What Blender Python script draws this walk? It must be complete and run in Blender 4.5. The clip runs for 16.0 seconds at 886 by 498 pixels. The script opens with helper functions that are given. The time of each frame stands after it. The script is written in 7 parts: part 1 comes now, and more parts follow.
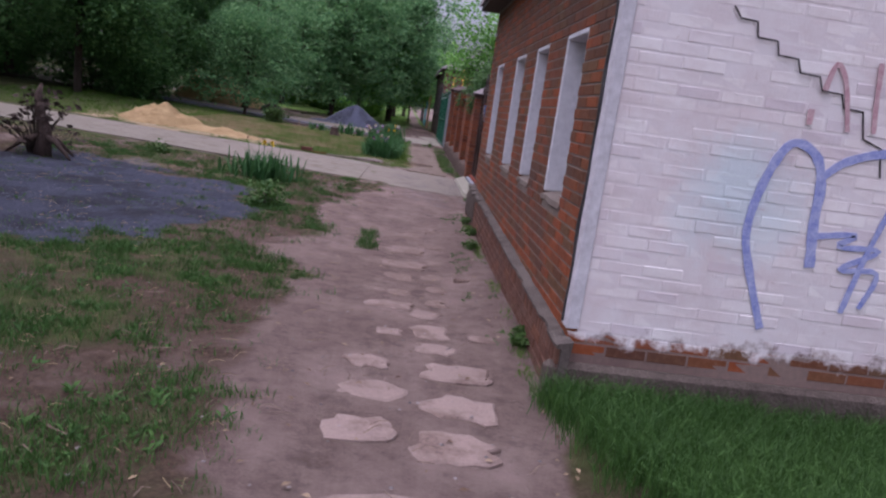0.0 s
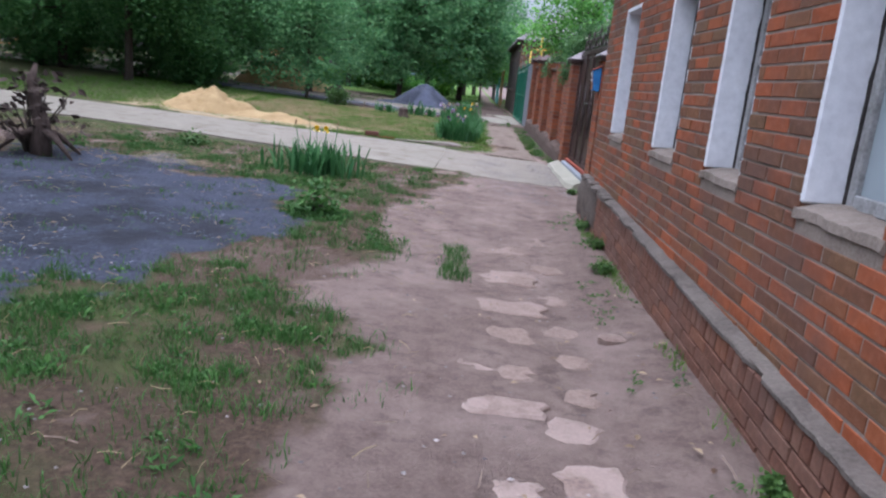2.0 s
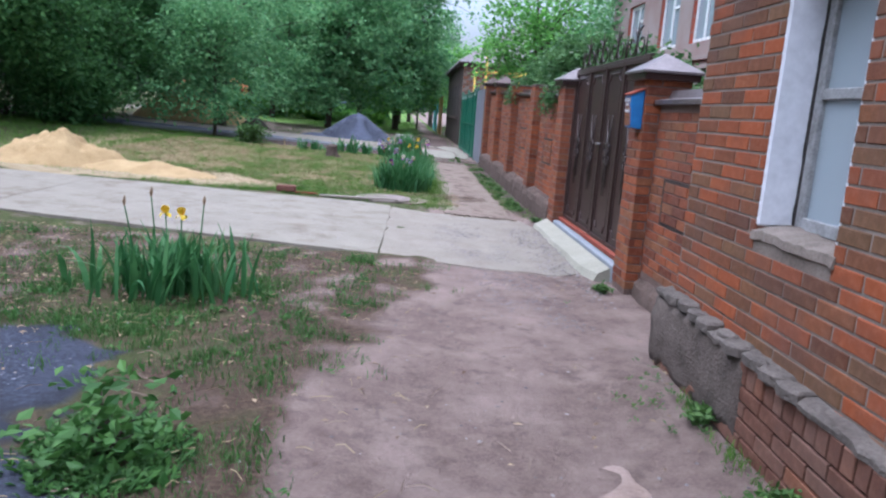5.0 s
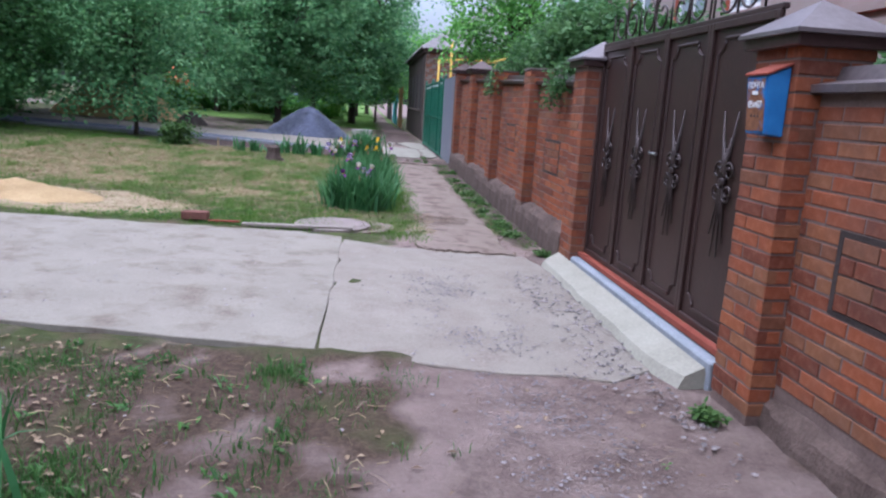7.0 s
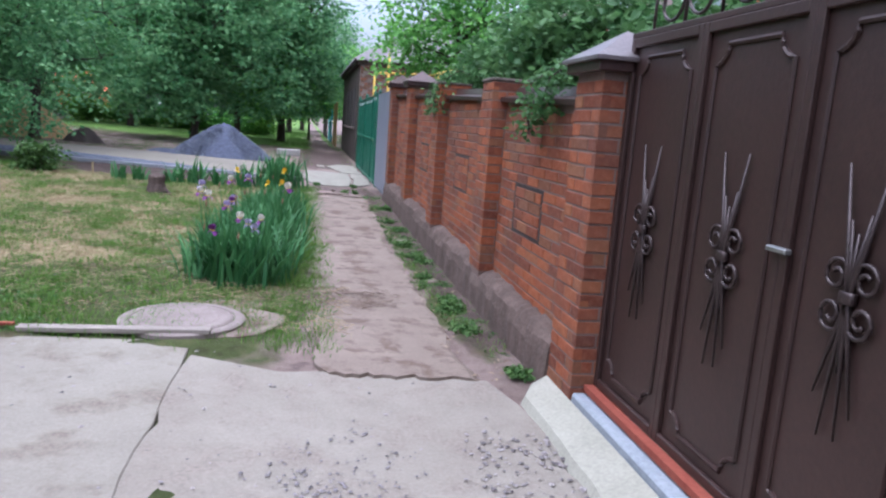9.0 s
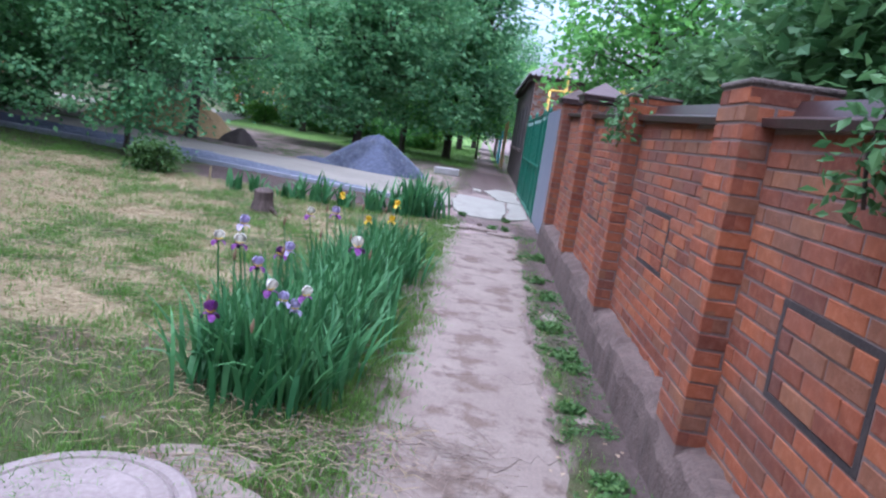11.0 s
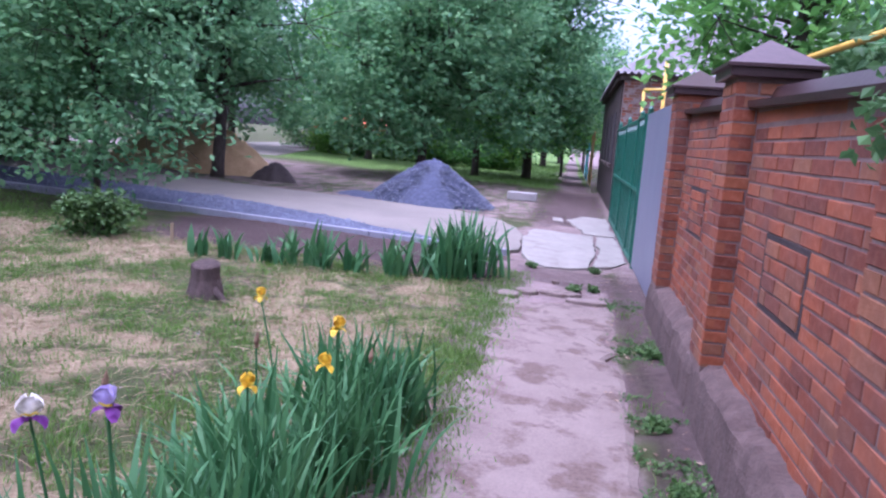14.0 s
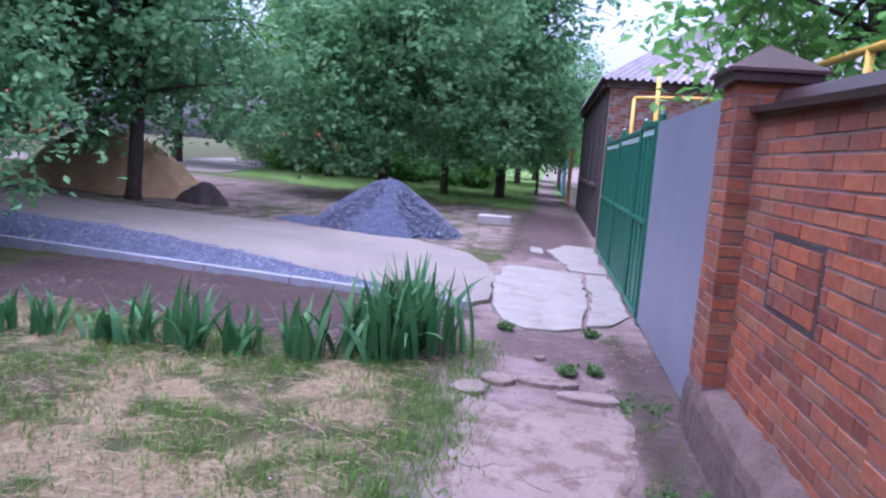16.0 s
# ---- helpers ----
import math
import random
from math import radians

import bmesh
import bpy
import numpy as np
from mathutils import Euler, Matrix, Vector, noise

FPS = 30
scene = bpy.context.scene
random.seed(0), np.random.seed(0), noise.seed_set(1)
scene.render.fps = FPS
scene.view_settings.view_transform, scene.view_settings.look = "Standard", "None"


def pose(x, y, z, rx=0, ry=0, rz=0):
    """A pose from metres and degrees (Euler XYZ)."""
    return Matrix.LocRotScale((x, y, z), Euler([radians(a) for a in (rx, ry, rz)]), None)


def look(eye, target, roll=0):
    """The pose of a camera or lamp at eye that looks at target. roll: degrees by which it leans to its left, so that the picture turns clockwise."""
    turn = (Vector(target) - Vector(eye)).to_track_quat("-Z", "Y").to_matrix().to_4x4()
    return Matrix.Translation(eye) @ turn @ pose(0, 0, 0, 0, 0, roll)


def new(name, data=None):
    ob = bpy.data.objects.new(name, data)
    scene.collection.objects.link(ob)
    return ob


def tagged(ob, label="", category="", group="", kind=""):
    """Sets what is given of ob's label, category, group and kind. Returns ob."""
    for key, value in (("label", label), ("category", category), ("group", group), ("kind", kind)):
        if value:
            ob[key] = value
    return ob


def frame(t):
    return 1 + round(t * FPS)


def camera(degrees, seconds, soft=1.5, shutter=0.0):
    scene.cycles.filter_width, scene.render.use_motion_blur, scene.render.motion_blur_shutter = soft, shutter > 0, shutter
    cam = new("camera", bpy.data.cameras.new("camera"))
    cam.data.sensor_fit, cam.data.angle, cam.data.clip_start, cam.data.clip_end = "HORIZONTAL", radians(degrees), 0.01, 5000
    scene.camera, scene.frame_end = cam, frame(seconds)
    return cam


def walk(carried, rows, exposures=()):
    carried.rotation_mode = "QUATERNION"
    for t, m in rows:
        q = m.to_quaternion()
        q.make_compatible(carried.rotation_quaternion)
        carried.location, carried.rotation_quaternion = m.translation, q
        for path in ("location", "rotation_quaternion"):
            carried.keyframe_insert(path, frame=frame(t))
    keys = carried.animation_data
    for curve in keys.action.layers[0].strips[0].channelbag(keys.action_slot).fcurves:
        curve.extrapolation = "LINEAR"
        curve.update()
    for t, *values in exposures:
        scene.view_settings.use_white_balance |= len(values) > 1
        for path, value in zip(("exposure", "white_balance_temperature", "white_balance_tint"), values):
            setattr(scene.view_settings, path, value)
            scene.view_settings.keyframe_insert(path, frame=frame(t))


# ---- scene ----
cam = camera(63.6, 16.0, soft=2.3)
METRES, EYE, TILT, LEAN, TURN = 21.7, 1.5, 0.0, 1.8, -4.5
ROWS = [
    (0.0, 0.0, 0.0, 0.0, 1.88, -11.15, -9.57),
    (0.5, -0.0023, 0.0315, -0.0003, 5.49, -12.45, -9.39),
    (1.0, -0.0107, 0.0612, -0.0026, 6.58, -12.83, -6.98),
    (1.5, -0.0149, 0.0892, -0.0058, 5.79, -13.65, -6.34),
    (2.0, -0.0209, 0.118, -0.0083, 7.23, -13.52, -7.22),
    (2.5, -0.0263, 0.1483, -0.0101, 8.02, -12.96, -6.58),
    (3.0, -0.0323, 0.1807, -0.0096, 9.03, -14.02, -6.97),
    (3.5, -0.038, 0.2122, -0.0097, 6.75, -12.66, -7.95),
    (4.0, -0.0426, 0.2446, -0.0078, 6.08, -12.69, -6.97),
    (4.5, -0.0474, 0.2737, -0.0063, 3.61, -10.99, -6.27),
    (7.0, -0.0591, 0.4365, -0.0048, -1.43, -11.34, -5.21),
    (7.5, -0.0592, 0.4684, -0.003, -4.81, -10.47, -5.9),
    (8.0, -0.056, 0.5017, -0.0018, -6.35, -9.66, -5.79),
    (10.5, -0.039, 0.6711, 0.0008, -2.1, -9.65, -9.15),
    (11.0, -0.0383, 0.7009, 0.0013, 7.93, -9.89, -10.13),
    (11.5, -0.041, 0.7293, -0.0001, 16.09, -12.73, -9.62),
    (12.0, -0.0413, 0.7574, -0.0003, 21.28, -15.66, -5.77),
    (12.5, -0.0423, 0.7872, -0.0006, 21.07, -16.26, -6.02),
    (13.0, -0.0412, 0.8166, 0.0003, 14.94, -15.48, -6.13),
    (13.5, -0.0419, 0.846, 0.0018, 14.28, -14.33, -6.14),
    (14.0, -0.0433, 0.8742, 0.0037, 14.85, -9.34, -5.99),
    (14.5, -0.0466, 0.9027, 0.0029, 16.75, -9.16, -6.08),
    (15.0, -0.0509, 0.9324, 0.0032, 15.68, -8.22, -6.01),
    (15.5, -0.0545, 0.9623, 0.0036, 15.55, -8.78, -5.64),
    (16.0, -0.059, 0.9914, 0.0037, 12.8, -7.87, -6.05),
]
walk(cam, [(t, pose(0, 0, EYE, TILT, LEAN, TURN) @ pose(METRES * x, METRES * y, METRES * z, 90 + pitch, roll, yaw)) for t, x, y, z, yaw, pitch, roll in ROWS],
     exposures=[(0.0, 0.24, 5700, 31), (1.5, 0.68, 5600, 27), (2.0, 0.98, 5350, 14), (3.0, 1.12, 5300, 11), (4.5, 1.24, 5200, 12), (7.0, 1.10, 5150, 18), (8.2, 1.14, 5200, 17), (10.5, 1.5, 5050, 13), (11.0, 1.46, 4880, 19), (12.5, 1.46, 4920, 34), (14.0, 1.52, 4920, 42), (16.0, 1.45, 4880, 40)])

# ---------------------------------------------------------------- light
world = bpy.data.worlds.new("world")
scene.world = world
world.use_nodes = True
_wn = world.node_tree.nodes
_sky = _wn.new("ShaderNodeTexSky")
_sky.sky_type = "NISHITA"
_sky.sun_disc = False
_sky.sun_elevation = radians(75)
_sky.sun_rotation = radians(260)
_sky.air_density, _sky.dust_density, _sky.ozone_density = 1.0, 6.0, 0.3
_pale = _wn.new("ShaderNodeHueSaturation")
_pale.inputs["Saturation"].default_value = 0.35
world.node_tree.links.new(_sky.outputs["Color"], _pale.inputs["Color"])
world.node_tree.links.new(_pale.outputs["Color"], _wn["Background"].inputs["Color"])
_wn["Background"].inputs["Strength"].default_value = 0.15
sun_data = bpy.data.lights.new("sun", "SUN")
sun_data.energy, sun_data.angle, sun_data.color = 1.4, radians(110), (1.0, 0.95, 0.88)
sun = new("sun", sun_data)
sun.matrix_world = look((-5, 2, 30), (0, 10, 0))


# ---------------------------------------------------------------- materials
def mat(name, rough=0.85, metal=0.0):
    m = bpy.data.materials.new(name)
    m.use_nodes = True
    nt = m.node_tree
    b = nt.nodes["Principled BSDF"]
    b.inputs["Roughness"].default_value = rough
    b.inputs["Metallic"].default_value = metal
    if rough >= 0.8:  # dull, dusty surfaces
        b.inputs["Specular IOR Level"].default_value = 0.2
    return m, nt, b


def N(nt, kind, **kw):
    n = nt.nodes.new(kind)
    for k, v in kw.items():
        n.inputs[k].default_value = v
    return n


def ramp(nt, src, stops):
    r = nt.nodes.new("ShaderNodeValToRGB")
    e = r.color_ramp.elements
    while len(e) < len(stops):
        e.new(0.5)
    for el, (p, c) in zip(e, stops):
        el.position, el.color = p, (*c, 1) if len(c) == 3 else c
    nt.links.new(src, r.inputs[0])
    return r.outputs[0]


def mixc(nt, fac, a, b, mode="MIX"):
    n = nt.nodes.new("ShaderNodeMix")
    n.data_type, n.blend_type = "RGBA", mode
    for sock, v in ((0, fac), (6, a), (7, b)):
        if isinstance(v, (int, float)):
            n.inputs[sock].default_value = v
        elif isinstance(v, tuple):
            n.inputs[sock].default_value = (*v, 1)
        else:
            nt.links.new(v, n.inputs[sock])
    return n.outputs[2]


def nz(nt, scale, detail=4.0, rough=0.6, coord="Object", stretch=None):
    tc = nt.nodes.new("ShaderNodeTexCoord")
    src = tc.outputs[coord]
    if stretch:
        mp = nt.nodes.new("ShaderNodeMapping")
        mp.inputs["Scale"].default_value = stretch
        nt.links.new(src, mp.inputs[0])
        src = mp.outputs[0]
    n = N(nt, "ShaderNodeTexNoise", Scale=scale, Detail=detail, Roughness=rough)
    nt.links.new(src, n.inputs["Vector"])
    return n.outputs[0]


def bump(nt, b, height, strength=0.4, dist=0.01):
    n = N(nt, "ShaderNodeBump", Strength=strength, Distance=dist)
    nt.links.new(height, n.inputs["Height"])
    nt.links.new(n.outputs[0], b.inputs["Normal"])


def rnd(nt, island=False):
    if island:
        return nt.nodes.new("ShaderNodeNewGeometry").outputs["Random Per Island"]
    return nt.nodes.new("ShaderNodeObjectInfo").outputs["Random"]


def simple(name, dark, light, scale=6, fine=60, rough=0.85, metal=0.0, bs=0.3, bd=0.01, stretch=None):
    """A surface that wanders between two colours at two scales, with a fine relief."""
    m, nt, b = mat(name, rough, metal)
    big = nz(nt, scale, 5, stretch=stretch)
    small = nz(nt, fine, 3, stretch=stretch)
    c = ramp(nt, big, [(0.3, dark), (0.7, light)])
    c = mixc(nt, 0.35, c, ramp(nt, small, [(0.3, tuple(v * 0.6 for v in dark)), (0.7, light)]))
    nt.links.new(c, b.inputs["Base Color"])
    bump(nt, b, small, bs, bd)
    return m


def brick_mat(name, tones, soot, island=False, coat=None, joined=False):
    """Fired clay: a tone for each brick, mottled, with sooty stains that run over many bricks."""
    m, nt, b = mat(name, 0.88)
    base = ramp(nt, rnd(nt, island), tones)
    mott = nz(nt, 26, 6, 0.7, "Object")
    c = mixc(nt, 0.32, base, ramp(nt, mott, [(0.25, (0.055, 0.02, 0.013)), (0.5, (0.20, 0.07, 0.038)), (0.8, (0.36, 0.19, 0.13))]))
    geo = nt.nodes.new("ShaderNodeNewGeometry").outputs["Position"]
    st = N(nt, "ShaderNodeTexNoise", Scale=1.3, Detail=6.0, Roughness=0.65)
    nt.links.new(geo, st.inputs["Vector"])
    c = mixc(nt, ramp(nt, st.outputs[0], [(0.44, (0, 0, 0)), (0.70, (soot, soot, soot))]), c, (0.10, 0.06, 0.05))
    if coat:
        c = coat(nt, c, geo, joined)
    nt.links.new(c, b.inputs["Base Color"])
    bump(nt, b, nz(nt, 90, 5, 0.7), 0.5, 0.006)
    return m


RED_TONES = [(0.0, (0.065, 0.031, 0.018)), (0.12, (0.108, 0.059, 0.031)), (0.3, (0.144, 0.050, 0.022)), (0.45, (0.243, 0.061, 0.019)), (0.65, (0.293, 0.072, 0.021)), (0.8, (0.184, 0.070, 0.028)), (0.9, (0.126, 0.079, 0.039)), (1.0, (0.086, 0.063, 0.034))]
M_BRICK = brick_mat("red_brick", RED_TONES, 0.75)
M_BRICK_J = brick_mat("red_brick_joined", RED_TONES, 0.75, island=True)
M_FBRICK = brick_mat("fence_brick", [(0.0, (0.080, 0.022, 0.013)), (0.2, (0.150, 0.040, 0.018)), (0.45, (0.235, 0.064, 0.024)), (0.7, (0.275, 0.082, 0.029)), (0.85, (0.200, 0.092, 0.042)), (1.0, (0.120, 0.050, 0.027))], 0.6)
M_MORTAR = simple("mortar", (0.120, 0.096, 0.080), (0.255, 0.210, 0.182), 4, 80)
M_CONC = simple("concrete", (0.240, 0.216, 0.200), (0.368, 0.344, 0.312), 1.2, 45, 0.92, bs=0.35)
M_LEDGE = simple("mossy_concrete", (0.061, 0.048, 0.041), (0.158, 0.126, 0.109), 5, 60, 0.95, bs=0.8, bd=0.02)
M_WHITE = simple("lime_white", (0.62, 0.62, 0.67), (0.72, 0.72, 0.76), 4, 18, 0.9, bs=0.12)
M_BROWN = simple("brown_paint", (0.030, 0.016, 0.014), (0.047, 0.023, 0.019), 2, 40, 0.45, 0.2, bs=0.12)
M_CAP = simple("brown_sheet_metal", (0.055, 0.030, 0.028), (0.085, 0.05, 0.046), 2, 30, 0.35, 0.5, bs=0.1)
# lighter copy of M_CAP, with the sky's reflection put into its colour
M_CAP_SKYLIT = simple("skylit_sheet_metal", (0.158, 0.130, 0.133), (0.245, 0.209, 0.212), 3, 30, 0.38, 0.6, bs=0.1)
M_GREEN = simple("green_paint", (0.008, 0.085, 0.050), (0.015, 0.125, 0.075), 2, 50, 0.4, bs=0.1)
M_GREY = simple("grey_sheet", (0.158, 0.163, 0.202), (0.211, 0.216, 0.258), 1.5, 40, 0.5, 0.2, bs=0.1)
M_BARK = simple("bark", (0.035, 0.026, 0.020), (0.10, 0.08, 0.065), 9, 45, 0.95, bs=0.9, bd=0.03, stretch=(3, 3, 0.7))
M_GRAVEL = simple("blue_gravel", (0.042, 0.046, 0.070), (0.115, 0.125, 0.180), 12, 55, 0.9, bs=0.9, bd=0.03)
M_SAND = simple("sand", (0.235, 0.155, 0.072), (0.390, 0.280, 0.148), 3, 60, 0.95, bs=0.5, bd=0.02)
M_SLATE = simple("asbestos_sheet", (0.20, 0.18, 0.18), (0.36, 0.33, 0.33), 2, 40, 0.9)
M_DARKWALL = simple("weathered_boards", (0.035, 0.026, 0.024), (0.09, 0.07, 0.06), 3, 30, 0.85, stretch=(6, 6, 1))
M_YELLOW = simple("yellow_pipe_paint", (0.55, 0.33, 0.03), (0.70, 0.45, 0.06), 4, 40, 0.5)
M_ROAD = simple("road_surface", (0.156, 0.136, 0.113), (0.228, 0.199, 0.159), 0.8, 40, 0.95)


def leaf_mat(name, dark, light, trans=0.25):
    m, nt, b = mat(name, 0.55)
    b.inputs["Specular IOR Level"].default_value = 0.25
    r = rnd(nt, True)
    c = ramp(nt, r, [(0.0, dark), (0.6, tuple((a + z) / 2 for a, z in zip(dark, light))), (1.0, light)])
    c = mixc(nt, ramp(nt, nz(nt, 0.6, 3), [(0.40, (0, 0, 0)), (0.7, (0.4, 0.4, 0.4))]), c, dark)
    nt.links.new(c, b.inputs["Base Color"])
    t = nt.nodes.new("ShaderNodeBsdfTranslucent")
    nt.links.new(c, t.inputs["Color"])
    mx = nt.nodes.new("ShaderNodeMixShader")
    mx.inputs[0].default_value = trans
    nt.links.new(b.outputs[0], mx.inputs[1])
    nt.links.new(t.outputs[0], mx.inputs[2])
    nt.links.new(mx.outputs[0], nt.nodes["Material Output"].inputs[0])
    return m


M_LEAF = leaf_mat("tree_leaf", (0.085, 0.228, 0.049), (0.247, 0.505, 0.107), 0.45)
M_LEAF_DK = leaf_mat("dark_tree_leaf", (0.082, 0.212, 0.084), (0.262, 0.465, 0.198), 0.5)
# darkened copy of the tree leaf: the left trees' denser shade as colour
M_LEAF_SHADE = leaf_mat("shaded_tree_leaf", (0.045, 0.128, 0.040), (0.150, 0.310, 0.098), 0.45)
M_TURF = leaf_mat("turf_blade", (0.028, 0.082, 0.016), (0.090, 0.190, 0.044), 0.3)
M_LEAF_LT = leaf_mat("bright_leaf", (0.094, 0.224, 0.031), (0.234, 0.448, 0.073), 0.3)
M_WEED = leaf_mat("weed_leaf", (0.038, 0.089, 0.019), (0.106, 0.183, 0.047), 0.3)
M_SHRUB = leaf_mat("shrub_leaf", (0.040, 0.100, 0.032), (0.120, 0.225, 0.075), 0.4)
M_GRASS = leaf_mat("grass_blade", (0.056, 0.132, 0.015), (0.155, 0.262, 0.046), 0.3)
M_IRIS = leaf_mat("iris_blade", (0.030, 0.105, 0.033), (0.084, 0.200, 0.066))


# ---------------------------------------------------------------- mesh helpers
def link(name, bm, material, parent=None, smooth=False):
    me = bpy.data.meshes.new(name)
    bm.to_mesh(me)
    bm.free()
    for m in material if isinstance(material, (list, tuple)) else [material]:
        me.materials.append(m)
    if smooth:
        me.polygons.foreach_set("use_smooth", [True] * len(me.polygons))
    ob = new(name, me)
    if parent:
        ob.parent = parent
    return ob


def part(name, bm, material, parent, label="", smooth=False):
    ob = link(name, bm, material, parent, smooth)
    return tagged(ob, label=label) if label else ob


def empty(name, label="", category="", group="", kind="", at=(0, 0, 0)):
    ob = new(name)
    ob.location = at
    return tagged(ob, label, category, group, kind)


def raw(name, verts, faces, material, parent=None, smooth=False):
    me = bpy.data.meshes.new(name)
    me.from_pydata(verts, [], faces)
    me.materials.append(material)
    if smooth:
        me.polygons.foreach_set("use_smooth", [True] * len(me.polygons))
    ob = new(name, me)
    if parent:
        ob.parent = parent
    return ob


def box(bm, x0, y0, z0, x1, y1, z1, bevel=0.0):
    r = bmesh.ops.create_cube(bm, size=1, matrix=Matrix.LocRotScale(((x0 + x1) / 2, (y0 + y1) / 2, (z0 + z1) / 2), None, (abs(x1 - x0), abs(y1 - y0), abs(z1 - z0))))
    if bevel:
        es = list({e for v in r["verts"] for e in v.link_edges})
        bmesh.ops.bevel(bm, geom=es, offset=bevel, segments=1, affect="EDGES")
    return bm


def B(*a, bevel=0.0):
    return box(bmesh.new(), *a, bevel=bevel)


def tube(bm, pts, radii, n=8):
    """A tapered tube along points, closed at both ends."""
    rings = []
    for i, p in enumerate(pts):
        p = Vector(p)
        d = (Vector(pts[min(i + 1, len(pts) - 1)]) - Vector(pts[max(i - 1, 0)])).normalized()
        side = d.cross(Vector((0, 0, 1)) if abs(d.z) < 0.9 else Vector((1, 0, 0))).normalized()
        up = side.cross(d)
        r = radii[i] if isinstance(radii, (list, tuple)) else radii
        rings.append([bm.verts.new(p + r * (math.cos(a) * side + math.sin(a) * up)) for a in (2 * math.pi * k / n for k in range(n))])
    for a, b in zip(rings, rings[1:]):
        for k in range(n):
            bm.faces.new((a[k], a[(k + 1) % n], b[(k + 1) % n], b[k]))
    bm.faces.new(rings[0][::-1]), bm.faces.new(rings[-1])
    return bm


def lerp_table(y, rows):
    for (a, va), (b, vb) in zip(rows, rows[1:]):
        if y <= b:
            return va + (vb - va) * max(0.0, min(1.0, (y - a) / (b - a)))
    return rows[-1][1]


GROUND_Z = [(-6, 0.0), (1, -0.02), (4, -0.1), (8, -0.12), (11, -0.07), (14, 0.0), (20, 0.02), (26, 0.05), (60, 0.06)]


def gz(x, y):
    bank = 0.10 * smooth(0.5, 1.0, x) * smooth(4.0, 5.6, y) * smooth(11.6, 10.6, y)  # earth heaped against the plinth
    return lerp_table(y, GROUND_Z) - 0.0314 * max(-24.0, min(3.0, x)) + bank


def fbm(x, y, s):
    return noise.fractal((x * s, y * s, 3.7), 0.7, 2.0, 4)


# ---------------------------------------------------------------- bricks
BL, BH, BW, JOINT = 0.25, 0.065, 0.12, 0.012
_variants = {}


def brick_mesh(l, d, h, k, material):
    """A brick lying along y, with its outer face at x = 0 and its body behind (+x)."""
    key = (round(l, 3), round(d, 3), round(h, 3), k, material.name)
    if key not in _variants:
        r = random.Random(k * 7 + int(l * 1000))
        c = 0.0025 + 0.002 * r.random()
        def j():
            return (r.random() - 0.5) * 0.004
        v = [(0.0 + j(), c + j(), c + j()), (0.0 + j(), l - c + j(), c + j()), (0.0 + j(), l - c + j(), h - c + j()), (0.0 + j(), c + j(), h - c + j()),
             (c, j() * 0.3, j() * 0.3), (c, l, 0), (c, l, h), (c, 0, h), (d, 0, 0), (d, l, 0), (d, l, h), (d, 0, h)]
        f = [(0, 3, 2, 1), (0, 1, 5, 4), (1, 2, 6, 5), (2, 3, 7, 6), (3, 0, 4, 7), (4, 5, 9, 8), (5, 6, 10, 9), (6, 7, 11, 10), (7, 4, 8, 11), (8, 9, 10, 11)]
        me = bpy.data.meshes.new("brick")
        me.from_pydata(v, [], f)
        me.materials.append(material)
        _variants[key] = me
    return _variants[key]


def lay(parent, material, m, l, d=0.06, h=BH):
    """One brick as a part; m: its pose, lying along its own y."""
    ob = new("brick", brick_mesh(l, d, h, random.randrange(4), material))
    ob.parent = parent
    ob.matrix_basis = m @ pose((random.random() - 0.5) * 0.004, 0, 0, 0, 0, 0)
    return ob


def courses(length, height, offset=0.5, l=BL, h=BH, holes=()):
    """Stretcher courses: start and length of each brick along the wall, and its height. holes: (a0, a1, z0, z1), left free."""
    step_h, row, out = h + JOINT, 0, []
    z = 0.0
    while z + h <= height + 0.02:
        cuts = sorted((a0, a1) for a0, a1, z0, z1 in holes if z + h > z0 + 0.02 and z < z1 - 0.02)
        spans, a = [], 0.0
        for c0, c1 in cuts:
            if c0 > a:
                spans.append((a, c0))
            a = max(a, c1)
        if a < length:
            spans.append((a, length))
        for s0, s1 in spans:
            first = (row % 2) * offset * (l + JOINT)
            k = math.floor((s0 - first) / (l + JOINT))
            p = first + k * (l + JOINT)
            while p < s1 - 0.02:
                b0, b1 = max(p, s0), min(p + l, s1)
                if b1 - b0 > 0.035:
                    out.append((b0, b1 - b0, z))
                p += l + JOINT
        z += step_h
        row += 1
    return out


def joined_bricks(name, items, place, material, parent, d=0.06, h=BH):
    """Bricks past the nearest ones, as one mesh."""
    vs, fs = [], []
    for i, (a, l, z) in enumerate(items):
        me = brick_mesh(round(l, 2), d, h, i % 4, material)
        m = place(a, z)
        n = len(vs)
        vs += [m @ v.co for v in me.vertices]
        fs += [tuple(n + k for k in p.vertices) for p in me.polygons]
    return tagged(raw(name, vs, fs, material, parent), kind="stuff")


# ---------------------------------------------------------------- plan
HX = 1.13          # house front
HY0, HY1 = 4.16, 10.85
FX, PX = 1.56, 1.43  # fence face, pillar face
WINDOWS = [(4.95, 5.62), (6.32, 6.93), (7.58, 8.25), (9.33, 10.0)]
WZ0, WZ1 = 0.98, 2.16
PILLARS = [12.75, 16.04, 18.34, 20.87, 23.37, 25.80]


def captop(y):
    """Top of the brickwork of the fence, which climbs a little along the street."""
    return 1.70 + (y - 16.5) * 0.031


# ---------------------------------------------------------------- ground
def smooth(a, b, v):
    t = max(0.0, min(1.0, (v - a) / (b - a)))
    return t * t * (3 - 2 * t)


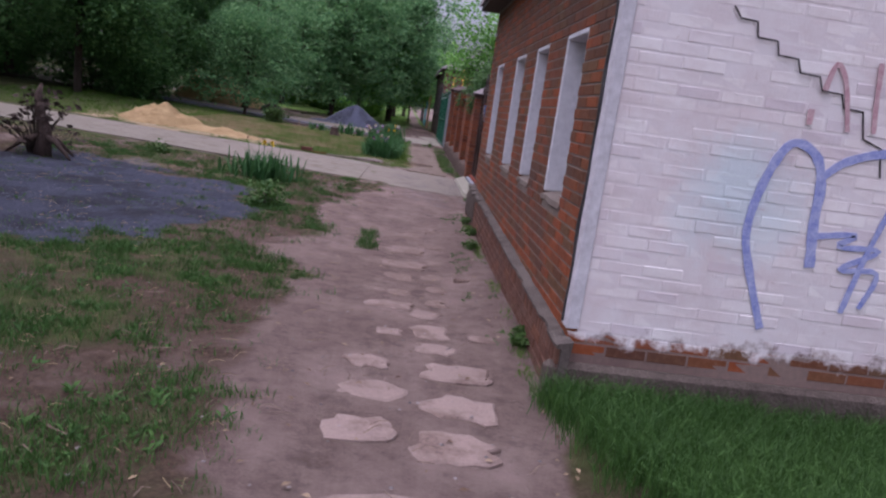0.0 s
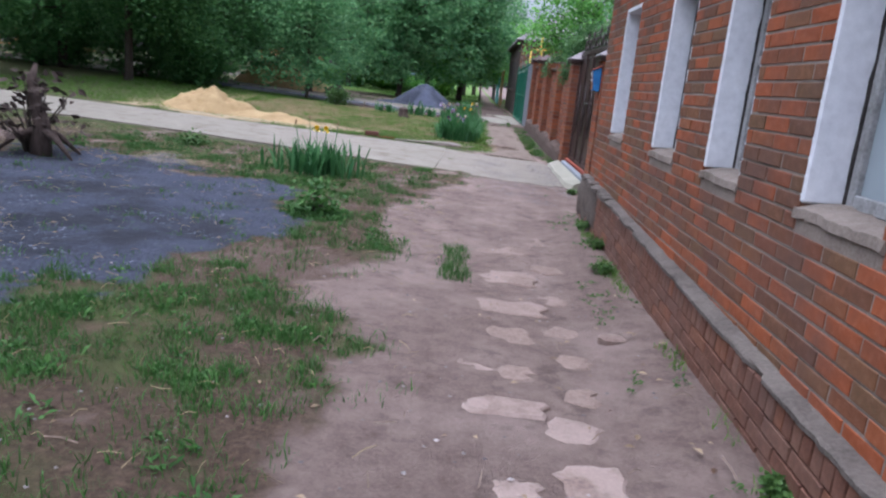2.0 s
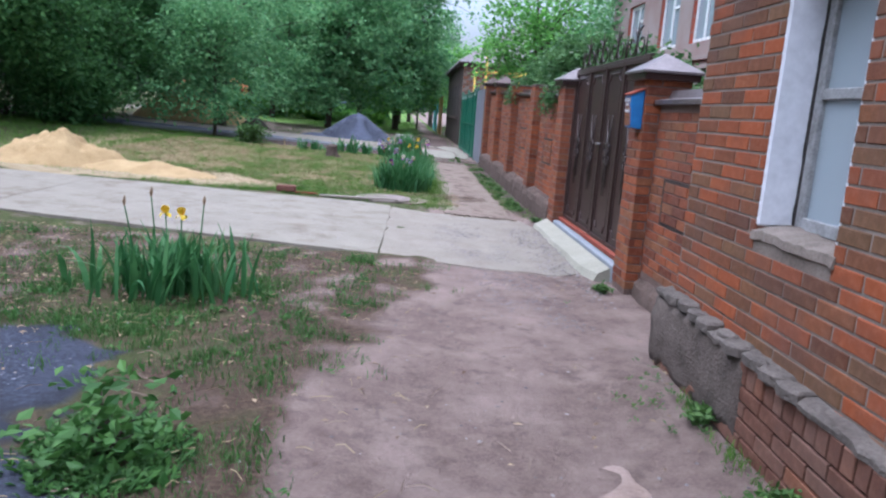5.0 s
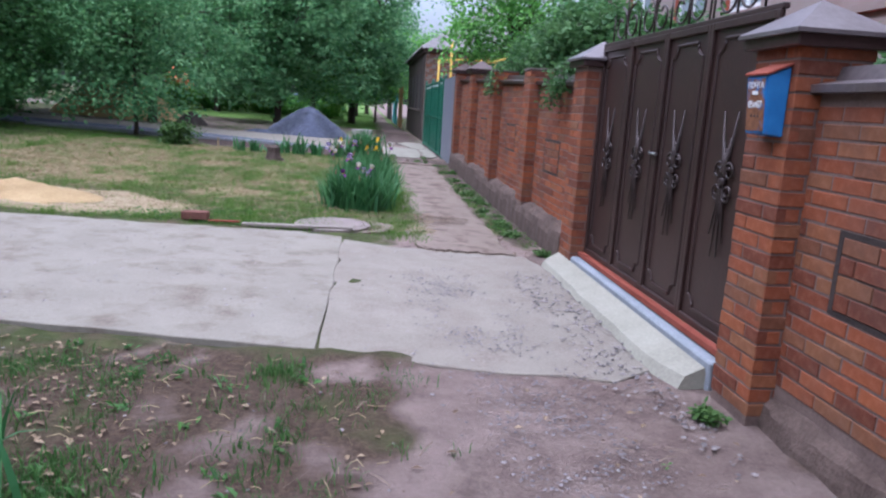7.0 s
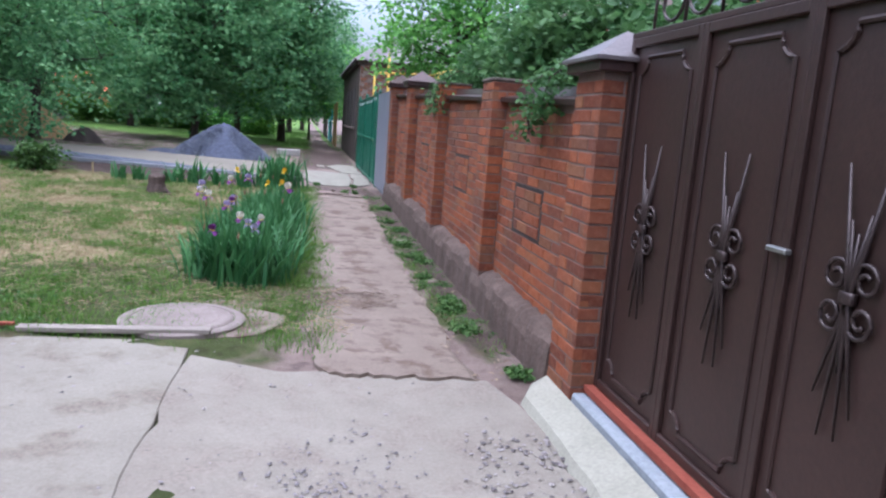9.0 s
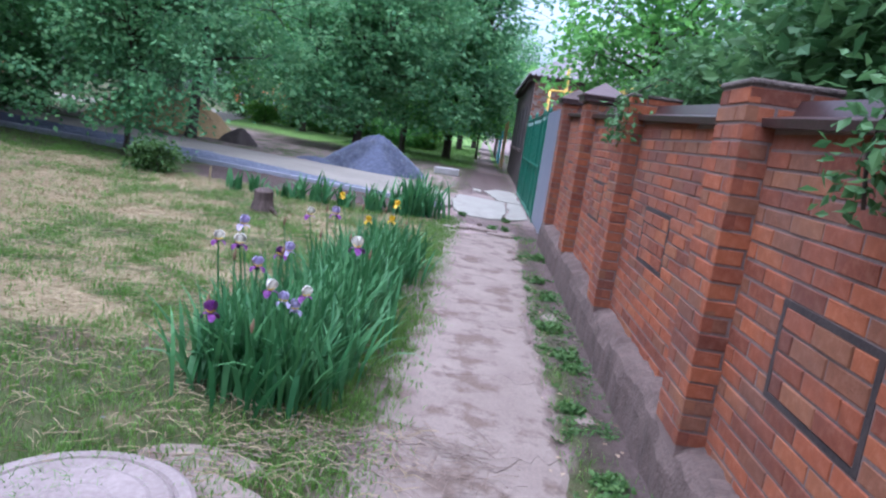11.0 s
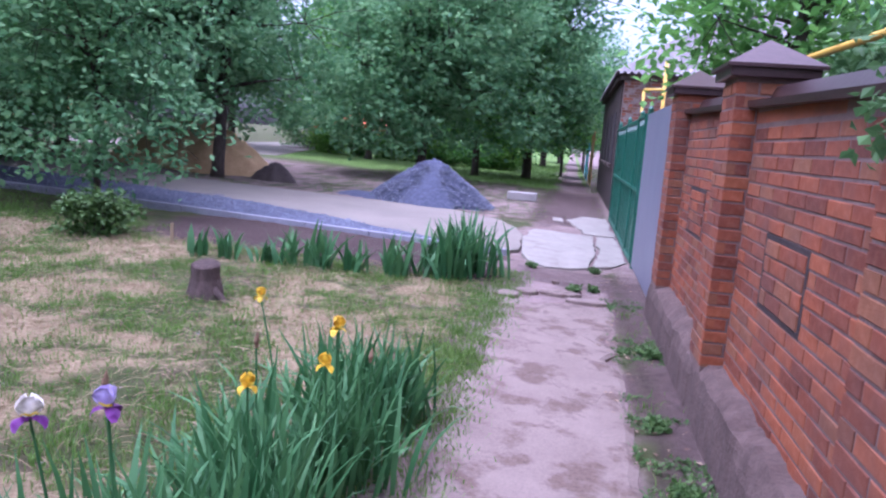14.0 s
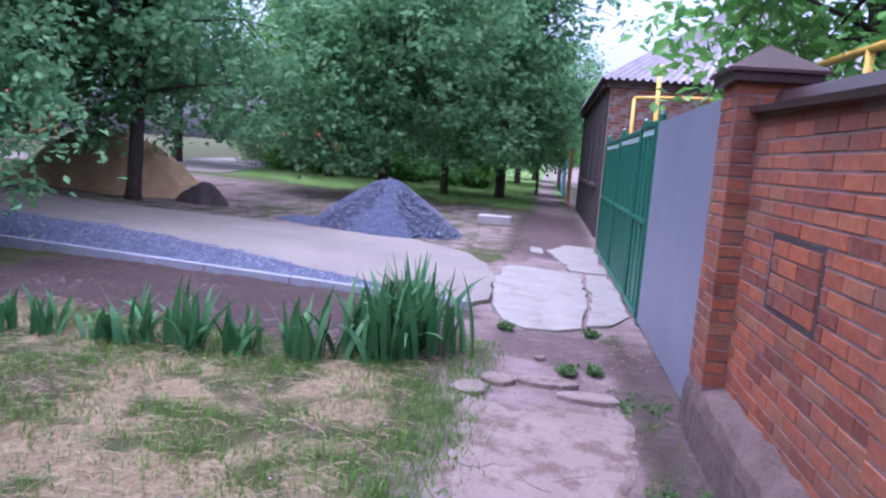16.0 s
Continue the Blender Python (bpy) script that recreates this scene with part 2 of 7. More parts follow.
PATH_L = [(-6, -0.6), (2.8, -0.5), (5, -0.62), (7, -0.85), (9.2, -0.8), (11, -0.6), (13.2, -0.25), (16.5, 0.02), (20, 0.05), (26, 0.0), (29, -0.1), (32, -0.1), (36, 0.25), (60, 0.1), (120, 0.1)]
PATH_R = [(-6, 0.9), (3, 0.95), (4.2, 1.3), (16.5, 1.6), (17, 1.08), (28, 1.12), (30, 1.6), (36, 1.5), (60, 1.0), (120, 1.0)]


def zones(x, y):
    """How much bare dirt, straw, ash gravel, sand and dug soil lies at a place; soil also carries painted tree shade.
    """
    n1, n2 = fbm(x, y, 0.9), fbm(x + 40, y, 3.0)
    w = 0.22 * n1 + 0.12 * n2
    l, r = lerp_table(y, PATH_L), lerp_table(y, PATH_R)
    dirt = smooth(-0.42, 0.22, x - l + 1.3 * w) * smooth(-0.14, 0.18, r - x + w * 0.6)
    if y < 17:  # scuffed earth beside the path
        dirt = max(dirt, 0.34 * smooth(0.16, 0.5, n1 + 0.5 * n2 + 0.10 * (x + 1.0) - 0.06 * smooth(7, 11, y)))
        dirt = max(dirt, 0.45 * smooth(10.6, 12.0, y + 1.6 * n1) * smooth(-9, -6, x) * (0.42 + 1.3 * n2 + 0.5 * n1))
    # leftover soil at the foot of the fence
    if y > 16:
        dirt = max(dirt, 0.7 * smooth(0.0, 0.35, x - 1.05))
    e = ((x + 4.25) / 2.45) ** 2 + ((y - 8.5) / 2.8) ** 2
    ash = smooth(1.12, 0.86, e + 0.45 * n1 + 0.25 * n2)
    straw = smooth(17.2, 18.4, y) * smooth(27.2, 26.0, y) * smooth(0.05, -0.9, x) * smooth(-9.0, -6.5, x)
    straw *= 0.22 + 0.78 * smooth(-0.35, 0.35, n1 + 0.5 * n2 + 0.16 * (-x - 1.9) - 0.05 * abs(y - 23.4) - 0.45 * smooth(20.3, 18.5, y))
    sand = smooth(1.1, 0.75, ((x + 5.0) / 2.7) ** 2 + ((y - 17.9) / 0.95) ** 2 + 0.5 * n1)
    sand = max(sand, 0.32 * smooth(1.0, 0.6, ((x + 3.9) / 0.7) ** 2 + ((y - 11.4) / 0.5) ** 2 + 0.5 * n1))
    soil = smooth(26.6, 26.9, y + 0.1 * n1) * smooth(28.85, 28.7, y - 0.035 * (-x)) * smooth(0.05, -0.4, x + w) * smooth(-5.2, -4.2, x + w)
    # tree shade on the far path, painted with the dark soil colour
    soil = max(soil, 0.62 * smooth(32.2, 34.5, y + n1) * smooth(48, 42, y) * smooth(-0.7, 0.0, x) * smooth(1.9, 1.3, x))
    soil = max(soil, 0.6 * smooth(16.7, 17.3, y) * smooth(28.4, 27.8, y) * smooth(0.98, 1.14, x + 0.5 * w))
    soil = max(soil, 0.5 * smooth(27.0, 27.3, y + 0.3 * n1) * smooth(28.5, 28.2, y) * smooth(-0.2, 0.1, x))
    shade = smooth(33.3, 34.0, y + 0.4 * n1) * smooth(47, 42, y) * smooth(-14, -11, x) * smooth(0.3, -0.3, x + w)
    dirt = max(dirt, 0.72 * shade * (0.75 + 0.6 * n2))
    lawn = smooth(43, 47, y + 2 * n1) * smooth(-16, -12, x)
    litter = smooth(13.8, 13.2, y) * smooth(-16, -9, x) * (0.36 + 0.55 * n1 + 0.35 * n2 + 0.35 * smooth(-2.6, -0.9, x) + 0.3 * smooth(10.3, 11.6, y))
    return dirt, straw, ash, sand, soil, lawn, litter


def build_ground():
    fx = np.concatenate([[-400, -120, -60, -35, -25, -18, -14, -11], np.arange(-9, 1.91, 0.1), [2.3, 3, 4, 6, 9, 14, 25, 60, 150, 400]])
    fy = np.concatenate([[-300, -80, -30, -12, -6, -3], np.arange(-1.5, 36.01, 0.1), np.arange(36.4, 60, 0.5), [65, 75, 90, 120, 180, 300, 600]])
    nx, ny = len(fx), len(fy)
    verts, masks = [], []
    for y in fy:
        for x in fx:
            z = zones(float(x), float(y))
            dirt, straw, ash, sand, soil, lawn, litter = z
            near = -9 < x < 2 and -2 < y < 36
            bumpz = (0.018 * fbm(x, y, 1.6) + 0.012 * fbm(x, y + 9, 5.0)) if near else 0.0
            l, r = lerp_table(y, PATH_L), lerp_table(y, PATH_R)
            inpath = smooth(l - 0.1, l + 0.3, x) * smooth(r + 0.1, r - 0.25, x)
            h = gz(x, y) + bumpz * (1 - 0.55 * inpath) - 0.02 * inpath + 0.02 * soil + 0.025 * ash * (0.5 + fbm(x, y, 2.2)) + 0.02 * sand
            if 13.6 < y < 16.95 and x < 0.4 or 28.85 < y < 33.9 and x < 0.2:
                h -= 0.03 if near else 0.06
            verts.append((float(x), float(y), h))
            masks.append(z)
    faces = [(j * nx + i, j * nx + i + 1, (j + 1) * nx + i + 1, (j + 1) * nx + i) for j in range(ny - 1) for i in range(nx - 1)]
    ob = raw("ground", verts, faces, M_GROUND, smooth=True)
    for k, name in enumerate(("dirt", "straw", "ash", "sand", "soil", "lawn", "litter")):
        a = ob.data.attributes.new(name, "FLOAT", "POINT")
        a.data.foreach_set("value", [m[k] for m in masks])
    return tagged(ob, "uneven earth ground with grass, dirt, straw and gravel", "ground", kind="structure")


def ground_mat():
    m, nt, b = mat("earth_and_grass", 0.95)

    def attr(name):
        a = nt.nodes.new("ShaderNodeAttribute")
        a.attribute_name = name
        return a.outputs["Fac"]

    def edge(src, spread=0.35, scale=14, soft=0.4):
        """The mask with a ragged rim."""
        a = nt.nodes.new("ShaderNodeMath")
        a.operation = "MULTIPLY_ADD"
        nt.links.new(nz(nt, scale, 6, 0.7), a.inputs[0])
        a.inputs[1].default_value = spread * 2
        nt.links.new(src, a.inputs[2])
        return ramp(nt, a.outputs[0], [(0.35 + spread * 0.6, (0, 0, 0)), (min(1.0, 0.35 + soft + spread * 0.6), (1, 1, 1))])

    big, mid, fine = nz(nt, 0.8, 5), nz(nt, 7, 6, 0.7), nz(nt, 55, 4, 0.7)
    turf = ramp(nt, mid, [(0.28, (0.052, 0.055, 0.020)), (0.5, (0.082, 0.100, 0.030)), (0.72, (0.130, 0.142, 0.050))])
    turf = mixc(nt, ramp(nt, nz(nt, 2.6, 5, 0.65), [(0.5, (0, 0, 0)), (0.66, (0.75, 0.75, 0.75))]), turf, ramp(nt, fine, [(0.3, (0.09, 0.056, 0.038)), (0.7, (0.23, 0.155, 0.11))]))
    dirt = ramp(nt, mid, [(0.25, (0.17, 0.110, 0.091)), (0.5, (0.30, 0.211, 0.182)), (0.75, (0.42, 0.312, 0.277))])
    dirt = mixc(nt, 0.4, dirt, ramp(nt, fine, [(0.3, (0.09, 0.062, 0.052)), (0.7, (0.30, 0.235, 0.21))]))
    dirt = mixc(nt, ramp(nt, nz(nt, 1.7, 6, 0.6), [(0.45, (0, 0, 0)), (0.66, (0.5, 0.5, 0.5))]), dirt, (0.47, 0.36, 0.318))
    dirt = mixc(nt, ramp(nt, nz(nt, 4.5, 6, 0.7), [(0.54, (0, 0, 0)), (0.68, (0.6, 0.6, 0.6))]), dirt, (0.12, 0.085, 0.072))
    straw = ramp(nt, nz(nt, 26, 6, 0.8), [(0.3, (0.17, 0.125, 0.065)), (0.5, (0.37, 0.285, 0.155)), (0.72, (0.55, 0.44, 0.265))])
    ash = ramp(nt, nz(nt, 38, 6, 0.8), [(0.28, (0.032, 0.035, 0.048)), (0.55, (0.084, 0.092, 0.134)), (0.78, (0.21, 0.226, 0.305))])
    ash = mixc(nt, ramp(nt, big, [(0.48, (0, 0, 0)), (0.60, (0.75, 0.75, 0.75))]), ash, (0.030, 0.031, 0.038))
    sand = ramp(nt, mid, [(0.3, (0.36, 0.265, 0.155)), (0.7, (0.54, 0.43, 0.28))])
    soil = ramp(nt, nz(nt, 22, 6, 0.8), [(0.3, (0.045, 0.028, 0.023)), (0.7, (0.13, 0.088, 0.075))])
    lawn = ramp(nt, mid, [(0.3, (0.11, 0.20, 0.035)), (0.7, (0.20, 0.32, 0.07))])
    litter = ramp(nt, nz(nt, 30, 6, 0.8), [(0.28, (0.055, 0.034, 0.023)), (0.5, (0.115, 0.076, 0.053)), (0.76, (0.24, 0.165, 0.115))])
    c = turf
    for name, col, sp, sc, so in (("lawn", lawn, 0.2, 6, 0.5), ("litter", litter, 0.25, 5, 0.6), ("straw", straw, 0.30, 6, 0.75), ("dirt", dirt, 0.25, 9, 0.4), ("ash", ash, 0.3, 12, 0.4), ("sand", sand, 0.35, 9, 0.4), ("soil", soil, 0.15, 12, 0.4)):
        c = mixc(nt, edge(attr(name), sp, sc, so), c, col)
    c = mixc(nt, 1.0, c, (0.66, 0.66, 0.66), "MULTIPLY")
    nt.links.new(c, b.inputs["Base Color"])
    bump(nt, b, nz(nt, 30, 8, 0.75), 1.0, 0.03)
    return m


M_GROUND = ground_mat()
ground = build_ground()


# ---------------------------------------------------------------- paved pieces
def slab_piece(name, parent, cx, cy, hx, hy, z, material, seed, thick=0.05, n=14, rough=0.10, square=0.55):
    """A flat broken piece of paving with an uneven outline, soft upper rim and real thickness."""
    r = random.Random(seed)
    bm = bmesh.new()
    top, rim, low = [], [], []
    for k in range(n):
        a = 2 * math.pi * k / n + (r.random() - 0.5) * 0.2
        ca, sa = math.cos(a), math.sin(a)
        q = (abs(ca) ** (2 / square * 0.5 + 0.6) + abs(sa) ** (2 / square * 0.5 + 0.6)) ** -0.5
        q = min(q, 1.32) * (1 - rough * r.random())
        x, y = cx + hx * ca * q, cy + hy * sa * q
        s = 0.02
        top.append(bm.verts.new((cx + (x - cx) * (1 - s / hx), cy + (y - cy) * (1 - s / hy), z + (r.random() - 0.5) * 0.004)))
        rim.append(bm.verts.new((x, y, z - 0.010)))
        low.append(bm.verts.new((x, y, z - thick)))
    bm.faces.new(top)
    for a, b2 in ((top, rim), (rim, low)):
        for k in range(n):
            bm.faces.new((a[k], b2[k], b2[(k + 1) % n], a[(k + 1) % n]))
    return part(name, bm, material, parent)


def paving_mat(name, dark, light, dirtc, lo=0.52, hi=0.62):
    m, nt, b = mat(name, 0.92)
    c = ramp(nt, nz(nt, 2.2, 6, 0.65), [(0.3, dark), (0.7, light)])
    c = mixc(nt, 0.3, c, ramp(nt, nz(nt, 60, 4, 0.7), [(0.3, tuple(v * 0.6 for v in dark)), (0.7, tuple(min(1, v * 1.15) for v in light))]))
    c = mixc(nt, ramp(nt, nz(nt, 3.2, 8, 0.68), [(lo, (0, 0, 0)), (hi, (0.9, 0.9, 0.9))]), c, ramp(nt, nz(nt, 50, 4), [(0.3, tuple(v * 0.7 for v in dirtc)), (0.7, tuple(v * 1.3 for v in dirtc))]))
    nt.links.new(c, b.inputs["Base Color"])
    bump(nt, b, nz(nt, 35, 8, 0.75), 0.55, 0.012)
    return m


M_PAVE = paving_mat("worn_footpath", (0.144, 0.109, 0.088), (0.207, 0.164, 0.136), (0.097, 0.068, 0.051), 0.50, 0.60)
M_STONE = paving_mat("path_stone", (0.212, 0.159, 0.139), (0.298, 0.228, 0.201), (0.166, 0.118, 0.100), 0.47, 0.6)
M_STONE_F = paving_mat("trodden_stone", (0.202, 0.149, 0.127), (0.281, 0.211, 0.185), (0.180, 0.130, 0.109), 0.42, 0.56)
M_DRIVE = paving_mat("driveway_concrete", (0.178, 0.155, 0.127), (0.235, 0.211, 0.175), (0.138, 0.111, 0.087), 0.50, 0.66)

M_DUSTY = paving_mat("dusty_concrete", (0.182, 0.157, 0.129), (0.236, 0.209, 0.174), (0.180, 0.150, 0.125), 0.46, 0.62)

# stones sunk into the dirt beside the house
path_stones = empty("pavement", "broken flat stones sunk in a dirt footpath", "pavement", kind="structure")
STONES = [(0.35, 5.12, 0.18, 0.19), (0.40, 4.72, 0.18, 0.11), (0.52, 4.28, 0.27, 0.19), (-0.06, 4.30, 0.17, 0.12), (-0.02, 3.85, 0.22, 0.17), (0.50, 3.74, 0.26, 0.19), (0.42, 3.2, 0.24, 0.2),
          (-0.05, 3.3, 0.2, 0.16), (0.05, 5.0, 0.11, 0.08), (0.75, 5.0, 0.13, 0.07), (0.1, 2.5, 0.3, 0.2), (0.55, 2.6, 0.24, 0.2), (0.32, 5.55, 0.16, 0.13), (0.02, 5.7, 0.24, 0.12)]
FAINT = [(0.36, 5.95, 0.2, 0.12), (0.0, 6.15, 0.25, 0.14), (0.38, 6.4, 0.2, 0.12), (0.05, 6.75, 0.24, 0.18), (0.42, 6.9, 0.16, 0.14), (0.1, 7.3, 0.3, 0.2), (0.4, 7.6, 0.2, 0.14), (0.1, 8.1, 0.34, 0.24), (0.5, 8.5, 0.2, 0.16), (0.1, 9.0, 0.34, 0.22), (0.5, 9.5, 0.26, 0.2)]
for i, (sx, sy, hx, hy) in enumerate(STONES):
    slab_piece("paving_stone", path_stones, sx, sy, hx, hy, gz(sx, sy) - 0.010 + 0.004 * (i % 4), M_STONE, i, n=17, rough=0.36, square=0.4)

for i, (sx, sy, hx, hy) in enumerate(FAINT):
    slab_piece("paving_stone", path_stones, sx, sy, hx, hy, gz(sx, sy) - 0.019 + 0.003 * (i % 3), M_STONE_F, 40 + i, n=19, rough=0.42, square=0.4)

# worn footpath along the fence, cracked across into slabs
footpath = empty("footpath", "worn pale footpath cracked across with dirt in its joints", "footpath", kind="structure")
r = random.Random(5)


def footpath_slabs():
    y = 16.55
    prev = None
    k = 0
    while y < 26.1:
        step = r.uniform(1.0, 2.5)
        y1 = min(y + step, 26.2)
        n = 20
        lo = prev or [y + 0.04 * fbm(i, y, 1.7) for i in range(n + 1)]
        sl = r.uniform(-0.25, 0.25)
        hi = [y1 + sl * (i / n - 0.5) + 0.30 * fbm(i * 0.2, y1 * 3, 1.0) + 0.03 * (r.random() - 0.5) for i in range(n + 1)]
        bm = bmesh.new()
        rows = []
        for j in range(13):
            f = j / 12
            row = []
            for i in range(n + 1):
                yy = lo[i] + (hi[i] - lo[i]) * f
                g = 0.004 if j == 0 else -0.004 if j == 12 else 0
                xl = 0.06 + 0.13 * fbm(2, yy, 1.6) + 0.03 * fbm(3, yy, 4.3) - 0.06 * smooth(21, 25, yy)
                xr = 1.03 + 0.12 * fbm(8, yy, 2.1) + 0.03 * fbm(9, yy, 4.3)
                x = xl + (xr - xl) * i / n
                drop = 0.018 if i in (0, n) else 0.003 if j in (0, 12) else 0
                row.append(bm.verts.new((x, yy + g, gz(x, yy) + 0.012 + 0.010 * fbm(x, yy, 1.2) - drop)))
            rows.append(row)
        for ra, rb in zip(rows, rows[1:]):
            for i in range(n):
                bm.faces.new((ra[i], ra[i + 1], rb[i + 1], rb[i]))
        edge_loop = [e for e in bm.edges if e.is_boundary]
        ext = bmesh.ops.extrude_edge_only(bm, edges=edge_loop)
        bmesh.ops.translate(bm, vec=(0, 0, -0.04), verts=[v for v in ext["geom"] if isinstance(v, bmesh.types.BMVert)])
        part("paving_slab", bm, M_PAVE, footpath)
        prev, y, k = hi, y1, k + 1


footpath_slabs()
for i, (sx, sy, hx, hy, dz) in enumerate([(0.2, 26.6, 0.14, 0.13, 0.02), (0.56, 26.68, 0.24, 0.12, 0.025), (0.84, 26.45, 0.24, 0.10, 0.022), (0.02, 26.3, 0.13, 0.14, 0.03), (0.5, 27.3, 0.05, 0.06, 0.03), (-0.12, 18.1, 0.18, 0.16, 0.0), (-0.05, 19.55, 0.2, 0.22, 0.0), (1.2, 21.6, 0.08, 0.14, 0.02), (1.2, 19.3, 0.07, 0.12, 0.02)]):
    slab_piece("paving_stone", footpath, sx, sy, hx, hy, gz(sx, sy) + dz, M_PAVE, 90 + i, n=12, rough=0.2)

# driveway slabs
driveway = empty("driveway", "pale concrete driveway slabs with a crumbled joint", "driveway", kind="structure")


def plate(name, parent, outline, z, material, thick=0.08, wob=0.02, step=0.25):
    """A thin flat slab with a slightly crumbled rim from a few corner points."""
    pts = []
    for (x0, y0), (x1, y1) in zip(outline, outline[1:] + outline[:1]):
        n = max(1, int(math.hypot(x1 - x0, y1 - y0) / step))
        pts += [(x0 + (x1 - x0) * k / n, y0 + (y1 - y0) * k / n) for k in range(n)]
    cx, cy = sum(p[0] for p in pts) / len(pts), sum(p[1] for p in pts) / len(pts)
    bm = bmesh.new()
    top, rim, low = [], [], []
    for x, y in pts:
        x, y = x + wob * fbm(x, y, 4.0), y + wob * fbm(x + 7, y, 4.0)
        d = Vector((cx - x, cy - y)).normalized() * 0.006
        zz = z + gz(x, y)
        top.append(bm.verts.new((x + d.x, y + d.y, zz)))
        rim.append(bm.verts.new((x, y, zz - 0.006)))
        low.append(bm.verts.new((x, y, zz - thick)))
    f = bm.faces.new(top)
    n = len(pts)
    for a, b2 in ((top, rim), (rim, low)):
        for k in range(n):
            bm.faces.new((a[k], b2[k], b2[(k + 1) % n], a[(k + 1) % n]))
    bmesh.ops.recalc_face_normals(bm, faces=bm.faces)
    return part(name, bm, material, parent)


plate("concrete_slab", driveway, [(-4.9, 14.05), (-0.795, 13.52), (-0.738, 15.3), (-0.752, 17.08), (-4.9, 16.95)], 0.0, M_DRIVE, wob=0.025)
plate("concrete_slab", driveway, [(-13, 14.3), (-4.92, 14.06), (-4.92, 16.95), (-13, 16.9)], -0.002, M_DRIVE, wob=0.03)
plate("concrete_slab", driveway, [(-0.793, 13.52), (0.3, 13.35), (0.95, 13.3), (1.23, 13.5), (1.23, 14.6), (1.22, 16.2), (1.14, 16.62), (0.1, 16.6), (-0.2, 16.6), (-0.751, 16.85), (-0.737, 15.3)], -0.008, M_DUSTY, wob=0.07)

# pale ramp, grey step and red strip below the gate
ramp_ob = empty("gate_ramp", "whitewashed concrete ramp with a grey step below a gate", "ramp")


def build_ramp():
    n = 16
    bm = bmesh.new()
    rows = []
    for x, z in ((1.20, -0.07), (1.235, 0.005), (1.43, 0.06), (1.44, 0.02), (1.44, -0.12)):
        rows.append([bm.verts.new((x + (0.03 * fbm(k, 1, 0.9) if x < 1.3 else 0) + (0.10 if x < 1.3 and k in (0, n) else 0), 13.22 + (16.42 - 13.22) * k / n, z)) for k in range(n + 1)])
    for a, b2 in zip(rows, rows[1:]):
        for k in range(n):
            bm.faces.new((a[k], b2[k], b2[k + 1], a[k + 1]))
    for k in (0, n):
        bm.faces.new([rw[k] for rw in rows])
    bmesh.ops.recalc_face_normals(bm, faces=bm.faces)
    part("slope", bm, M_LIMEPALE, ramp_ob, "whitewashed concrete slope")
    part("step", B(1.44, 13.19, -0.1, 1.53, 16.04, 0.10, bevel=0.012), M_STEPGREY, ramp_ob, "blue-grey painted step")
    part("sill_strip", B(1.505, 13.2, 0.115, 1.56, 16.03, 0.15), M_REDSTRIP, ramp_ob, "red painted strip")


M_LIMEPALE = simple("whitewash", (0.235, 0.219, 0.175), (0.309, 0.289, 0.238), 3, 50, 0.9)
M_STEPGREY = simple("grey_blue_paint", (0.195, 0.210, 0.232), (0.270, 0.285, 0.315), 4, 40, 0.8)
M_REDSTRIP = simple("red_paint", (0.176, 0.038, 0.024), (0.244, 0.067, 0.043), 4, 40, 0.8)
build_ramp()

# side road of pale grit with a strip of blue gravel and a kerb
plate("road", None, [(-22, 29.3), (-6, 29.12), (-0.9, 28.95), (-0.3, 29.05), (-0.06, 29.4), (-0.17, 31.2), (-0.35, 32.1), (-0.68, 32.9), (-1.7, 33.8), (-4.4, 33.8), (-22, 33.6)], 0.02, M_ROAD, wob=0.06)
tagged(bpy.data.objects["road"], "pale beige gravel side road", "road", kind="structure")
M_KERB = simple("kerb_concrete", (0.19, 0.19, 0.21), (0.30, 0.30, 0.33), 3, 40, 0.9)
kerb = empty("kerb", "low grey concrete kerb along a soil bed", "kerb", kind="structure")
for k in range(9):
    x1 = -0.22 - k * 1.0
    yk, zk = 28.80 + 0.035 * k, gz(x1 - 0.5, 28.8)
    bm = B(x1 - 0.992, yk, zk - 0.15, x1, yk + 0.08, zk + 0.085, bevel=0.008)
    for v in bm.verts:
        f = v.co.x - (x1 - 0.5)
        v.co.z -= 0.0314 * f
        v.co.y -= 0.035 * f
    part("kerb_stone", bm, M_KERB, kerb)
# crossing slabs
crossing = empty("crossing_slabs", "broken pale concrete slabs across the footpath", "paving", kind="structure")
M_CROSS = paving_mat("crossing_concrete", (0.195, 0.177, 0.145), (0.258, 0.238, 0.198), (0.160, 0.132, 0.108), 0.52, 0.68)
plate("concrete_slab", crossing, [(0.0, 29.0), (0.12, 28.55), (0.32, 28.3), (0.65, 28.35), (0.88, 28.62), (1.04, 30.4), (1.06, 32.2), (0.0, 32.3), (-0.15, 31.0)], 0.012, M_CROSS, wob=0.05)
plate("concrete_slab", crossing, [(0.95, 28.75), (1.23, 28.9), (1.46, 29.5), (1.47, 32.4), (1.12, 32.2), (1.09, 30.4)], 0.010, M_CROSS, wob=0.05)
plate("concrete_slab", crossing, [(0.95, 32.5), (1.46, 32.5), (1.46, 35.9), (0.95, 35.9), (0.55, 34.7)], 0.010, M_CROSS, wob=0.07)
plate("concrete_slab", crossing, [(0.25, 34.3), (0.5, 34.2), (0.45, 34.9), (0.25, 35.0)], 0.006, M_CROSS, wob=0.05)


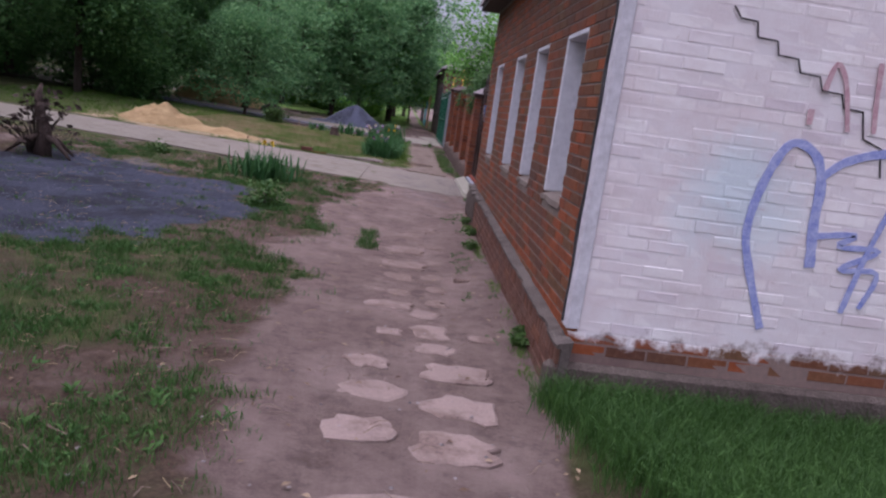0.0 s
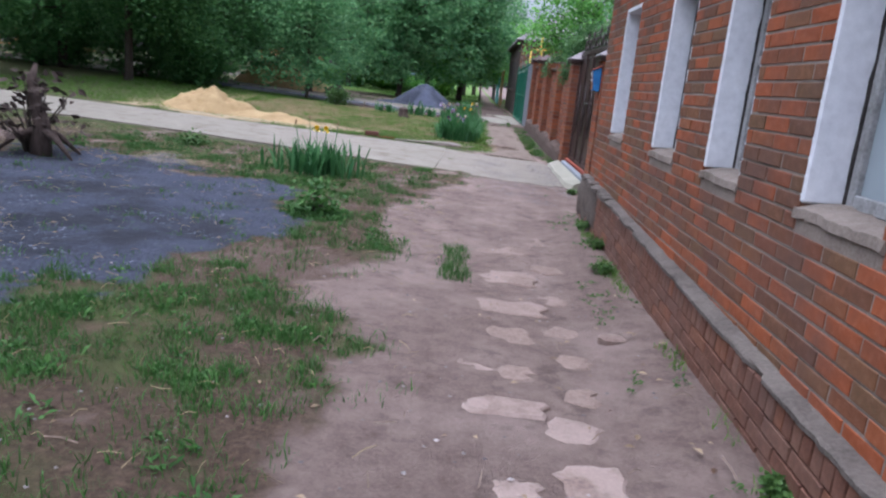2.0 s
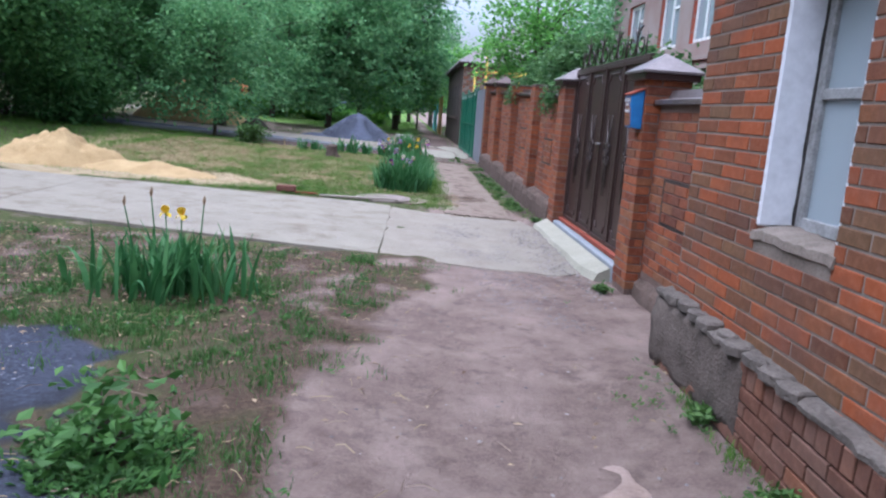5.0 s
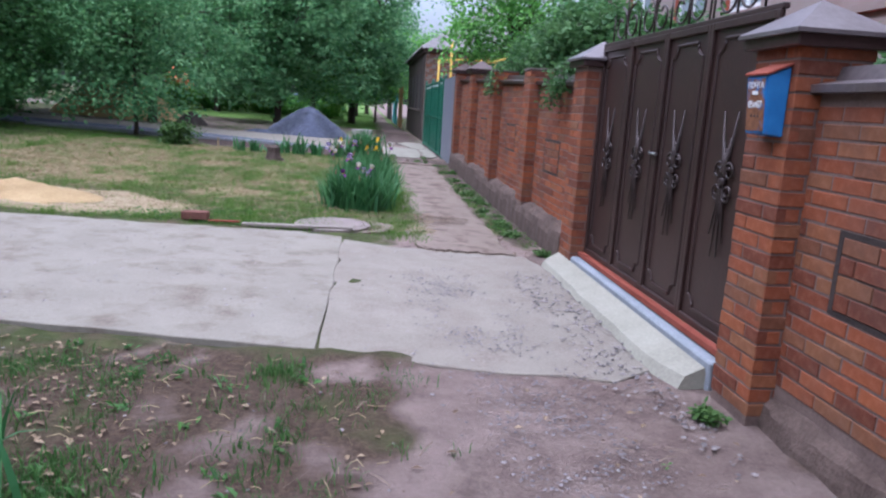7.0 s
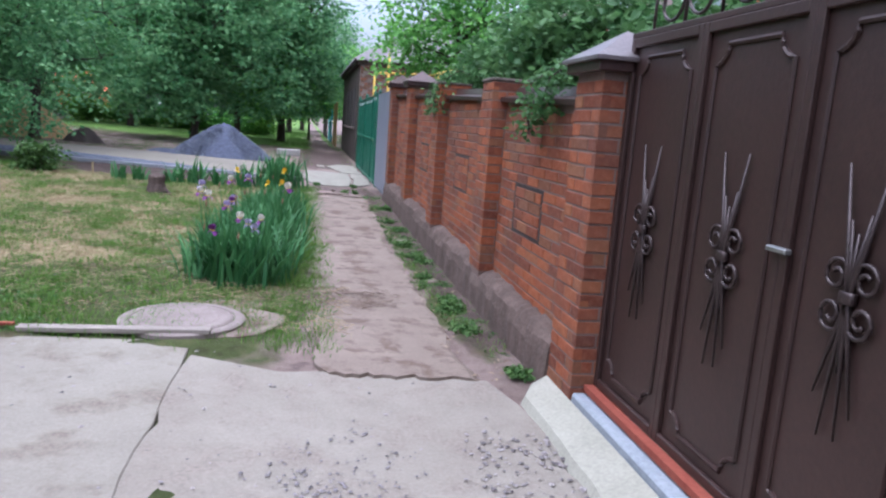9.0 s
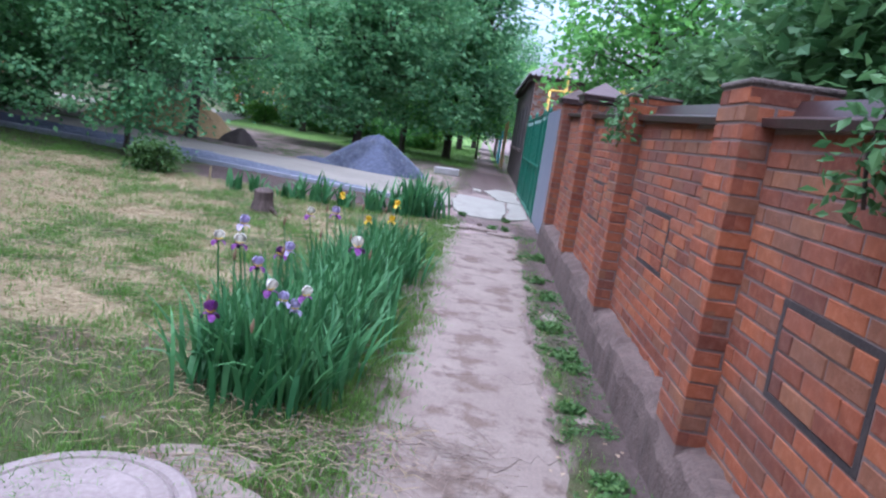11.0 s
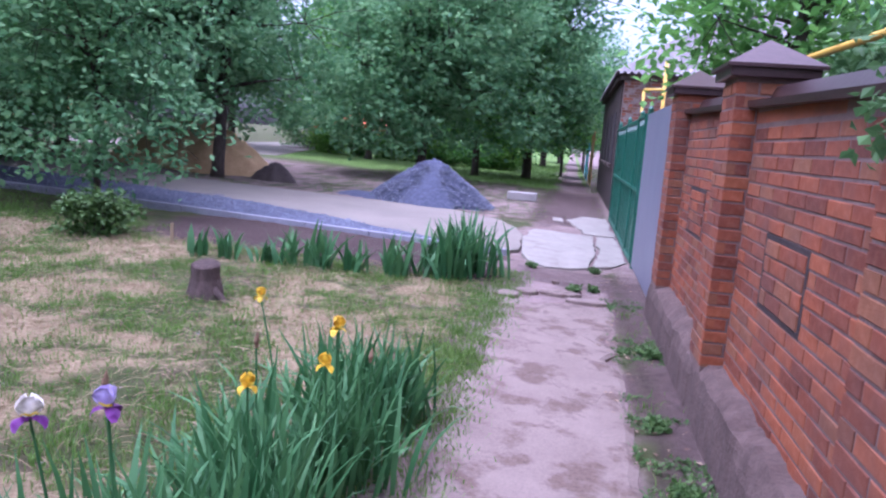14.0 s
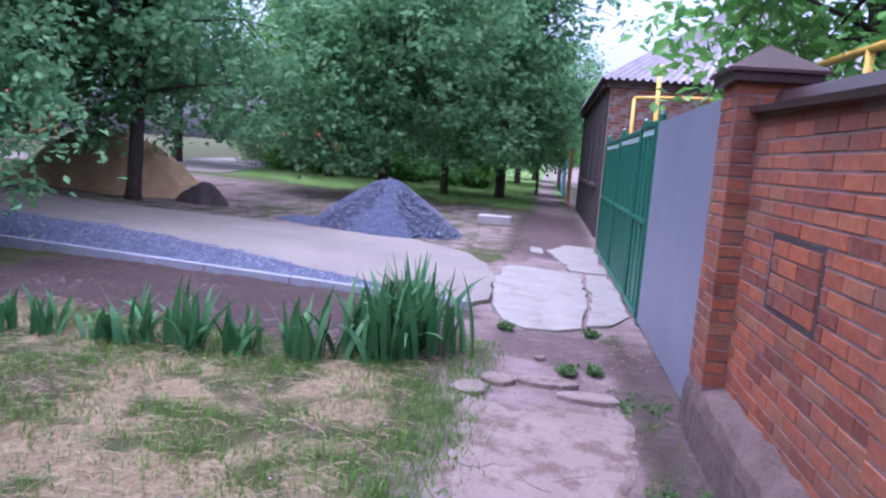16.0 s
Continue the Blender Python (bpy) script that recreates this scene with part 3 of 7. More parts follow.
# ---------------------------------------------------------------- heaps
def heap(name, cx, cy, rx, ry, h, material, label, seed, power=1.15, lump=0.08):
    bm = bmesh.new()
    n, m = 48, 22
    rows = []
    for j in range(m + 1):
        f = j / m
        row = []
        for k in range(n):
            a = 2 * math.pi * k / n
            rad = f * (1 + 0.12 * fbm(math.cos(a) + seed, math.sin(a), 1.5))
            x, y = cx + rx * rad * math.cos(a), cy + ry * rad * math.sin(a)
            prof = math.cos(min(1, f) * math.pi / 2) ** power if power < 1 else (1 - f) ** 0.9 * (1 - 0.25 * math.exp(-(f / 0.12) ** 2) * 0.4)
            z = gz(x, y) - 0.03 + h * prof + lump * h * fbm(x * 1.0 + seed, y, 3.0) * (1 - f * f) + 0.03 * h * fbm(x, y + seed, 12.0) * (1 - f)
            row.append(bm.verts.new((x, y, z)))
        rows.append(row)
    for a, b2 in zip(rows, rows[1:]):
        for k in range(n):
            bm.faces.new((a[k], a[(k + 1) % n], b2[(k + 1) % n], b2[k]))
    bmesh.ops.remove_doubles(bm, verts=rows[0], dist=0.06)
    bmesh.ops.recalc_face_normals(bm, faces=bm.faces)
    return tagged(link(name, bm, material, smooth=True), label, "mound")


heap("sand_mound", -6.05, 18.35, 1.25, 0.9, 0.40, M_SAND, "pale yellow sand heap on a grassy verge", 3, 0.9, 0.42)
heap("sand_mound", -4.6, 18.05, 1.3, 0.7, 0.18, M_SAND, "low spread of pale yellow sand beside a driveway", 5, 0.9, 0.3)
heap("gravel_mound", -2.55, 35.1, 1.4, 1.3, 1.08, M_GRAVEL, "blue-grey crushed stone heap on a road edge", 7, 1.2, 0.05)
heap("gravel_mound", -3.75, 34.65, 1.0, 0.6, 0.14, M_GRAVEL, "low tail of blue-grey crushed stone", 8, 0.9, 0.2)
M_DSAND = simple("ochre_sand", (0.34, 0.21, 0.10), (0.55, 0.37, 0.19), 3, 50, 0.95, bs=0.6, bd=0.03)
heap("sand_mound", -9.3, 36.6, 2.3, 1.5, 1.25, M_DSAND, "ochre sand heap under a dark tree", 9, 0.85, 0.2)
heap("soil_mound", -6.6, 35.6, 0.6, 0.5, 0.45, simple("dark_soil", (0.04, 0.03, 0.028), (0.09, 0.07, 0.06), 5, 50), "small dark soil heap", 11, 0.9, 0.2)
gravel_strip = plate("gravel_strip", None, [(-11, 29.25), (-4, 29.0), (-0.6, 28.89), (-1.8, 29.55), (-3.1, 30.15), (-4.9, 30.8), (-7.0, 31.1), (-11, 31.5)], 0.035, M_GRAVEL, wob=0.10)
tagged(gravel_strip, "strip of blue-grey crushed stone behind a kerb", "gravel", kind="structure")


# ---------------------------------------------------------------- old house
house = empty("old_house", "old one-storey red brick house with whitewashed gable wall", "house", at=(HX, HY0, 0))


def in_house(ob):
    ob.matrix_parent_inverse = Matrix.Translation((-HX, -HY0, 0))
    return ob


HZ0, HZ1 = 0.25, 2.98
LEDGE_END = 10.95
M_SLEDGE = simple("ledge_mortar", (0.060, 0.049, 0.044), (0.165, 0.140, 0.124), 5, 50, 0.95, bs=0.8, bd=0.015)


def ledge_z(y):
    return 0.225 + 0.0305 * (y - 4.1)

M_PLASTER = simple("stained_plaster", (0.46, 0.45, 0.48), (0.68, 0.67, 0.71), 7, 22, 0.9, bs=0.3, bd=0.01)


def house_shell():
    t = 0.42
    x0 = HX + 0.004
    ys = [HY0 + 0.012] + [v for w in WINDOWS for v in w] + [HY1]
    for i in range(0, len(ys), 2):
        in_house(part("wall_pier", B(x0, ys[i], -0.2, x0 + t, ys[i + 1], HZ1), M_MORTAR, house, "mortar of a red brick front"))
    for a, b2 in WINDOWS:
        in_house(part("wall_below_window", B(x0, a, -0.2, x0 + t, b2, WZ0 - 0.06), M_MORTAR, house))
        in_house(part("wall_over_window", B(x0, a, WZ1 + 0.02, x0 + t, b2, HZ1), M_MORTAR, house))
    in_house(part("gable_facing", B(x0, HY0 + 0.0010, -0.2, x0 + t, HY0 + 0.012, HZ1), M_WMORTAR, house, "whitewashed mortar"))
    in_house(part("gable_wall", B(x0 + t, HY0 + 0.0010, -0.2, 8.0, HY0 + 0.4, HZ1 + 0.3), M_WMORTAR, house, "whitewashed brick wall"))
    in_house(part("rear_wall", B(x0 + t, HY1 - 0.4, -0.2, 8.0, HY1, HZ1), M_MORTAR, house))
    in_house(part("east_wall", B(7.6, HY0 + 0.4, -0.2, 8.0, HY1 - 0.4, HZ1), M_MORTAR, house))
    in_house(part("indoor_floor", B(x0 + t, HY0 + 0.4, 0.2, 7.6, HY1 - 0.4, 0.4), M_DARKWALL, house))
    # roof: two sheets over a low pitch, with a dark eaves board
    bm = bmesh.new()
    for sx in (0, 1):
        xa, xb = (HX - 0.28, 4.6) if sx == 0 else (8.3, 4.6)
        v = [bm.verts.new(p) for p in ((xa, HY0 - 0.15, HZ1 + 0.06), (xa, HY1 + 0.2, HZ1 + 0.06), (xb, HY1 + 0.2, 4.6), (xb, HY0 - 0.15, 4.6),
                                       (xa, HY0 - 0.15, HZ1 + 0.12), (xa, HY1 + 0.2, HZ1 + 0.12), (xb, HY1 + 0.2, 4.66), (xb, HY0 - 0.15, 4.66))]
        for f in ((0, 1, 2, 3), (4, 7, 6, 5), (0, 4, 5, 1), (1, 5, 6, 2), (2, 6, 7, 3), (3, 7, 4, 0)):
            bm.faces.new([v[k] for k in f])
    in_house(part("roof", bm, M_SLATE, house, "grey asbestos sheet roof"))
    in_house(part("eaves_board", B(HX - 0.25, HY0 - 0.1, HZ1, HX + 0.02, HY1 + 0.15, HZ1 + 0.05), M_DARKWALL, house, "dark weathered eaves board"))
    # plinth: a rendered core below a thin broken mortar ledge that climbs along the street
    bm = bmesh.new()
    n = 130
    rows = []
    for i, (x, dz) in enumerate(((1.085, None), (1.08, -0.03), (1.045, -0.028), (1.043, -0.006), (1.06, 0.004), (1.10, 0.010), (HX + 0.02, 0.02))):
        row = []
        for k in range(n + 1):
            y = HY0 - 0.12 + (LEDGE_END - HY0 + 0.12) * k / n
            chip = max(0.0, fbm(y, 3.0, 3.4)) * (0.05 if i in (2, 3) else 0.0)
            rough = smooth(9.0, 10.0, y)
            z = -0.4 if dz is None else ledge_z(y) + dz + (0.006 + 0.02 * rough) * fbm(y, x * 4, 7.0)
            row.append(bm.verts.new((x + chip + 0.02 * rough * fbm(y, 8, 6.0) * (i in (2, 3)), y, z)))
        rows.append(row)
    for a, b2 in zip(rows, rows[1:]):
        for k in range(n):
            bm.faces.new((a[k], b2[k], b2[k + 1], a[k + 1]))
    bm.faces.new([rw[0] for rw in rows]), bm.faces.new([rw[-1] for rw in rows][::-1])
    bmesh.ops.recalc_face_normals(bm, faces=bm.faces)
    in_house(part("plinth", bm, M_SLEDGE, house, "thin chipped grey mortar ledge on a brick plinth"))
    # stones and a smear of mortar at the broken end
    for k in range(9):
        y = 9.35 + k * 0.17
        w = 0.055 + 0.03 * math.sin(k * 2.7)
        in_house(slab_piece("ledge_stone", house, 1.085 + 0.015 * math.sin(k * 1.9), y, w + 0.02, 0.10, ledge_z(y) + 0.028 + 0.012 * math.sin(k * 3.1), M_SLEDGE, 500 + k, thick=0.05, n=9, rough=0.35))
    bm = bmesh.new()
    rows = []
    for i in range(9):
        rows.append([bm.verts.new((1.058 - 0.018 * math.sin(math.pi * i / 8) - 0.012 * fbm(i * 0.7, k * 0.5, 1.0), 9.75 + (LEDGE_END - 9.75) * k / 18, ledge_z(9.75) - 0.02 - (0.40 + 0.05 * fbm(k, 3, 0.6)) * i / 8)) for k in range(19)])
    for a, b2 in zip(rows, rows[1:]):
        for k in range(18):
            bm.faces.new((a[k], b2[k], b2[k + 1], a[k + 1]))
    ext = bmesh.ops.extrude_edge_only(bm, edges=[e for e in bm.edges if e.is_boundary])
    for q in ext["geom"]:
        if isinstance(q, bmesh.types.BMVert):
            q.co.x = 1.09
    bmesh.ops.recalc_face_normals(bm, faces=bm.faces)
    in_house(part("plinth_render", bm, M_LEDGE, house, "rough grey render at the plinth end", smooth=True))
    in_house(part("corner_footing", B(1.0, HY0 - 0.10, -0.3, 8.0, HY0 - 0.01, 0.10, bevel=0.03), M_LEDGE, house, "crumbling brick footing"))


def wcoat(nt, c, geo, joined):
    """Limewash over brick, flaked away near the footing and in specks."""
    sep = nt.nodes.new("ShaderNodeSeparateXYZ")
    nt.links.new(geo, sep.inputs[0])
    n = N(nt, "ShaderNodeTexNoise", Scale=5.0, Detail=8.0, Roughness=0.7)
    nt.links.new(geo, n.inputs["Vector"])
    a = nt.nodes.new("ShaderNodeMath")
    a.operation = "MULTIPLY_ADD"
    nt.links.new(n.outputs[0], a.inputs[0])
    a.inputs[1].default_value = 0.55
    nt.links.new(sep.outputs[2], a.inputs[2])
    keep = ramp(nt, a.outputs[0], [(0.52, (0, 0, 0)), (0.60, (1, 1, 1))])
    tint = ramp(nt, rnd(nt, joined), [(0.0, (0.66, 0.60, 0.63)), (0.2, (0.74, 0.69, 0.70)), (0.6, (0.79, 0.75, 0.75)), (1.0, (0.83, 0.80, 0.79))]) if joined is not None else (0.74, 0.70, 0.71)
    n2 = N(nt, "ShaderNodeTexNoise", Scale=2.2, Detail=7.0, Roughness=0.7)
    nt.links.new(geo, n2.inputs["Vector"])
    tint = mixc(nt, ramp(nt, n2.outputs[0], [(0.42, (0, 0, 0)), (0.7, (0.55, 0.55, 0.55))]), tint, (0.60, 0.49, 0.49))
    # a breath of turquoise spray, and a few thin spots where the clay shows
    d = nt.nodes.new("ShaderNodeVectorMath")
    d.operation = "DISTANCE"
    nt.links.new(geo, d.inputs[0])
    d.inputs[1].default_value = (2.02, HY0, 1.22)
    far = nt.nodes.new("ShaderNodeMath")
    far.operation = "MULTIPLY_ADD"
    nt.links.new(n2.outputs[0], far.inputs[0])
    far.inputs[1].default_value = 0.8
    nt.links.new(d.outputs["Value"], far.inputs[2])
    tint = mixc(nt, ramp(nt, far.outputs[0], [(0.5, (0.55, 0.55, 0.55)), (0.9, (0, 0, 0))]), tint, (0.50, 0.66, 0.72))
    n3 = N(nt, "ShaderNodeTexNoise", Scale=14.0, Detail=6.0, Roughness=0.75)
    nt.links.new(geo, n3.inputs["Vector"])
    tint = mixc(nt, ramp(nt, n3.outputs[0], [(0.62, (0, 0, 0)), (0.74, (0.6, 0.6, 0.6))]), tint, (0.42, 0.30, 0.28))
    return mixc(nt, keep, c, tint)


M_WBRICK = brick_mat("limewashed_brick", RED_TONES, 0.3, coat=wcoat)
M_WBRICK_J = brick_mat("limewashed_brick_joined", RED_TONES, 0.3, island=True, coat=wcoat, joined=True)
M_WMORTAR = brick_mat("limewashed_mortar", [(0.0, (0.20, 0.17, 0.16)), (1.0, (0.26, 0.22, 0.20))], 0.3, coat=wcoat, joined=None)
house_shell()

M_GLASS, _nt, _b = mat("window_glass", 0.06)
_b.inputs["Base Color"].default_value = (0.55, 0.62, 0.68, 1)
_b.inputs["Transmission Weight"].default_value = 0.55
_b.inputs["IOR"].default_value = 1.45
M_FRAME = simple("peeling_white_paint", (0.17, 0.165, 0.165), (0.38, 0.375, 0.385), 12, 60, 0.8)
M_GAP = simple("dark_open_joint", (0.02, 0.017, 0.017), (0.06, 0.052, 0.05), 8, 40)
M_CURTAIN = simple("curtain", (0.07, 0.075, 0.085), (0.15, 0.155, 0.175), 3, 50, 0.9, stretch=(1, 14, 1))


def house_window(a, b2):
    w = empty("window", "old wooden window in a deep whitewashed reveal")
    w.parent = house
    w.matrix_parent_inverse = Matrix.Translation((-HX, -HY0, 0))
    x0, d = HX + 0.004, 0.175
    xf = x0 + d
    for y0, y1 in ((a - 0.004, a + 0.022), (b2 - 0.022, b2 + 0.004)):
        part("jamb", B(x0, y0, WZ0, xf + 0.05, y1, WZ1, bevel=0.01), M_WHITE, w, "whitewashed plaster reveal")
    part("lintel", B(x0, a + 0.022, WZ1 - 0.025, xf + 0.05, b2 - 0.022, WZ1 + 0.02, bevel=0.008), M_WHITE, w, "whitewashed plaster reveal")
    bm = bmesh.new()
    tube(bm, [(xf - 0.002 + 0.006 * fbm(k, a, 0.7), b2 - 0.026, WZ0 + (WZ1 - WZ0) * k / 16) for k in range(17)], 0.009, 5)
    part("open_joint", bm, M_GAP, w, "dark open joint beside the frame")
    bm = bmesh.new()
    n = 14
    rows = [[bm.verts.new((x + 0.012 * fbm(k, x * 40, 0.9), a - 0.01 + (b2 - a + 0.02) * k / n, z + 0.012 * fbm(k, x * 30 + 5, 0.8))) for k in range(n + 1)] for x, z in ((x0 + 0.01, WZ0 - 0.075), (x0 - 0.012, WZ0 - 0.06), (x0 - 0.008, WZ0 - 0.02), (x0 + 0.06, WZ0 - 0.002), (xf, WZ0 + 0.004))]
    for ra, rb in zip(rows, rows[1:]):
        for k in range(n):
            bm.faces.new((ra[k], ra[k + 1], rb[k + 1], rb[k]))
    ext = bmesh.ops.extrude_edge_only(bm, edges=[e for e in bm.edges if e.is_boundary])
    for q in ext["geom"]:
        if isinstance(q, bmesh.types.BMVert):
            q.co.z, q.co.x = WZ0 - 0.08, max(q.co.x, x0 + 0.01)
    bmesh.ops.recalc_face_normals(bm, faces=bm.faces)
    part("sill", bm, M_MORTAR, w, "crumbling mortar sill")
    bm = bmesh.new()
    for q in ((a + 0.03, WZ0, a + 0.085, WZ1 - 0.03), (b2 - 0.085, WZ0, b2 - 0.03, WZ1 - 0.03), (a + 0.085, WZ0, b2 - 0.085, WZ0 + 0.06), (a + 0.085, WZ1 - 0.09, b2 - 0.085, WZ1 - 0.03), (a + 0.085, 1.585, b2 - 0.085, 1.635)):
        box(bm, xf, q[0], q[1], xf + 0.06, q[2], q[3], bevel=0.004)
    part("frame", bm, M_FRAME, w, "weathered white wooden frame")
    for z0, z1 in ((WZ0 + 0.06, 1.585), (1.635, WZ1 - 0.09)):
        part("pane", B(xf + 0.025, a + 0.085, z0, xf + 0.031, b2 - 0.085, z1), M_GLASS, w)
    part("curtain", B(xf + 0.12, a + 0.06, WZ0, xf + 0.135, b2 - 0.06, WZ1 - 0.05), M_CURTAIN, w, "pale curtain behind glass")


for a, b2 in WINDOWS:
    house_window(a, b2)

in_house(part("corner_plaster", B(HX - 0.004, HY0 - 0.018, 0.30, HX + 0.06, HY0 - 0.006, HZ1, bevel=0.004), M_PLASTER, house, "pale plaster on the wall corner"))

# plaster band and black cable at the corner, rusty nails of mortar
bm = bmesh.new()
_n = 26
_rows = [[bm.verts.new((HX - 0.012 - (0.006 if i == 1 else 0), yb + 0.03 * fbm(k, i, 0.8) * (i == 2), 0.30 + (HZ1 - 0.30) * k / _n)) for k in range(_n + 1)] for i, yb in enumerate((HY0 - 0.015, HY0 + 0.05, HY0 + 0.14))]
_back = [[bm.verts.new((HX + 0.03, v.co.y, v.co.z)) for v in rw] for rw in (_rows[0], _rows[2])]
for a, b2 in ((_back[0], _rows[0]), (_rows[0], _rows[1]), (_rows[1], _rows[2]), (_rows[2], _back[1])):
    for k in range(_n):
        bm.faces.new((a[k], b2[k], b2[k + 1], a[k + 1]))
bmesh.ops.recalc_face_normals(bm, faces=bm.faces)
in_house(part("corner_plaster", bm, M_PLASTER, house, "cracked white plaster band at the house corner"))
M_BLACK = simple("black_rubber", (0.015, 0.014, 0.015), (0.04, 0.038, 0.04), 8, 40, 0.7)
bm = tube(bmesh.new(), [(HX - 0.022 + 0.004 * math.sin(k), HY0 + 0.075 + 0.012 * math.sin(k * 1.7), 0.32 + k * 0.13) for k in range(21)], 0.012, 6)
in_house(part("cable", bm, M_BLACK, house, "black cable down the house corner"))

# graffiti on the limewashed wall
M_SPRAY_B = simple("blue_spray", (0.16, 0.21, 0.56), (0.50, 0.53, 0.74), 14, 60, 0.8)
M_SPRAY_R = simple("red_spray", (0.42, 0.20, 0.24), (0.66, 0.50, 0.52), 14, 60, 0.8)
M_CRACK = simple("crack_shadow_gap", (0.03, 0.027, 0.027), (0.08, 0.07, 0.07), 8, 40)


_lift = [0.0]


def stroke(name, pts, width, material, label, y=HY0 - 0.009, taper=0.0):
    """A painted line: a thin ribbon lying on the wall."""
    _lift[0] += 0.0007
    y -= _lift[0] % 0.012
    bm = bmesh.new()
    dense = []
    for i in range(len(pts) - 1):
        p0, p1, p2, p3 = (Vector(pts[max(0, min(len(pts) - 1, i + k))]) for k in (-1, 0, 1, 2))
        for s in range(5):
            t = s / 5
            dense.append(0.5 * ((2 * p1) + (p2 - p0) * t + (2 * p0 - 5 * p1 + 4 * p2 - p3) * t * t + (3 * p1 - p0 - 3 * p2 + p3) * t ** 3))
    dense.append(Vector(pts[-1]))
    L = []
    for i, p in enumerate(dense):
        d = (dense[min(i + 1, len(dense) - 1)] - dense[max(i - 1, 0)]).normalized()
        nrm = Vector((-d.y, d.x))
        w = width / 2 * (1 - taper * (1 - i / len(dense))) * (1 + 0.25 * fbm(i, width * 50, 0.7))
        L.append([bm.verts.new((q.x, yy, q.y)) for q in (p + nrm * w, p - nrm * w) for yy in (y, y + 0.004)])
    for a, b2 in zip(L, L[1:]):
        for k0, k1 in ((0, 2), (2, 3), (3, 1), (1, 0)):
            bm.faces.new((a[k0], a[k1], b2[k1], b2[k0]))
    bmesh.ops.recalc_face_normals(bm, faces=bm.faces)
    return in_house(part(name, bm, material, house, label))


stroke("graffiti_stroke", [(2.32, 0.44), (2.17, 0.80), (2.10, 1.05), (2.15, 1.37), (2.26, 1.58), (2.42, 1.53), (2.49, 1.36), (2.50, 1.15), (2.54, 0.86)], 0.065, M_SPRAY_B, "blue sprayed arch", taper=0.3)
stroke("graffiti_stroke", [(2.48, 1.40), (2.62, 1.52), (2.88, 1.60), (3.3, 1.62)], 0.05, M_SPRAY_B, "blue sprayed line")
stroke("graffiti_stroke", [(2.50, 1.05), (2.78, 1.09), (2.69, 1.01), (2.95, 1.01), (2.73, 0.87), (2.97, 0.87), (2.91, 0.64)], 0.035, M_SPRAY_B, "blue sprayed zigzag")
stroke("graffiti_stroke", [(2.98, 1.36), (2.88, 1.0), (2.80, 0.60)], 0.035, M_SPRAY_B, "blue sprayed line")
stroke("graffiti_stroke", [(2.38, 1.90), (2.42, 2.06), (2.50, 1.95), (2.57, 1.69)], 0.03, M_SPRAY_R, "faded red sprayed line")
stroke("graffiti_stroke", [(2.68, 2.10), (2.70, 1.9), (2.73, 1.70)], 0.03, M_SPRAY_R, "faded red sprayed line")
stroke("graffiti_stroke", [(2.325, 1.79), (2.33, 1.70)], 0.035, M_SPRAY_R, "faded red sprayed spot")
_cr = [(1.75, 2.29), (1.80, 2.23), (1.90, 2.225), (1.92, 2.14), (2.04, 2.135), (2.06, 2.06), (2.18, 2.055), (2.21, 1.98), (2.33, 1.975), (2.36, 1.90), (2.49, 1.895), (2.52, 1.82), (2.64, 1.815), (2.68, 1.66), (2.80, 1.62), (2.84, 1.45)]
for p, q in zip(_cr, _cr[1:]):
    stroke("wall_crack", [p, q], 0.009, M_CRACK, "dark stepped crack", y=HY0 - 0.006)

# ---------------------------------------------------------------- fence
PH = 0.38
# shade inside the groove, put into the colour
M_GROOVE_SHADE = simple("groove_shade", (0.025, 0.019, 0.018), (0.060, 0.045, 0.040), 6, 50)
M_FMORTAR = simple("grey_mortar", (0.105, 0.072, 0.062), (0.190, 0.136, 0.118), 5, 70)


def cap_pyramid(parent, x0, y0, x1, y1, z, top):
    bm = bmesh.new()
    o = 0.05
    box(bm, x0 - o, y0 - o, z, x1 + o, y1 + o, z + 0.075, bevel=0.006)
    part("cap_collar", bm, M_CAP, parent, "brown sheet metal collar")
    bm = bmesh.new()
    o = 0.075
    base = [bm.verts.new(p) for p in ((x0 - o, y0 - o, z + 0.075), (x1 + o, y0 - o, z + 0.075), (x1 + o, y1 + o, z + 0.075), (x0 - o, y1 + o, z + 0.075))]
    low = [bm.verts.new((v.co.x, v.co.y, z + 0.055)) for v in base]
    tip = bm.verts.new(((x0 + x1) / 2, (y0 + y1) / 2, z + 0.24))
    for k in range(4):
        bm.faces.new((base[k], base[(k + 1) % 4], tip))
        bm.faces.new((low[k], low[(k + 1) % 4], base[(k + 1) % 4], base[k]))
    bm.faces.new(low[::-1])
    bmesh.ops.recalc_face_normals(bm, faces=bm.faces)
    part("cap", bm, top, parent, "pyramid-shaped sheet metal cap")


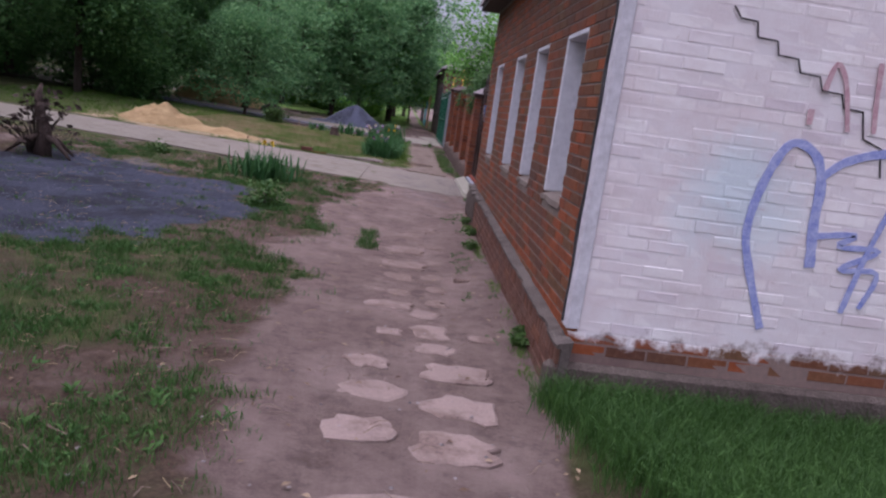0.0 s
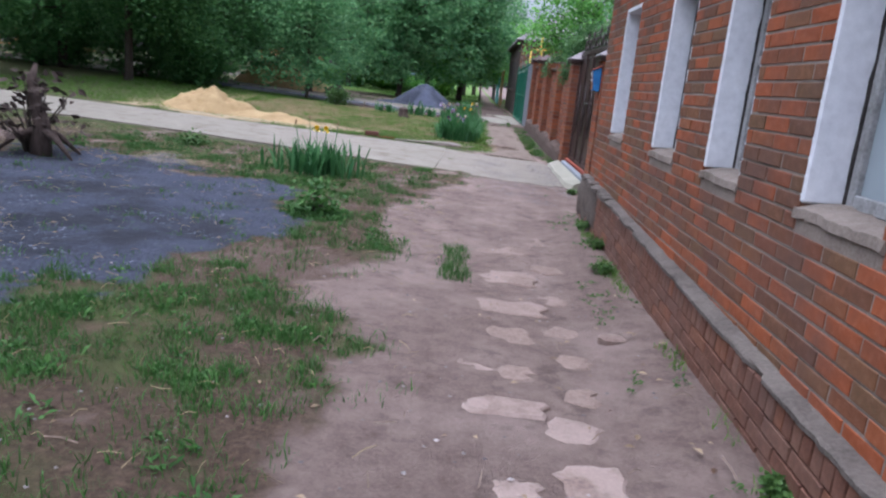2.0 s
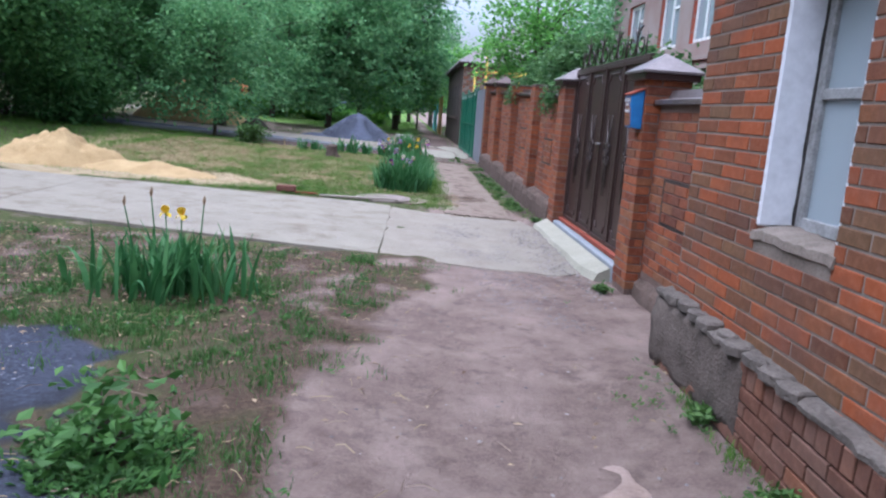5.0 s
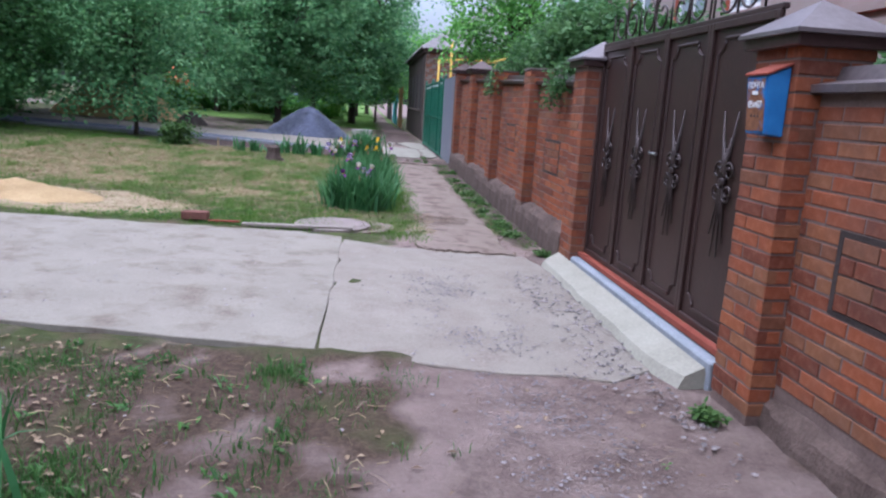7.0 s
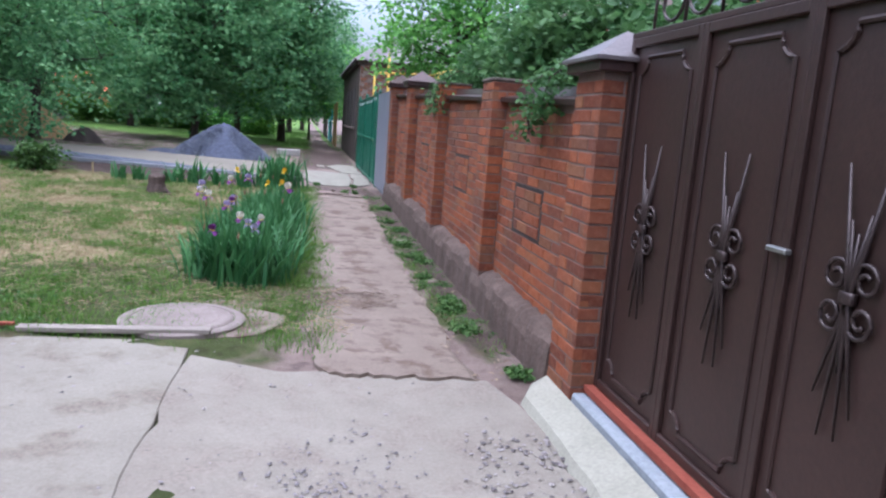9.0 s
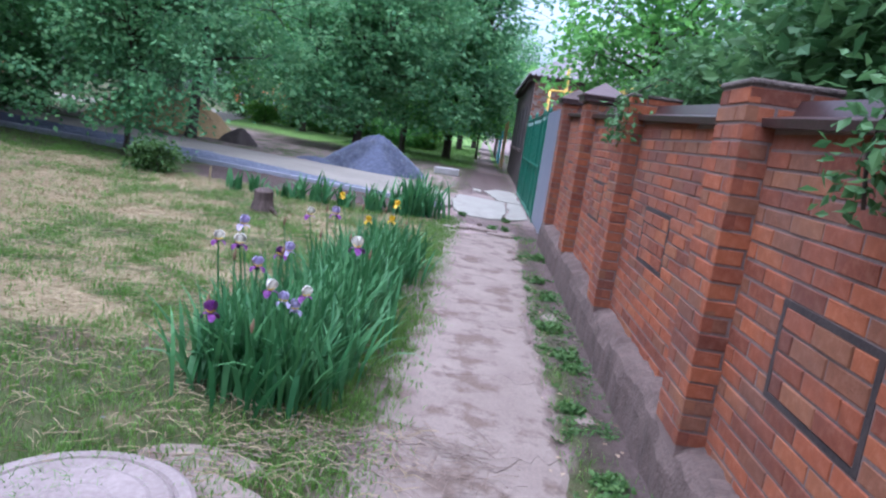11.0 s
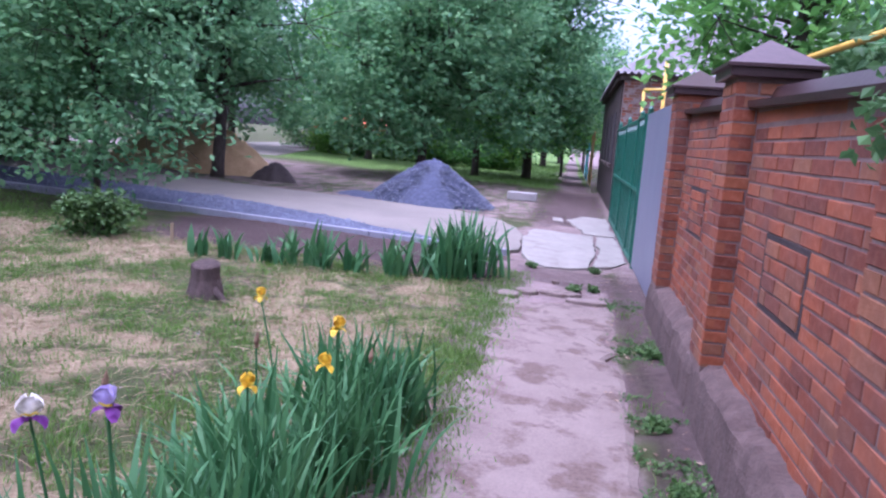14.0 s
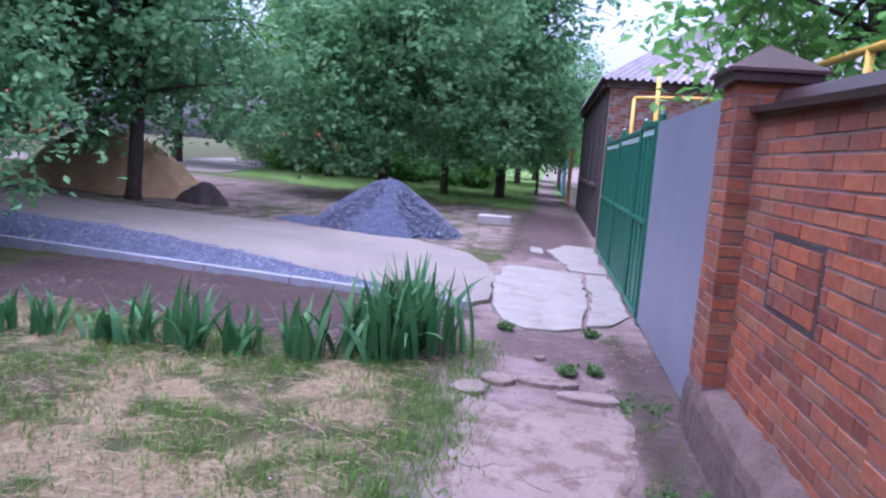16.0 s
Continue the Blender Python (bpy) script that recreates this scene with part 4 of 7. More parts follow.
def pillar(y0, z0, z1):
    p = empty("brick_pillar", "square red brick fence pillar with a metal pyramid cap", "pillar", "fence pillars", at=(PX, y0, z0))
    inv = Matrix.Translation((-PX, -y0, -z0))
    kids = [part("core", B(PX + 0.004, y0 + 0.004, z0 - 0.3, PX + PH - 0.01, y0 + PH - 0.01, z1), M_FMORTAR, p, "grey mortar joints")]
    if 17 < y0 < 22:
        part("mortar_top", B(PX - 0.01, y0 - 0.01, z1, PX + PH + 0.01, y0 + PH + 0.01, z1 + 0.03, bevel=0.01), M_LEDGE, p, "grey mortar top")
    else:
        cap_pyramid(p, PX, y0, PX + PH, y0 + PH, z1, M_CAP_SKYLIT if y0 < 17 else M_CAP)
    kids = [c for c in p.children]
    for c in kids:
        c.matrix_parent_inverse = inv
    z, row = z0, 0
    while z + BH <= z1 + 0.03:
        spans = [(0.0, 0.25), (0.262, 0.38)] if row % 2 == 0 else [(0.0, 0.118), (0.13, 0.38)]
        for s0, s1 in spans:
            lay(p, M_FBRICK, inv @ pose(PX, y0 + s0, z), s1 - s0, 0.05)                       # street side
            lay(p, M_FBRICK, inv @ pose(PX + s1, y0, z, 0, 0, 90), s1 - s0, 0.05)             # south side
        z += BH + JOINT
        row += 1
    return p


PILLAR_Z = []
for y0 in PILLARS:
    base = -0.02 if y0 < 17 else 0.30 + (y0 - 18) * 0.012
    top = {12.75: 1.80, 16.04: 1.86}.get(y0, captop(y0) + 0.16)
    pillar(y0, base, top)


def coping(parent, inv, y0, y1, z0, z1, sheet=M_CAP):
    """Sheet metal coping: a brick-red band below a brown folded sheet with a raised ridge."""
    bm = bmesh.new()
    prof = [(FX - 0.055, -0.005), (FX - 0.06, 0.03), (FX + 0.06, 0.055), (FX + 0.085, 0.12), (FX + 0.165, 0.12), (FX + 0.19, 0.055), (FX + 0.31, 0.03), (FX + 0.305, -0.005)]
    ends = [[bm.verts.new((x, y, z + dz)) for x, dz in prof] for y, z in ((y0, z0), (y1, z1))]
    n = len(prof)
    for k in range(n):
        bm.faces.new((ends[0][k], ends[0][(k + 1) % n], ends[1][(k + 1) % n], ends[1][k]))
    bm.faces.new(ends[0][::-1]), bm.faces.new(ends[1])
    bmesh.ops.recalc_face_normals(bm, faces=bm.faces)
    part("coping", bm, sheet, parent, "folded sheet metal coping").matrix_parent_inverse = inv


def fence_section(y0, y1, z0, z1a, z1b, rect=True, sheet=M_CAP, shift=0.17):
    f = empty("brick_fence", "red brick fence panel with a recessed square and metal coping", "fence", "brick fence panels", at=(FX, y0, z0))
    inv = Matrix.Translation((-FX, -y0, -z0))
    bm = bmesh.new()
    v = [bm.verts.new((x, y, z)) for x in (FX + 0.004, FX + 0.25) for y, za, zb in ((y0, -0.25, z1a), (y1, -0.25, z1b)) for z in (za, zb)]
    for q in ((0, 1, 3, 2), (4, 6, 7, 5), (0, 4, 5, 1), (2, 3, 7, 6), (1, 5, 7, 3), (0, 2, 6, 4)):
        bm.faces.new([v[k] for k in q])
    bmesh.ops.recalc_face_normals(bm, faces=bm.faces)
    part("core", bm, M_FMORTAR, f, "grey mortar joints").matrix_parent_inverse = inv
    coping(f, inv, y0, y1, z1a, z1b, sheet)
    L = y1 - y0
    mid, half = L / 2 + shift, 0.345
    ra, rb = mid - half, mid + half
    rz0 = (z1a + z1b) / 2 - z0 - 0.98
    rz0 = round(rz0 / (BH + JOINT)) * (BH + JOINT) + 0.0
    rz1 = rz0 + 5 * (BH + JOINT) - JOINT
    holes = [(ra, rb, rz0, rz1 + 0.005)] if rect else []
    for a, l, z in courses(L, z1a - z0 - 0.01, holes=holes):
        lay(f, M_FBRICK, inv @ pose(FX, y0 + a, z0 + z), l)
    if z1b - z1a > 0.03:
        part("top_course", B(FX + 0.004, y0 + L * 0.35, z1a - 0.03, FX + 0.2, y1, (z1a + z1b) / 2), M_FBRICK, f).matrix_parent_inverse = inv
    if rect:  # the square: near-flush strips painted dark as groove shade, round a smaller field of bricks
        g = 0.036
        bh = (rz1 - rz0 - 2 * 0.024 - 3 * JOINT) / 4
        for a, l, z in courses(rb - ra - 2 * g, rz1 - rz0 - 2 * 0.024, h=bh):
            lay(f, M_FBRICK, inv @ pose(FX - 0.003, y0 + ra + g + a, z0 + rz0 + 0.024 + z), l, 0.05, bh)
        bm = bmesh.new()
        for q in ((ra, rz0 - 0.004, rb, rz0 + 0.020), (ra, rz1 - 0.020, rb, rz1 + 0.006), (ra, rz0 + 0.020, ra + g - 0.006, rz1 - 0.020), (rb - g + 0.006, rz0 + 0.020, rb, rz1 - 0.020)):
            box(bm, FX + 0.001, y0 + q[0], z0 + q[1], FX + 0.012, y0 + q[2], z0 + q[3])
        part("groove", bm, M_GROOVE_SHADE, f, "dark strip painted as the shade of a groove").matrix_parent_inverse = inv
    return f


_spans = [(10.87, 12.75)] + [(a + PH, b2) for a, b2 in zip(PILLARS[1:], PILLARS[2:])]
for y0, y1 in _spans:
    if y0 < 12:
        fence_section(y0, y1, 0.16, 1.60, 1.60, sheet=M_CAP_SKYLIT, shift=0.30)
    else:
        fence_section(y0, y1, 0.30 + (y0 - 18) * 0.012, captop(y0), captop(y1))


M_FOOT = simple("dirty_footing", (0.050, 0.033, 0.027), (0.135, 0.096, 0.080), 5, 45, 0.95, bs=0.7, bd=0.015)


def ledge(name, y0, y1, xo, ztop):
    """Rough stone footing below the fence, with an uneven sloping top."""
    bm = bmesh.new()
    n = int((y1 - y0) / 0.05)
    rows = []
    for x, dz in ((xo - 0.02, None), (xo - 0.005, -0.13), (xo + 0.015, -0.05), (xo + 0.06, 0.0), (FX + 0.02, 0.02)):
        row = []
        for k in range(n + 1):
            y = y0 + (y1 - y0) * k / n
            z = -0.25 if dz is None else ztop(y) + dz + 0.022 * fbm(y, x * 7, 3.0) + 0.02 * fbm(y, x * 9, 9.0)
            row.append(bm.verts.new((x + 0.014 * fbm(y, (dz or 0) * 30, 5.0), y, z)))
        rows.append(row)
    for a, b2 in zip(rows, rows[1:]):
        for k in range(n):
            bm.faces.new((a[k], b2[k], b2[k + 1], a[k + 1]))
    bm.faces.new([rw[0] for rw in rows]), bm.faces.new([rw[-1] for rw in rows][::-1])
    bmesh.ops.recalc_face_normals(bm, faces=bm.faces)
    return tagged(link(name, bm, M_FOOT), "crumbling brown-grey mortar footing along a brick fence", "footing", kind="structure")


ledge("footing", 16.44, 26.2, 1.42, lambda y: 0.30 + (y - 18) * 0.012)
ledge("footing", 10.87, 12.75, 1.50, lambda y: 0.09)

# ---------------------------------------------------------------- brown gate
GX, GZ0, GZ1 = 1.585, 0.152, 2.03
gate = empty("metal_gate", "closed dark brown double gate with forged ornaments", "gate", at=(GX, 13.19, GZ0))
ginv = Matrix.Translation((-GX, -13.19, -GZ0))


def gpart(name, bm, material, parent=gate, label="", smooth_=False):
    ob = part(name, bm, material, parent, label, smooth_)
    if parent is gate:
        ob.matrix_parent_inverse = ginv
    return ob


def scroll(bm, cy, cz, s, turn, r0=0.058, sgn=1):
    pts = []
    for k in range(22):
        f = k / 21
        a = turn + sgn * f * 2 * math.pi * 1.35
        rad = r0 * (1 - 0.72 * f)
        pts.append((GX - 0.016, cy + s * rad * math.cos(a), cz + rad * math.sin(a)))
    tube(bm, pts, 0.008, 6)


def gate_build():
    ys = [13.20, 13.96, 14.63, 15.33, 16.03]
    for i, (a, b2) in enumerate(zip(ys, ys[1:])):
        leaf = gpart("gate_panel", B(GX, a, GZ0, GX + 0.004, b2, GZ1), M_BROWN, label="brown painted steel sheet")
        # frame bars
        bm = bmesh.new()
        for q in ((a, GZ0, a + 0.04, GZ1), (b2 - 0.04, GZ0, b2, GZ1), (a + 0.04, GZ1 - 0.045, b2 - 0.04, GZ1), (a + 0.04, GZ0, b2 - 0.04, GZ0 + 0.045)):
            box(bm, GX - 0.024, q[0], q[1], GX, q[2], q[3], bevel=0.004)
        gpart("frame", bm, M_BROWN)
        # raised moulding with stepped corners
        a0, a1, z0, z1, c = a + 0.10, b2 - 0.10, GZ0 + 0.10, GZ1 - 0.10, 0.085
        outline = []
        for sy, sz, first in ((a0, z0, 0), (a1, z0, 1), (a1, z1, 0), (a0, z1, 1)):
            dy, dz = (c if sy == a0 else -c), (c if sz == z0 else -c)
            curve = [(sy + dy * math.cos(t), sz + dz * math.sin(t)) for t in (math.pi / 2 * k / 5 for k in range(6))]
            if first == 0:
                curve = curve[::-1]
            outline += curve
        pts = [(GX - 0.004, y, z) for y, z in outline] + [(GX - 0.004, *outline[0])]
        gpart("moulding", tube(bmesh.new(), pts, 0.011, 6), M_BROWN)
        # ornament: a bundle of pointed bars with four scrolls
        cy, cz = (a + b2) / 2, 1.09
        orn = bmesh.new()
        for dy, top, bot in ((-0.075, 0.41, -0.33), (0.07, 0.41, -0.36), (-0.035, 0.26, -0.46), (0.03, 0.24, -0.45), (0.0, 0.2, -0.24)):
            k = 0.012
            tube(orn, [(GX - 0.014, cy + dy * 1.15, cz + top), (GX - 0.016, cy + dy * 0.3, cz + 0.08), (GX - 0.016, cy - dy * 0.25, cz - 0.08), (GX - 0.014, cy - dy * 1.15, cz + bot)], [0.004, 0.009, 0.009, 0.004], 6)
        for sy in (-1, 1):
            for sz in (-1, 1):
                scroll(orn, cy + sy * 0.062, cz + sz * 0.062, sy, math.pi * (0.9 if sz > 0 else 1.1), sgn=-sz)
        box(orn, GX - 0.03, cy - 0.03, cz - 0.02, GX - 0.005, cy + 0.03, cz + 0.02, bevel=0.004)
        gpart("ornament", orn, M_IRON, label="forged iron scroll ornament", smooth_=True)
    # latch, hinges
    gpart("latch", B(GX - 0.05, 14.57, 1.17, GX - 0.02, 14.68, 1.19, bevel=0.004), M_STEEL, label="steel latch")
    # scrollwork on top
    for cy in (13.7, 14.35, 14.95, 15.55):
        bm = bmesh.new()
        for s in (-1, 1):
            pts = []
            for k in range(26):
                f = k / 25
                ang = math.pi * (0.5 + 2.3 * f)
                rad = 0.15 * (1 - 0.75 * f)
                pts.append((GX + 0.0, cy + s * (0.14 + rad * math.cos(ang)), GZ1 + 0.155 + rad * math.sin(ang)))
            tube(bm, pts, 0.009, 6)
            tube(bm, [(GX, cy + s * 0.3, GZ1), (GX, cy + s * 0.3, GZ1 + 0.16), (GX, cy + s * 0.3, GZ1 + 0.26)], [0.008, 0.008, 0.001], 6)
        tube(bm, [(GX, cy, GZ1 - 0.01), (GX, cy, GZ1 + 0.3), (GX, cy, GZ1 + 0.4)], [0.009, 0.008, 0.001], 6)
        gpart("crest", bm, M_IRON, label="forged iron scroll crest", smooth_=True)
    gpart("top_rail", B(GX - 0.02, 13.19, GZ1, GX + 0.02, 16.04, GZ1 + 0.03, bevel=0.004), M_BROWN)


M_IRON = simple("forged_iron", (0.030, 0.020, 0.020), (0.055, 0.036, 0.034), 8, 50, 0.4, 0.4)
M_STEEL = simple("worn_steel", (0.3, 0.3, 0.3), (0.5, 0.5, 0.5), 8, 50, 0.35, 0.9)
gate_build()

# ---------------------------------------------------------------- mailbox
mailbox = empty("mailbox", "rusty blue metal mailbox with white lettering on a pillar", "mailbox", at=(1.40, 12.9, 1.385))
minv = Matrix.Translation((-1.40, -12.9, -1.385))


def mpart(*a, **k):
    ob = part(*a, **k)
    ob.matrix_parent_inverse = minv
    return ob


def rusty_blue(name, lo):
    m, nt, b = mat(name, 0.5)
    blue = ramp(nt, nz(nt, 9, 4), [(0.3, (0.02, 0.13, 0.36)), (0.7, (0.04, 0.20, 0.48))])
    rust = ramp(nt, nz(nt, 40, 5), [(0.3, (0.10, 0.035, 0.018)), (0.7, (0.26, 0.11, 0.05))])
    c = mixc(nt, ramp(nt, nz(nt, 7, 6, 0.65), [(lo, (0, 0, 0)), (lo + 0.1, (1, 1, 1))]), blue, rust)
    nt.links.new(c, b.inputs["Base Color"])
    return m


M_MBOX = rusty_blue("blue_enamel_box", 0.62)
M_MRUST = rusty_blue("rusty_enamel_front", 0.42)
M_LETTER = simple("white_paint", (0.65, 0.65, 0.65), (0.8, 0.8, 0.8), 8, 50, 0.7)
mb0, mb1 = 12.795, 12.975
bm = bmesh.new()
v = [bm.verts.new((x, y, z)) for y in (mb0, mb1) for x, z in ((1.335, 1.39), (1.428, 1.38), (1.428, 1.71), (1.31, 1.66))]
for q in ((0, 1, 2, 3), (7, 6, 5, 4), (0, 3, 7, 4), (3, 2, 6, 7), (2, 1, 5, 6), (1, 0, 4, 5)):
    bm.faces.new([v[k] for k in q])
bmesh.ops.recalc_face_normals(bm, faces=bm.faces)
bmesh.ops.bevel(bm, geom=list(bm.edges), offset=0.006, segments=2, affect="EDGES")
mpart("body", bm, M_MBOX, mailbox, label="blue enamelled box")
bm = bmesh.new()
v = [bm.verts.new((x + o, y, z)) for y in (mb0 + 0.012, mb1 - 0.012) for x, z, o in ((1.333, 1.405, -0.003), (1.333, 1.405, 0.004), (1.312, 1.65, 0.004), (1.312, 1.65, -0.003))]
for q in ((0, 1, 2, 3), (7, 6, 5, 4), (0, 3, 7, 4), (3, 2, 6, 7), (2, 1, 5, 6), (1, 0, 4, 5)):
    bm.faces.new([v[k] for k in q])
bmesh.ops.recalc_face_normals(bm, faces=bm.faces)
mpart("front", bm, M_MRUST, mailbox, label="rusty front")
bm = B(1.29, mb0 - 0.008, -0.006, 1.43, mb1 + 0.008, 0.006, bevel=0.002)
bmesh.ops.rotate(bm, cent=(1.43, 0, 0), matrix=Matrix.Rotation(radians(-23), 3, "Y"), verts=bm.verts)
bmesh.ops.translate(bm, vec=(0, 0, 1.722), verts=bm.verts)
mpart("lid", bm, M_REDSTRIP, mailbox, label="rust-red sloping lid")
for k in range(3):
    bm = bmesh.new()
    bmesh.ops.create_cone(bm, segments=10, radius1=0.007, radius2=0.007, depth=0.004, cap_ends=True, matrix=pose(1.3245, 12.855 + k * 0.03, 1.475, 0, 85, 0))
    mpart("slot_hole", bm, M_BLACK, mailbox, label="small round hole")
mpart("name_plate", B(1.310, 12.865, 1.575, 1.318, 12.91, 1.592), M_LETTER, mailbox, label="white plate")


def lettering(text, y, z, size, tilt_x):
    cu = bpy.data.curves.new("lettering", "FONT")
    cu.body, cu.size, cu.extrude, cu.align_x = text, size, 0.001, "CENTER"
    tmp = bpy.data.objects.new("tmp", cu)
    scene.collection.objects.link(tmp)
    me = bpy.data.meshes.new_from_object(tmp.evaluated_get(bpy.context.evaluated_depsgraph_get()))
    bpy.data.objects.remove(tmp)
    me.materials.clear()
    me.materials.append(M_LETTER)
    ob = new("lettering", me)
    ob.parent = mailbox
    ob.matrix_parent_inverse = minv
    ob.matrix_basis = pose(tilt_x, y, z, 95, 0, -90)
    return ob


lettering("ПОЧТА", 12.885, 1.605, 0.040, 1.3110)
lettering("85и87", 12.885, 1.515, 0.047, 1.3190)

# ---------------------------------------------------------------- grey sheet and green gate
sheet = empty("metal_fence", "plain grey sheet metal fence between a pillar and a green gate", "fence", at=(1.5, 26.1, 0))
part("sheet", B(-0.0, 0.02, 0.04, 0.006, 3.35, 2.12), M_GREY, sheet)
part("post", B(0.008, 1.5, -0.1, 0.05, 1.55, 2.08), M_GREY, sheet)
ggate = empty("green_gate", "dark green painted sheet metal gate with a pierced light top band", "gate", at=(1.5, 29.2, 0))
M_BAND = simple("pale_green_band", (0.18, 0.30, 0.25), (0.42, 0.52, 0.48), 10, 50, 0.6)


def green_gate():
    for i, (a, b2, h) in enumerate(((0.0, 1.15, 2.14), (1.2, 3.6, 2.10), (3.65, 6.2, 2.08))):
        part("gate_leaf", B(0, a, 0.06, 0.012, b2, h), M_GREEN, ggate)
        bm = bmesh.new()
        for q in ((a, 0.06, a + 0.045, h), (b2 - 0.045, 0.06, b2, h), (a + 0.045, h - 0.05, b2 - 0.045, h), (a + 0.045, 0.06, b2 - 0.045, 0.12), (a + 0.045, 1.05, b2 - 0.045, 1.1)):
            box(bm, -0.028, q[0], q[1], -0.001, q[2], q[3], bevel=0.004)
        part("frame", bm, M_GREEN, ggate)
        n = max(3, int((b2 - a) / 0.16))
        for k in range(n):
            y0 = a + 0.07 + (b2 - a - 0.14) * k / n
            part("band_piece", B(-0.010, y0, h - 0.14, -0.001, y0 + (b2 - a - 0.14) / n * 0.6, h - 0.075), M_BAND, ggate)
        for k in range(1, max(2, int((b2 - a) / 0.3))):
            y0 = a + (b2 - a) * k / max(2, int((b2 - a) / 0.3))
            part("rib", B(-0.012, y0 - 0.012, 0.125, -0.001, y0 + 0.012, h - 0.16), M_GREEN, ggate)
    for y in (-0.03, 1.175, 3.625, 6.25):
        part("post", tube(bmesh.new(), [(0.03, y, -0.1), (0.03, y, 2.2), (0.03, y, 2.24)], [0.04, 0.04, 0.01], 10), M_GREEN, ggate)


green_gate()

# ---------------------------------------------------------------- neighbour house with a grey roof
def neighbour():
    h = empty("neighbour_house", "old brick house with front painted dark as shaded and grey sheet roof", "house", at=(1.62, 38, 0))
    inv = Matrix.Translation((-1.62, -38, 0))

    def hp(name, bm, material, label=""):
        ob = part(name, bm, material, h, label)
        ob.matrix_parent_inverse = inv
        return ob

    # the shaded street front gets its darkness from the board colour
    hp("front_wall", B(1.62, 38.3, -0.1, 2.0, 49.0, 3.5), M_DARKWALL, "front wall with its shade put into a dark board colour")
    hp("side_wall", B(1.66, 38.0, -0.1, 8.5, 38.3, 3.5), M_MORTAR, "brick side wall")
    hp("rear_wall", B(1.66, 48.7, -0.1, 8.5, 49.0, 3.5), M_MORTAR)
    hp("far_wall", B(8.2, 38.3, -0.1, 8.5, 48.7, 3.5), M_MORTAR)
    hp("cornice", B(1.5, 38.2, 3.38, 1.62, 49.0, 3.56, bevel=0.02), M_DARKWALL, "dark eaves board")
    hp("cornice", B(1.55, 37.93, 3.38, 8.5, 38.0, 3.54, bevel=0.015), M_LEDGE, "grey mortar cornice")
    for y in (39.4, 41.6, 43.8, 46.0):
        hp("window", B(1.59, y, 1.25, 1.62, y + 0.9, 2.65, bevel=0.01), M_CRACK, "dark window")
        hp("window_ledge", B(1.52, y - 0.1, 1.14, 1.62, y + 1.0, 1.24, bevel=0.01), M_LEDGE, "grey window ledge")
    # hipped corrugated roof
    ridge_z, ex = 6.1, 0.3
    x0, x1, y0, y1, z0 = 1.4, 8.8, 37.7, 49.3, 3.55
    cx = (x0 + x1) / 2
    ya, yb = y0 + 3.7, y1 - 3.7

    def corrugated(corners, along, waves):
        """A wavy sheet from an eaves edge to a ridge edge."""
        bm = bmesh.new()
        (a, b2), (c, d) = corners
        a, b2, c, d = map(Vector, (a, b2, c, d))
        n = waves * 6
        rows = []
        for f in (0.0, 0.33, 0.34, 0.66, 0.67, 1.0):
            lift = 0.02 * (f in (0.34, 0.67))
            rows.append([bm.verts.new(a.lerp(b2, k / n).lerp(c.lerp(d, k / n), f) + Vector((0, 0, 0.035 * math.sin(2 * math.pi * k / 6) + lift))) for k in range(n + 1)])
        for ra, rb in zip(rows, rows[1:]):
            for k in range(n):
                bm.faces.new((ra[k], ra[k + 1], rb[k + 1], rb[k]))
        bmesh.ops.remove_doubles(bm, verts=bm.verts, dist=0.001)
        bmesh.ops.recalc_face_normals(bm, faces=bm.faces)
        bmesh.ops.solidify(bm, geom=bm.faces[:], thickness=0.012)
        return bm

    hp("roof", corrugated([((x0, y0, z0), (x1, y0, z0)), ((cx - 0.01, ya, ridge_z), (cx + 0.01, ya, ridge_z))], None, 44), M_SLATE, "grey corrugated roof slope")
    hp("roof", corrugated([((x0, y1, z0), (x0, y0, z0)), ((cx, yb, ridge_z), (cx, ya, ridge_z))], None, 60), M_SLATE, "grey corrugated roof slope")
    hp("roof", corrugated([((x1, y0, z0), (x1, y1, z0)), ((cx, ya, ridge_z), (cx, yb, ridge_z))], None, 60), M_SLATE)
    hp("roof", corrugated([((x1, y1, z0), (x0, y1, z0)), ((cx + 0.01, yb, ridge_z), (cx - 0.01, yb, ridge_z))], None, 44), M_SLATE)
    items = courses(4.4, 1.9)
    joined_bricks("brickwork", items[:], lambda a, z: inv @ pose(1.66 + a, 38.0, 1.5 + z, 0, 0, 90) @ Matrix.Diagonal((1, -1, 1, 1)), M_BRICK_J, h)


neighbour()

# gas pipe
pipe = empty("gas_pipe", "yellow painted gas pipe in front of a brick wall", "pipe", at=(2.5, 36.8, 0))


def pipe_part(pts, r=0.03):
    ob = part("pipe_run", tube(bmesh.new(), pts, r, 8), M_YELLOW, pipe, smooth=True)
    ob.matrix_parent_inverse = Matrix.Translation((-2.5, -36.8, 0))


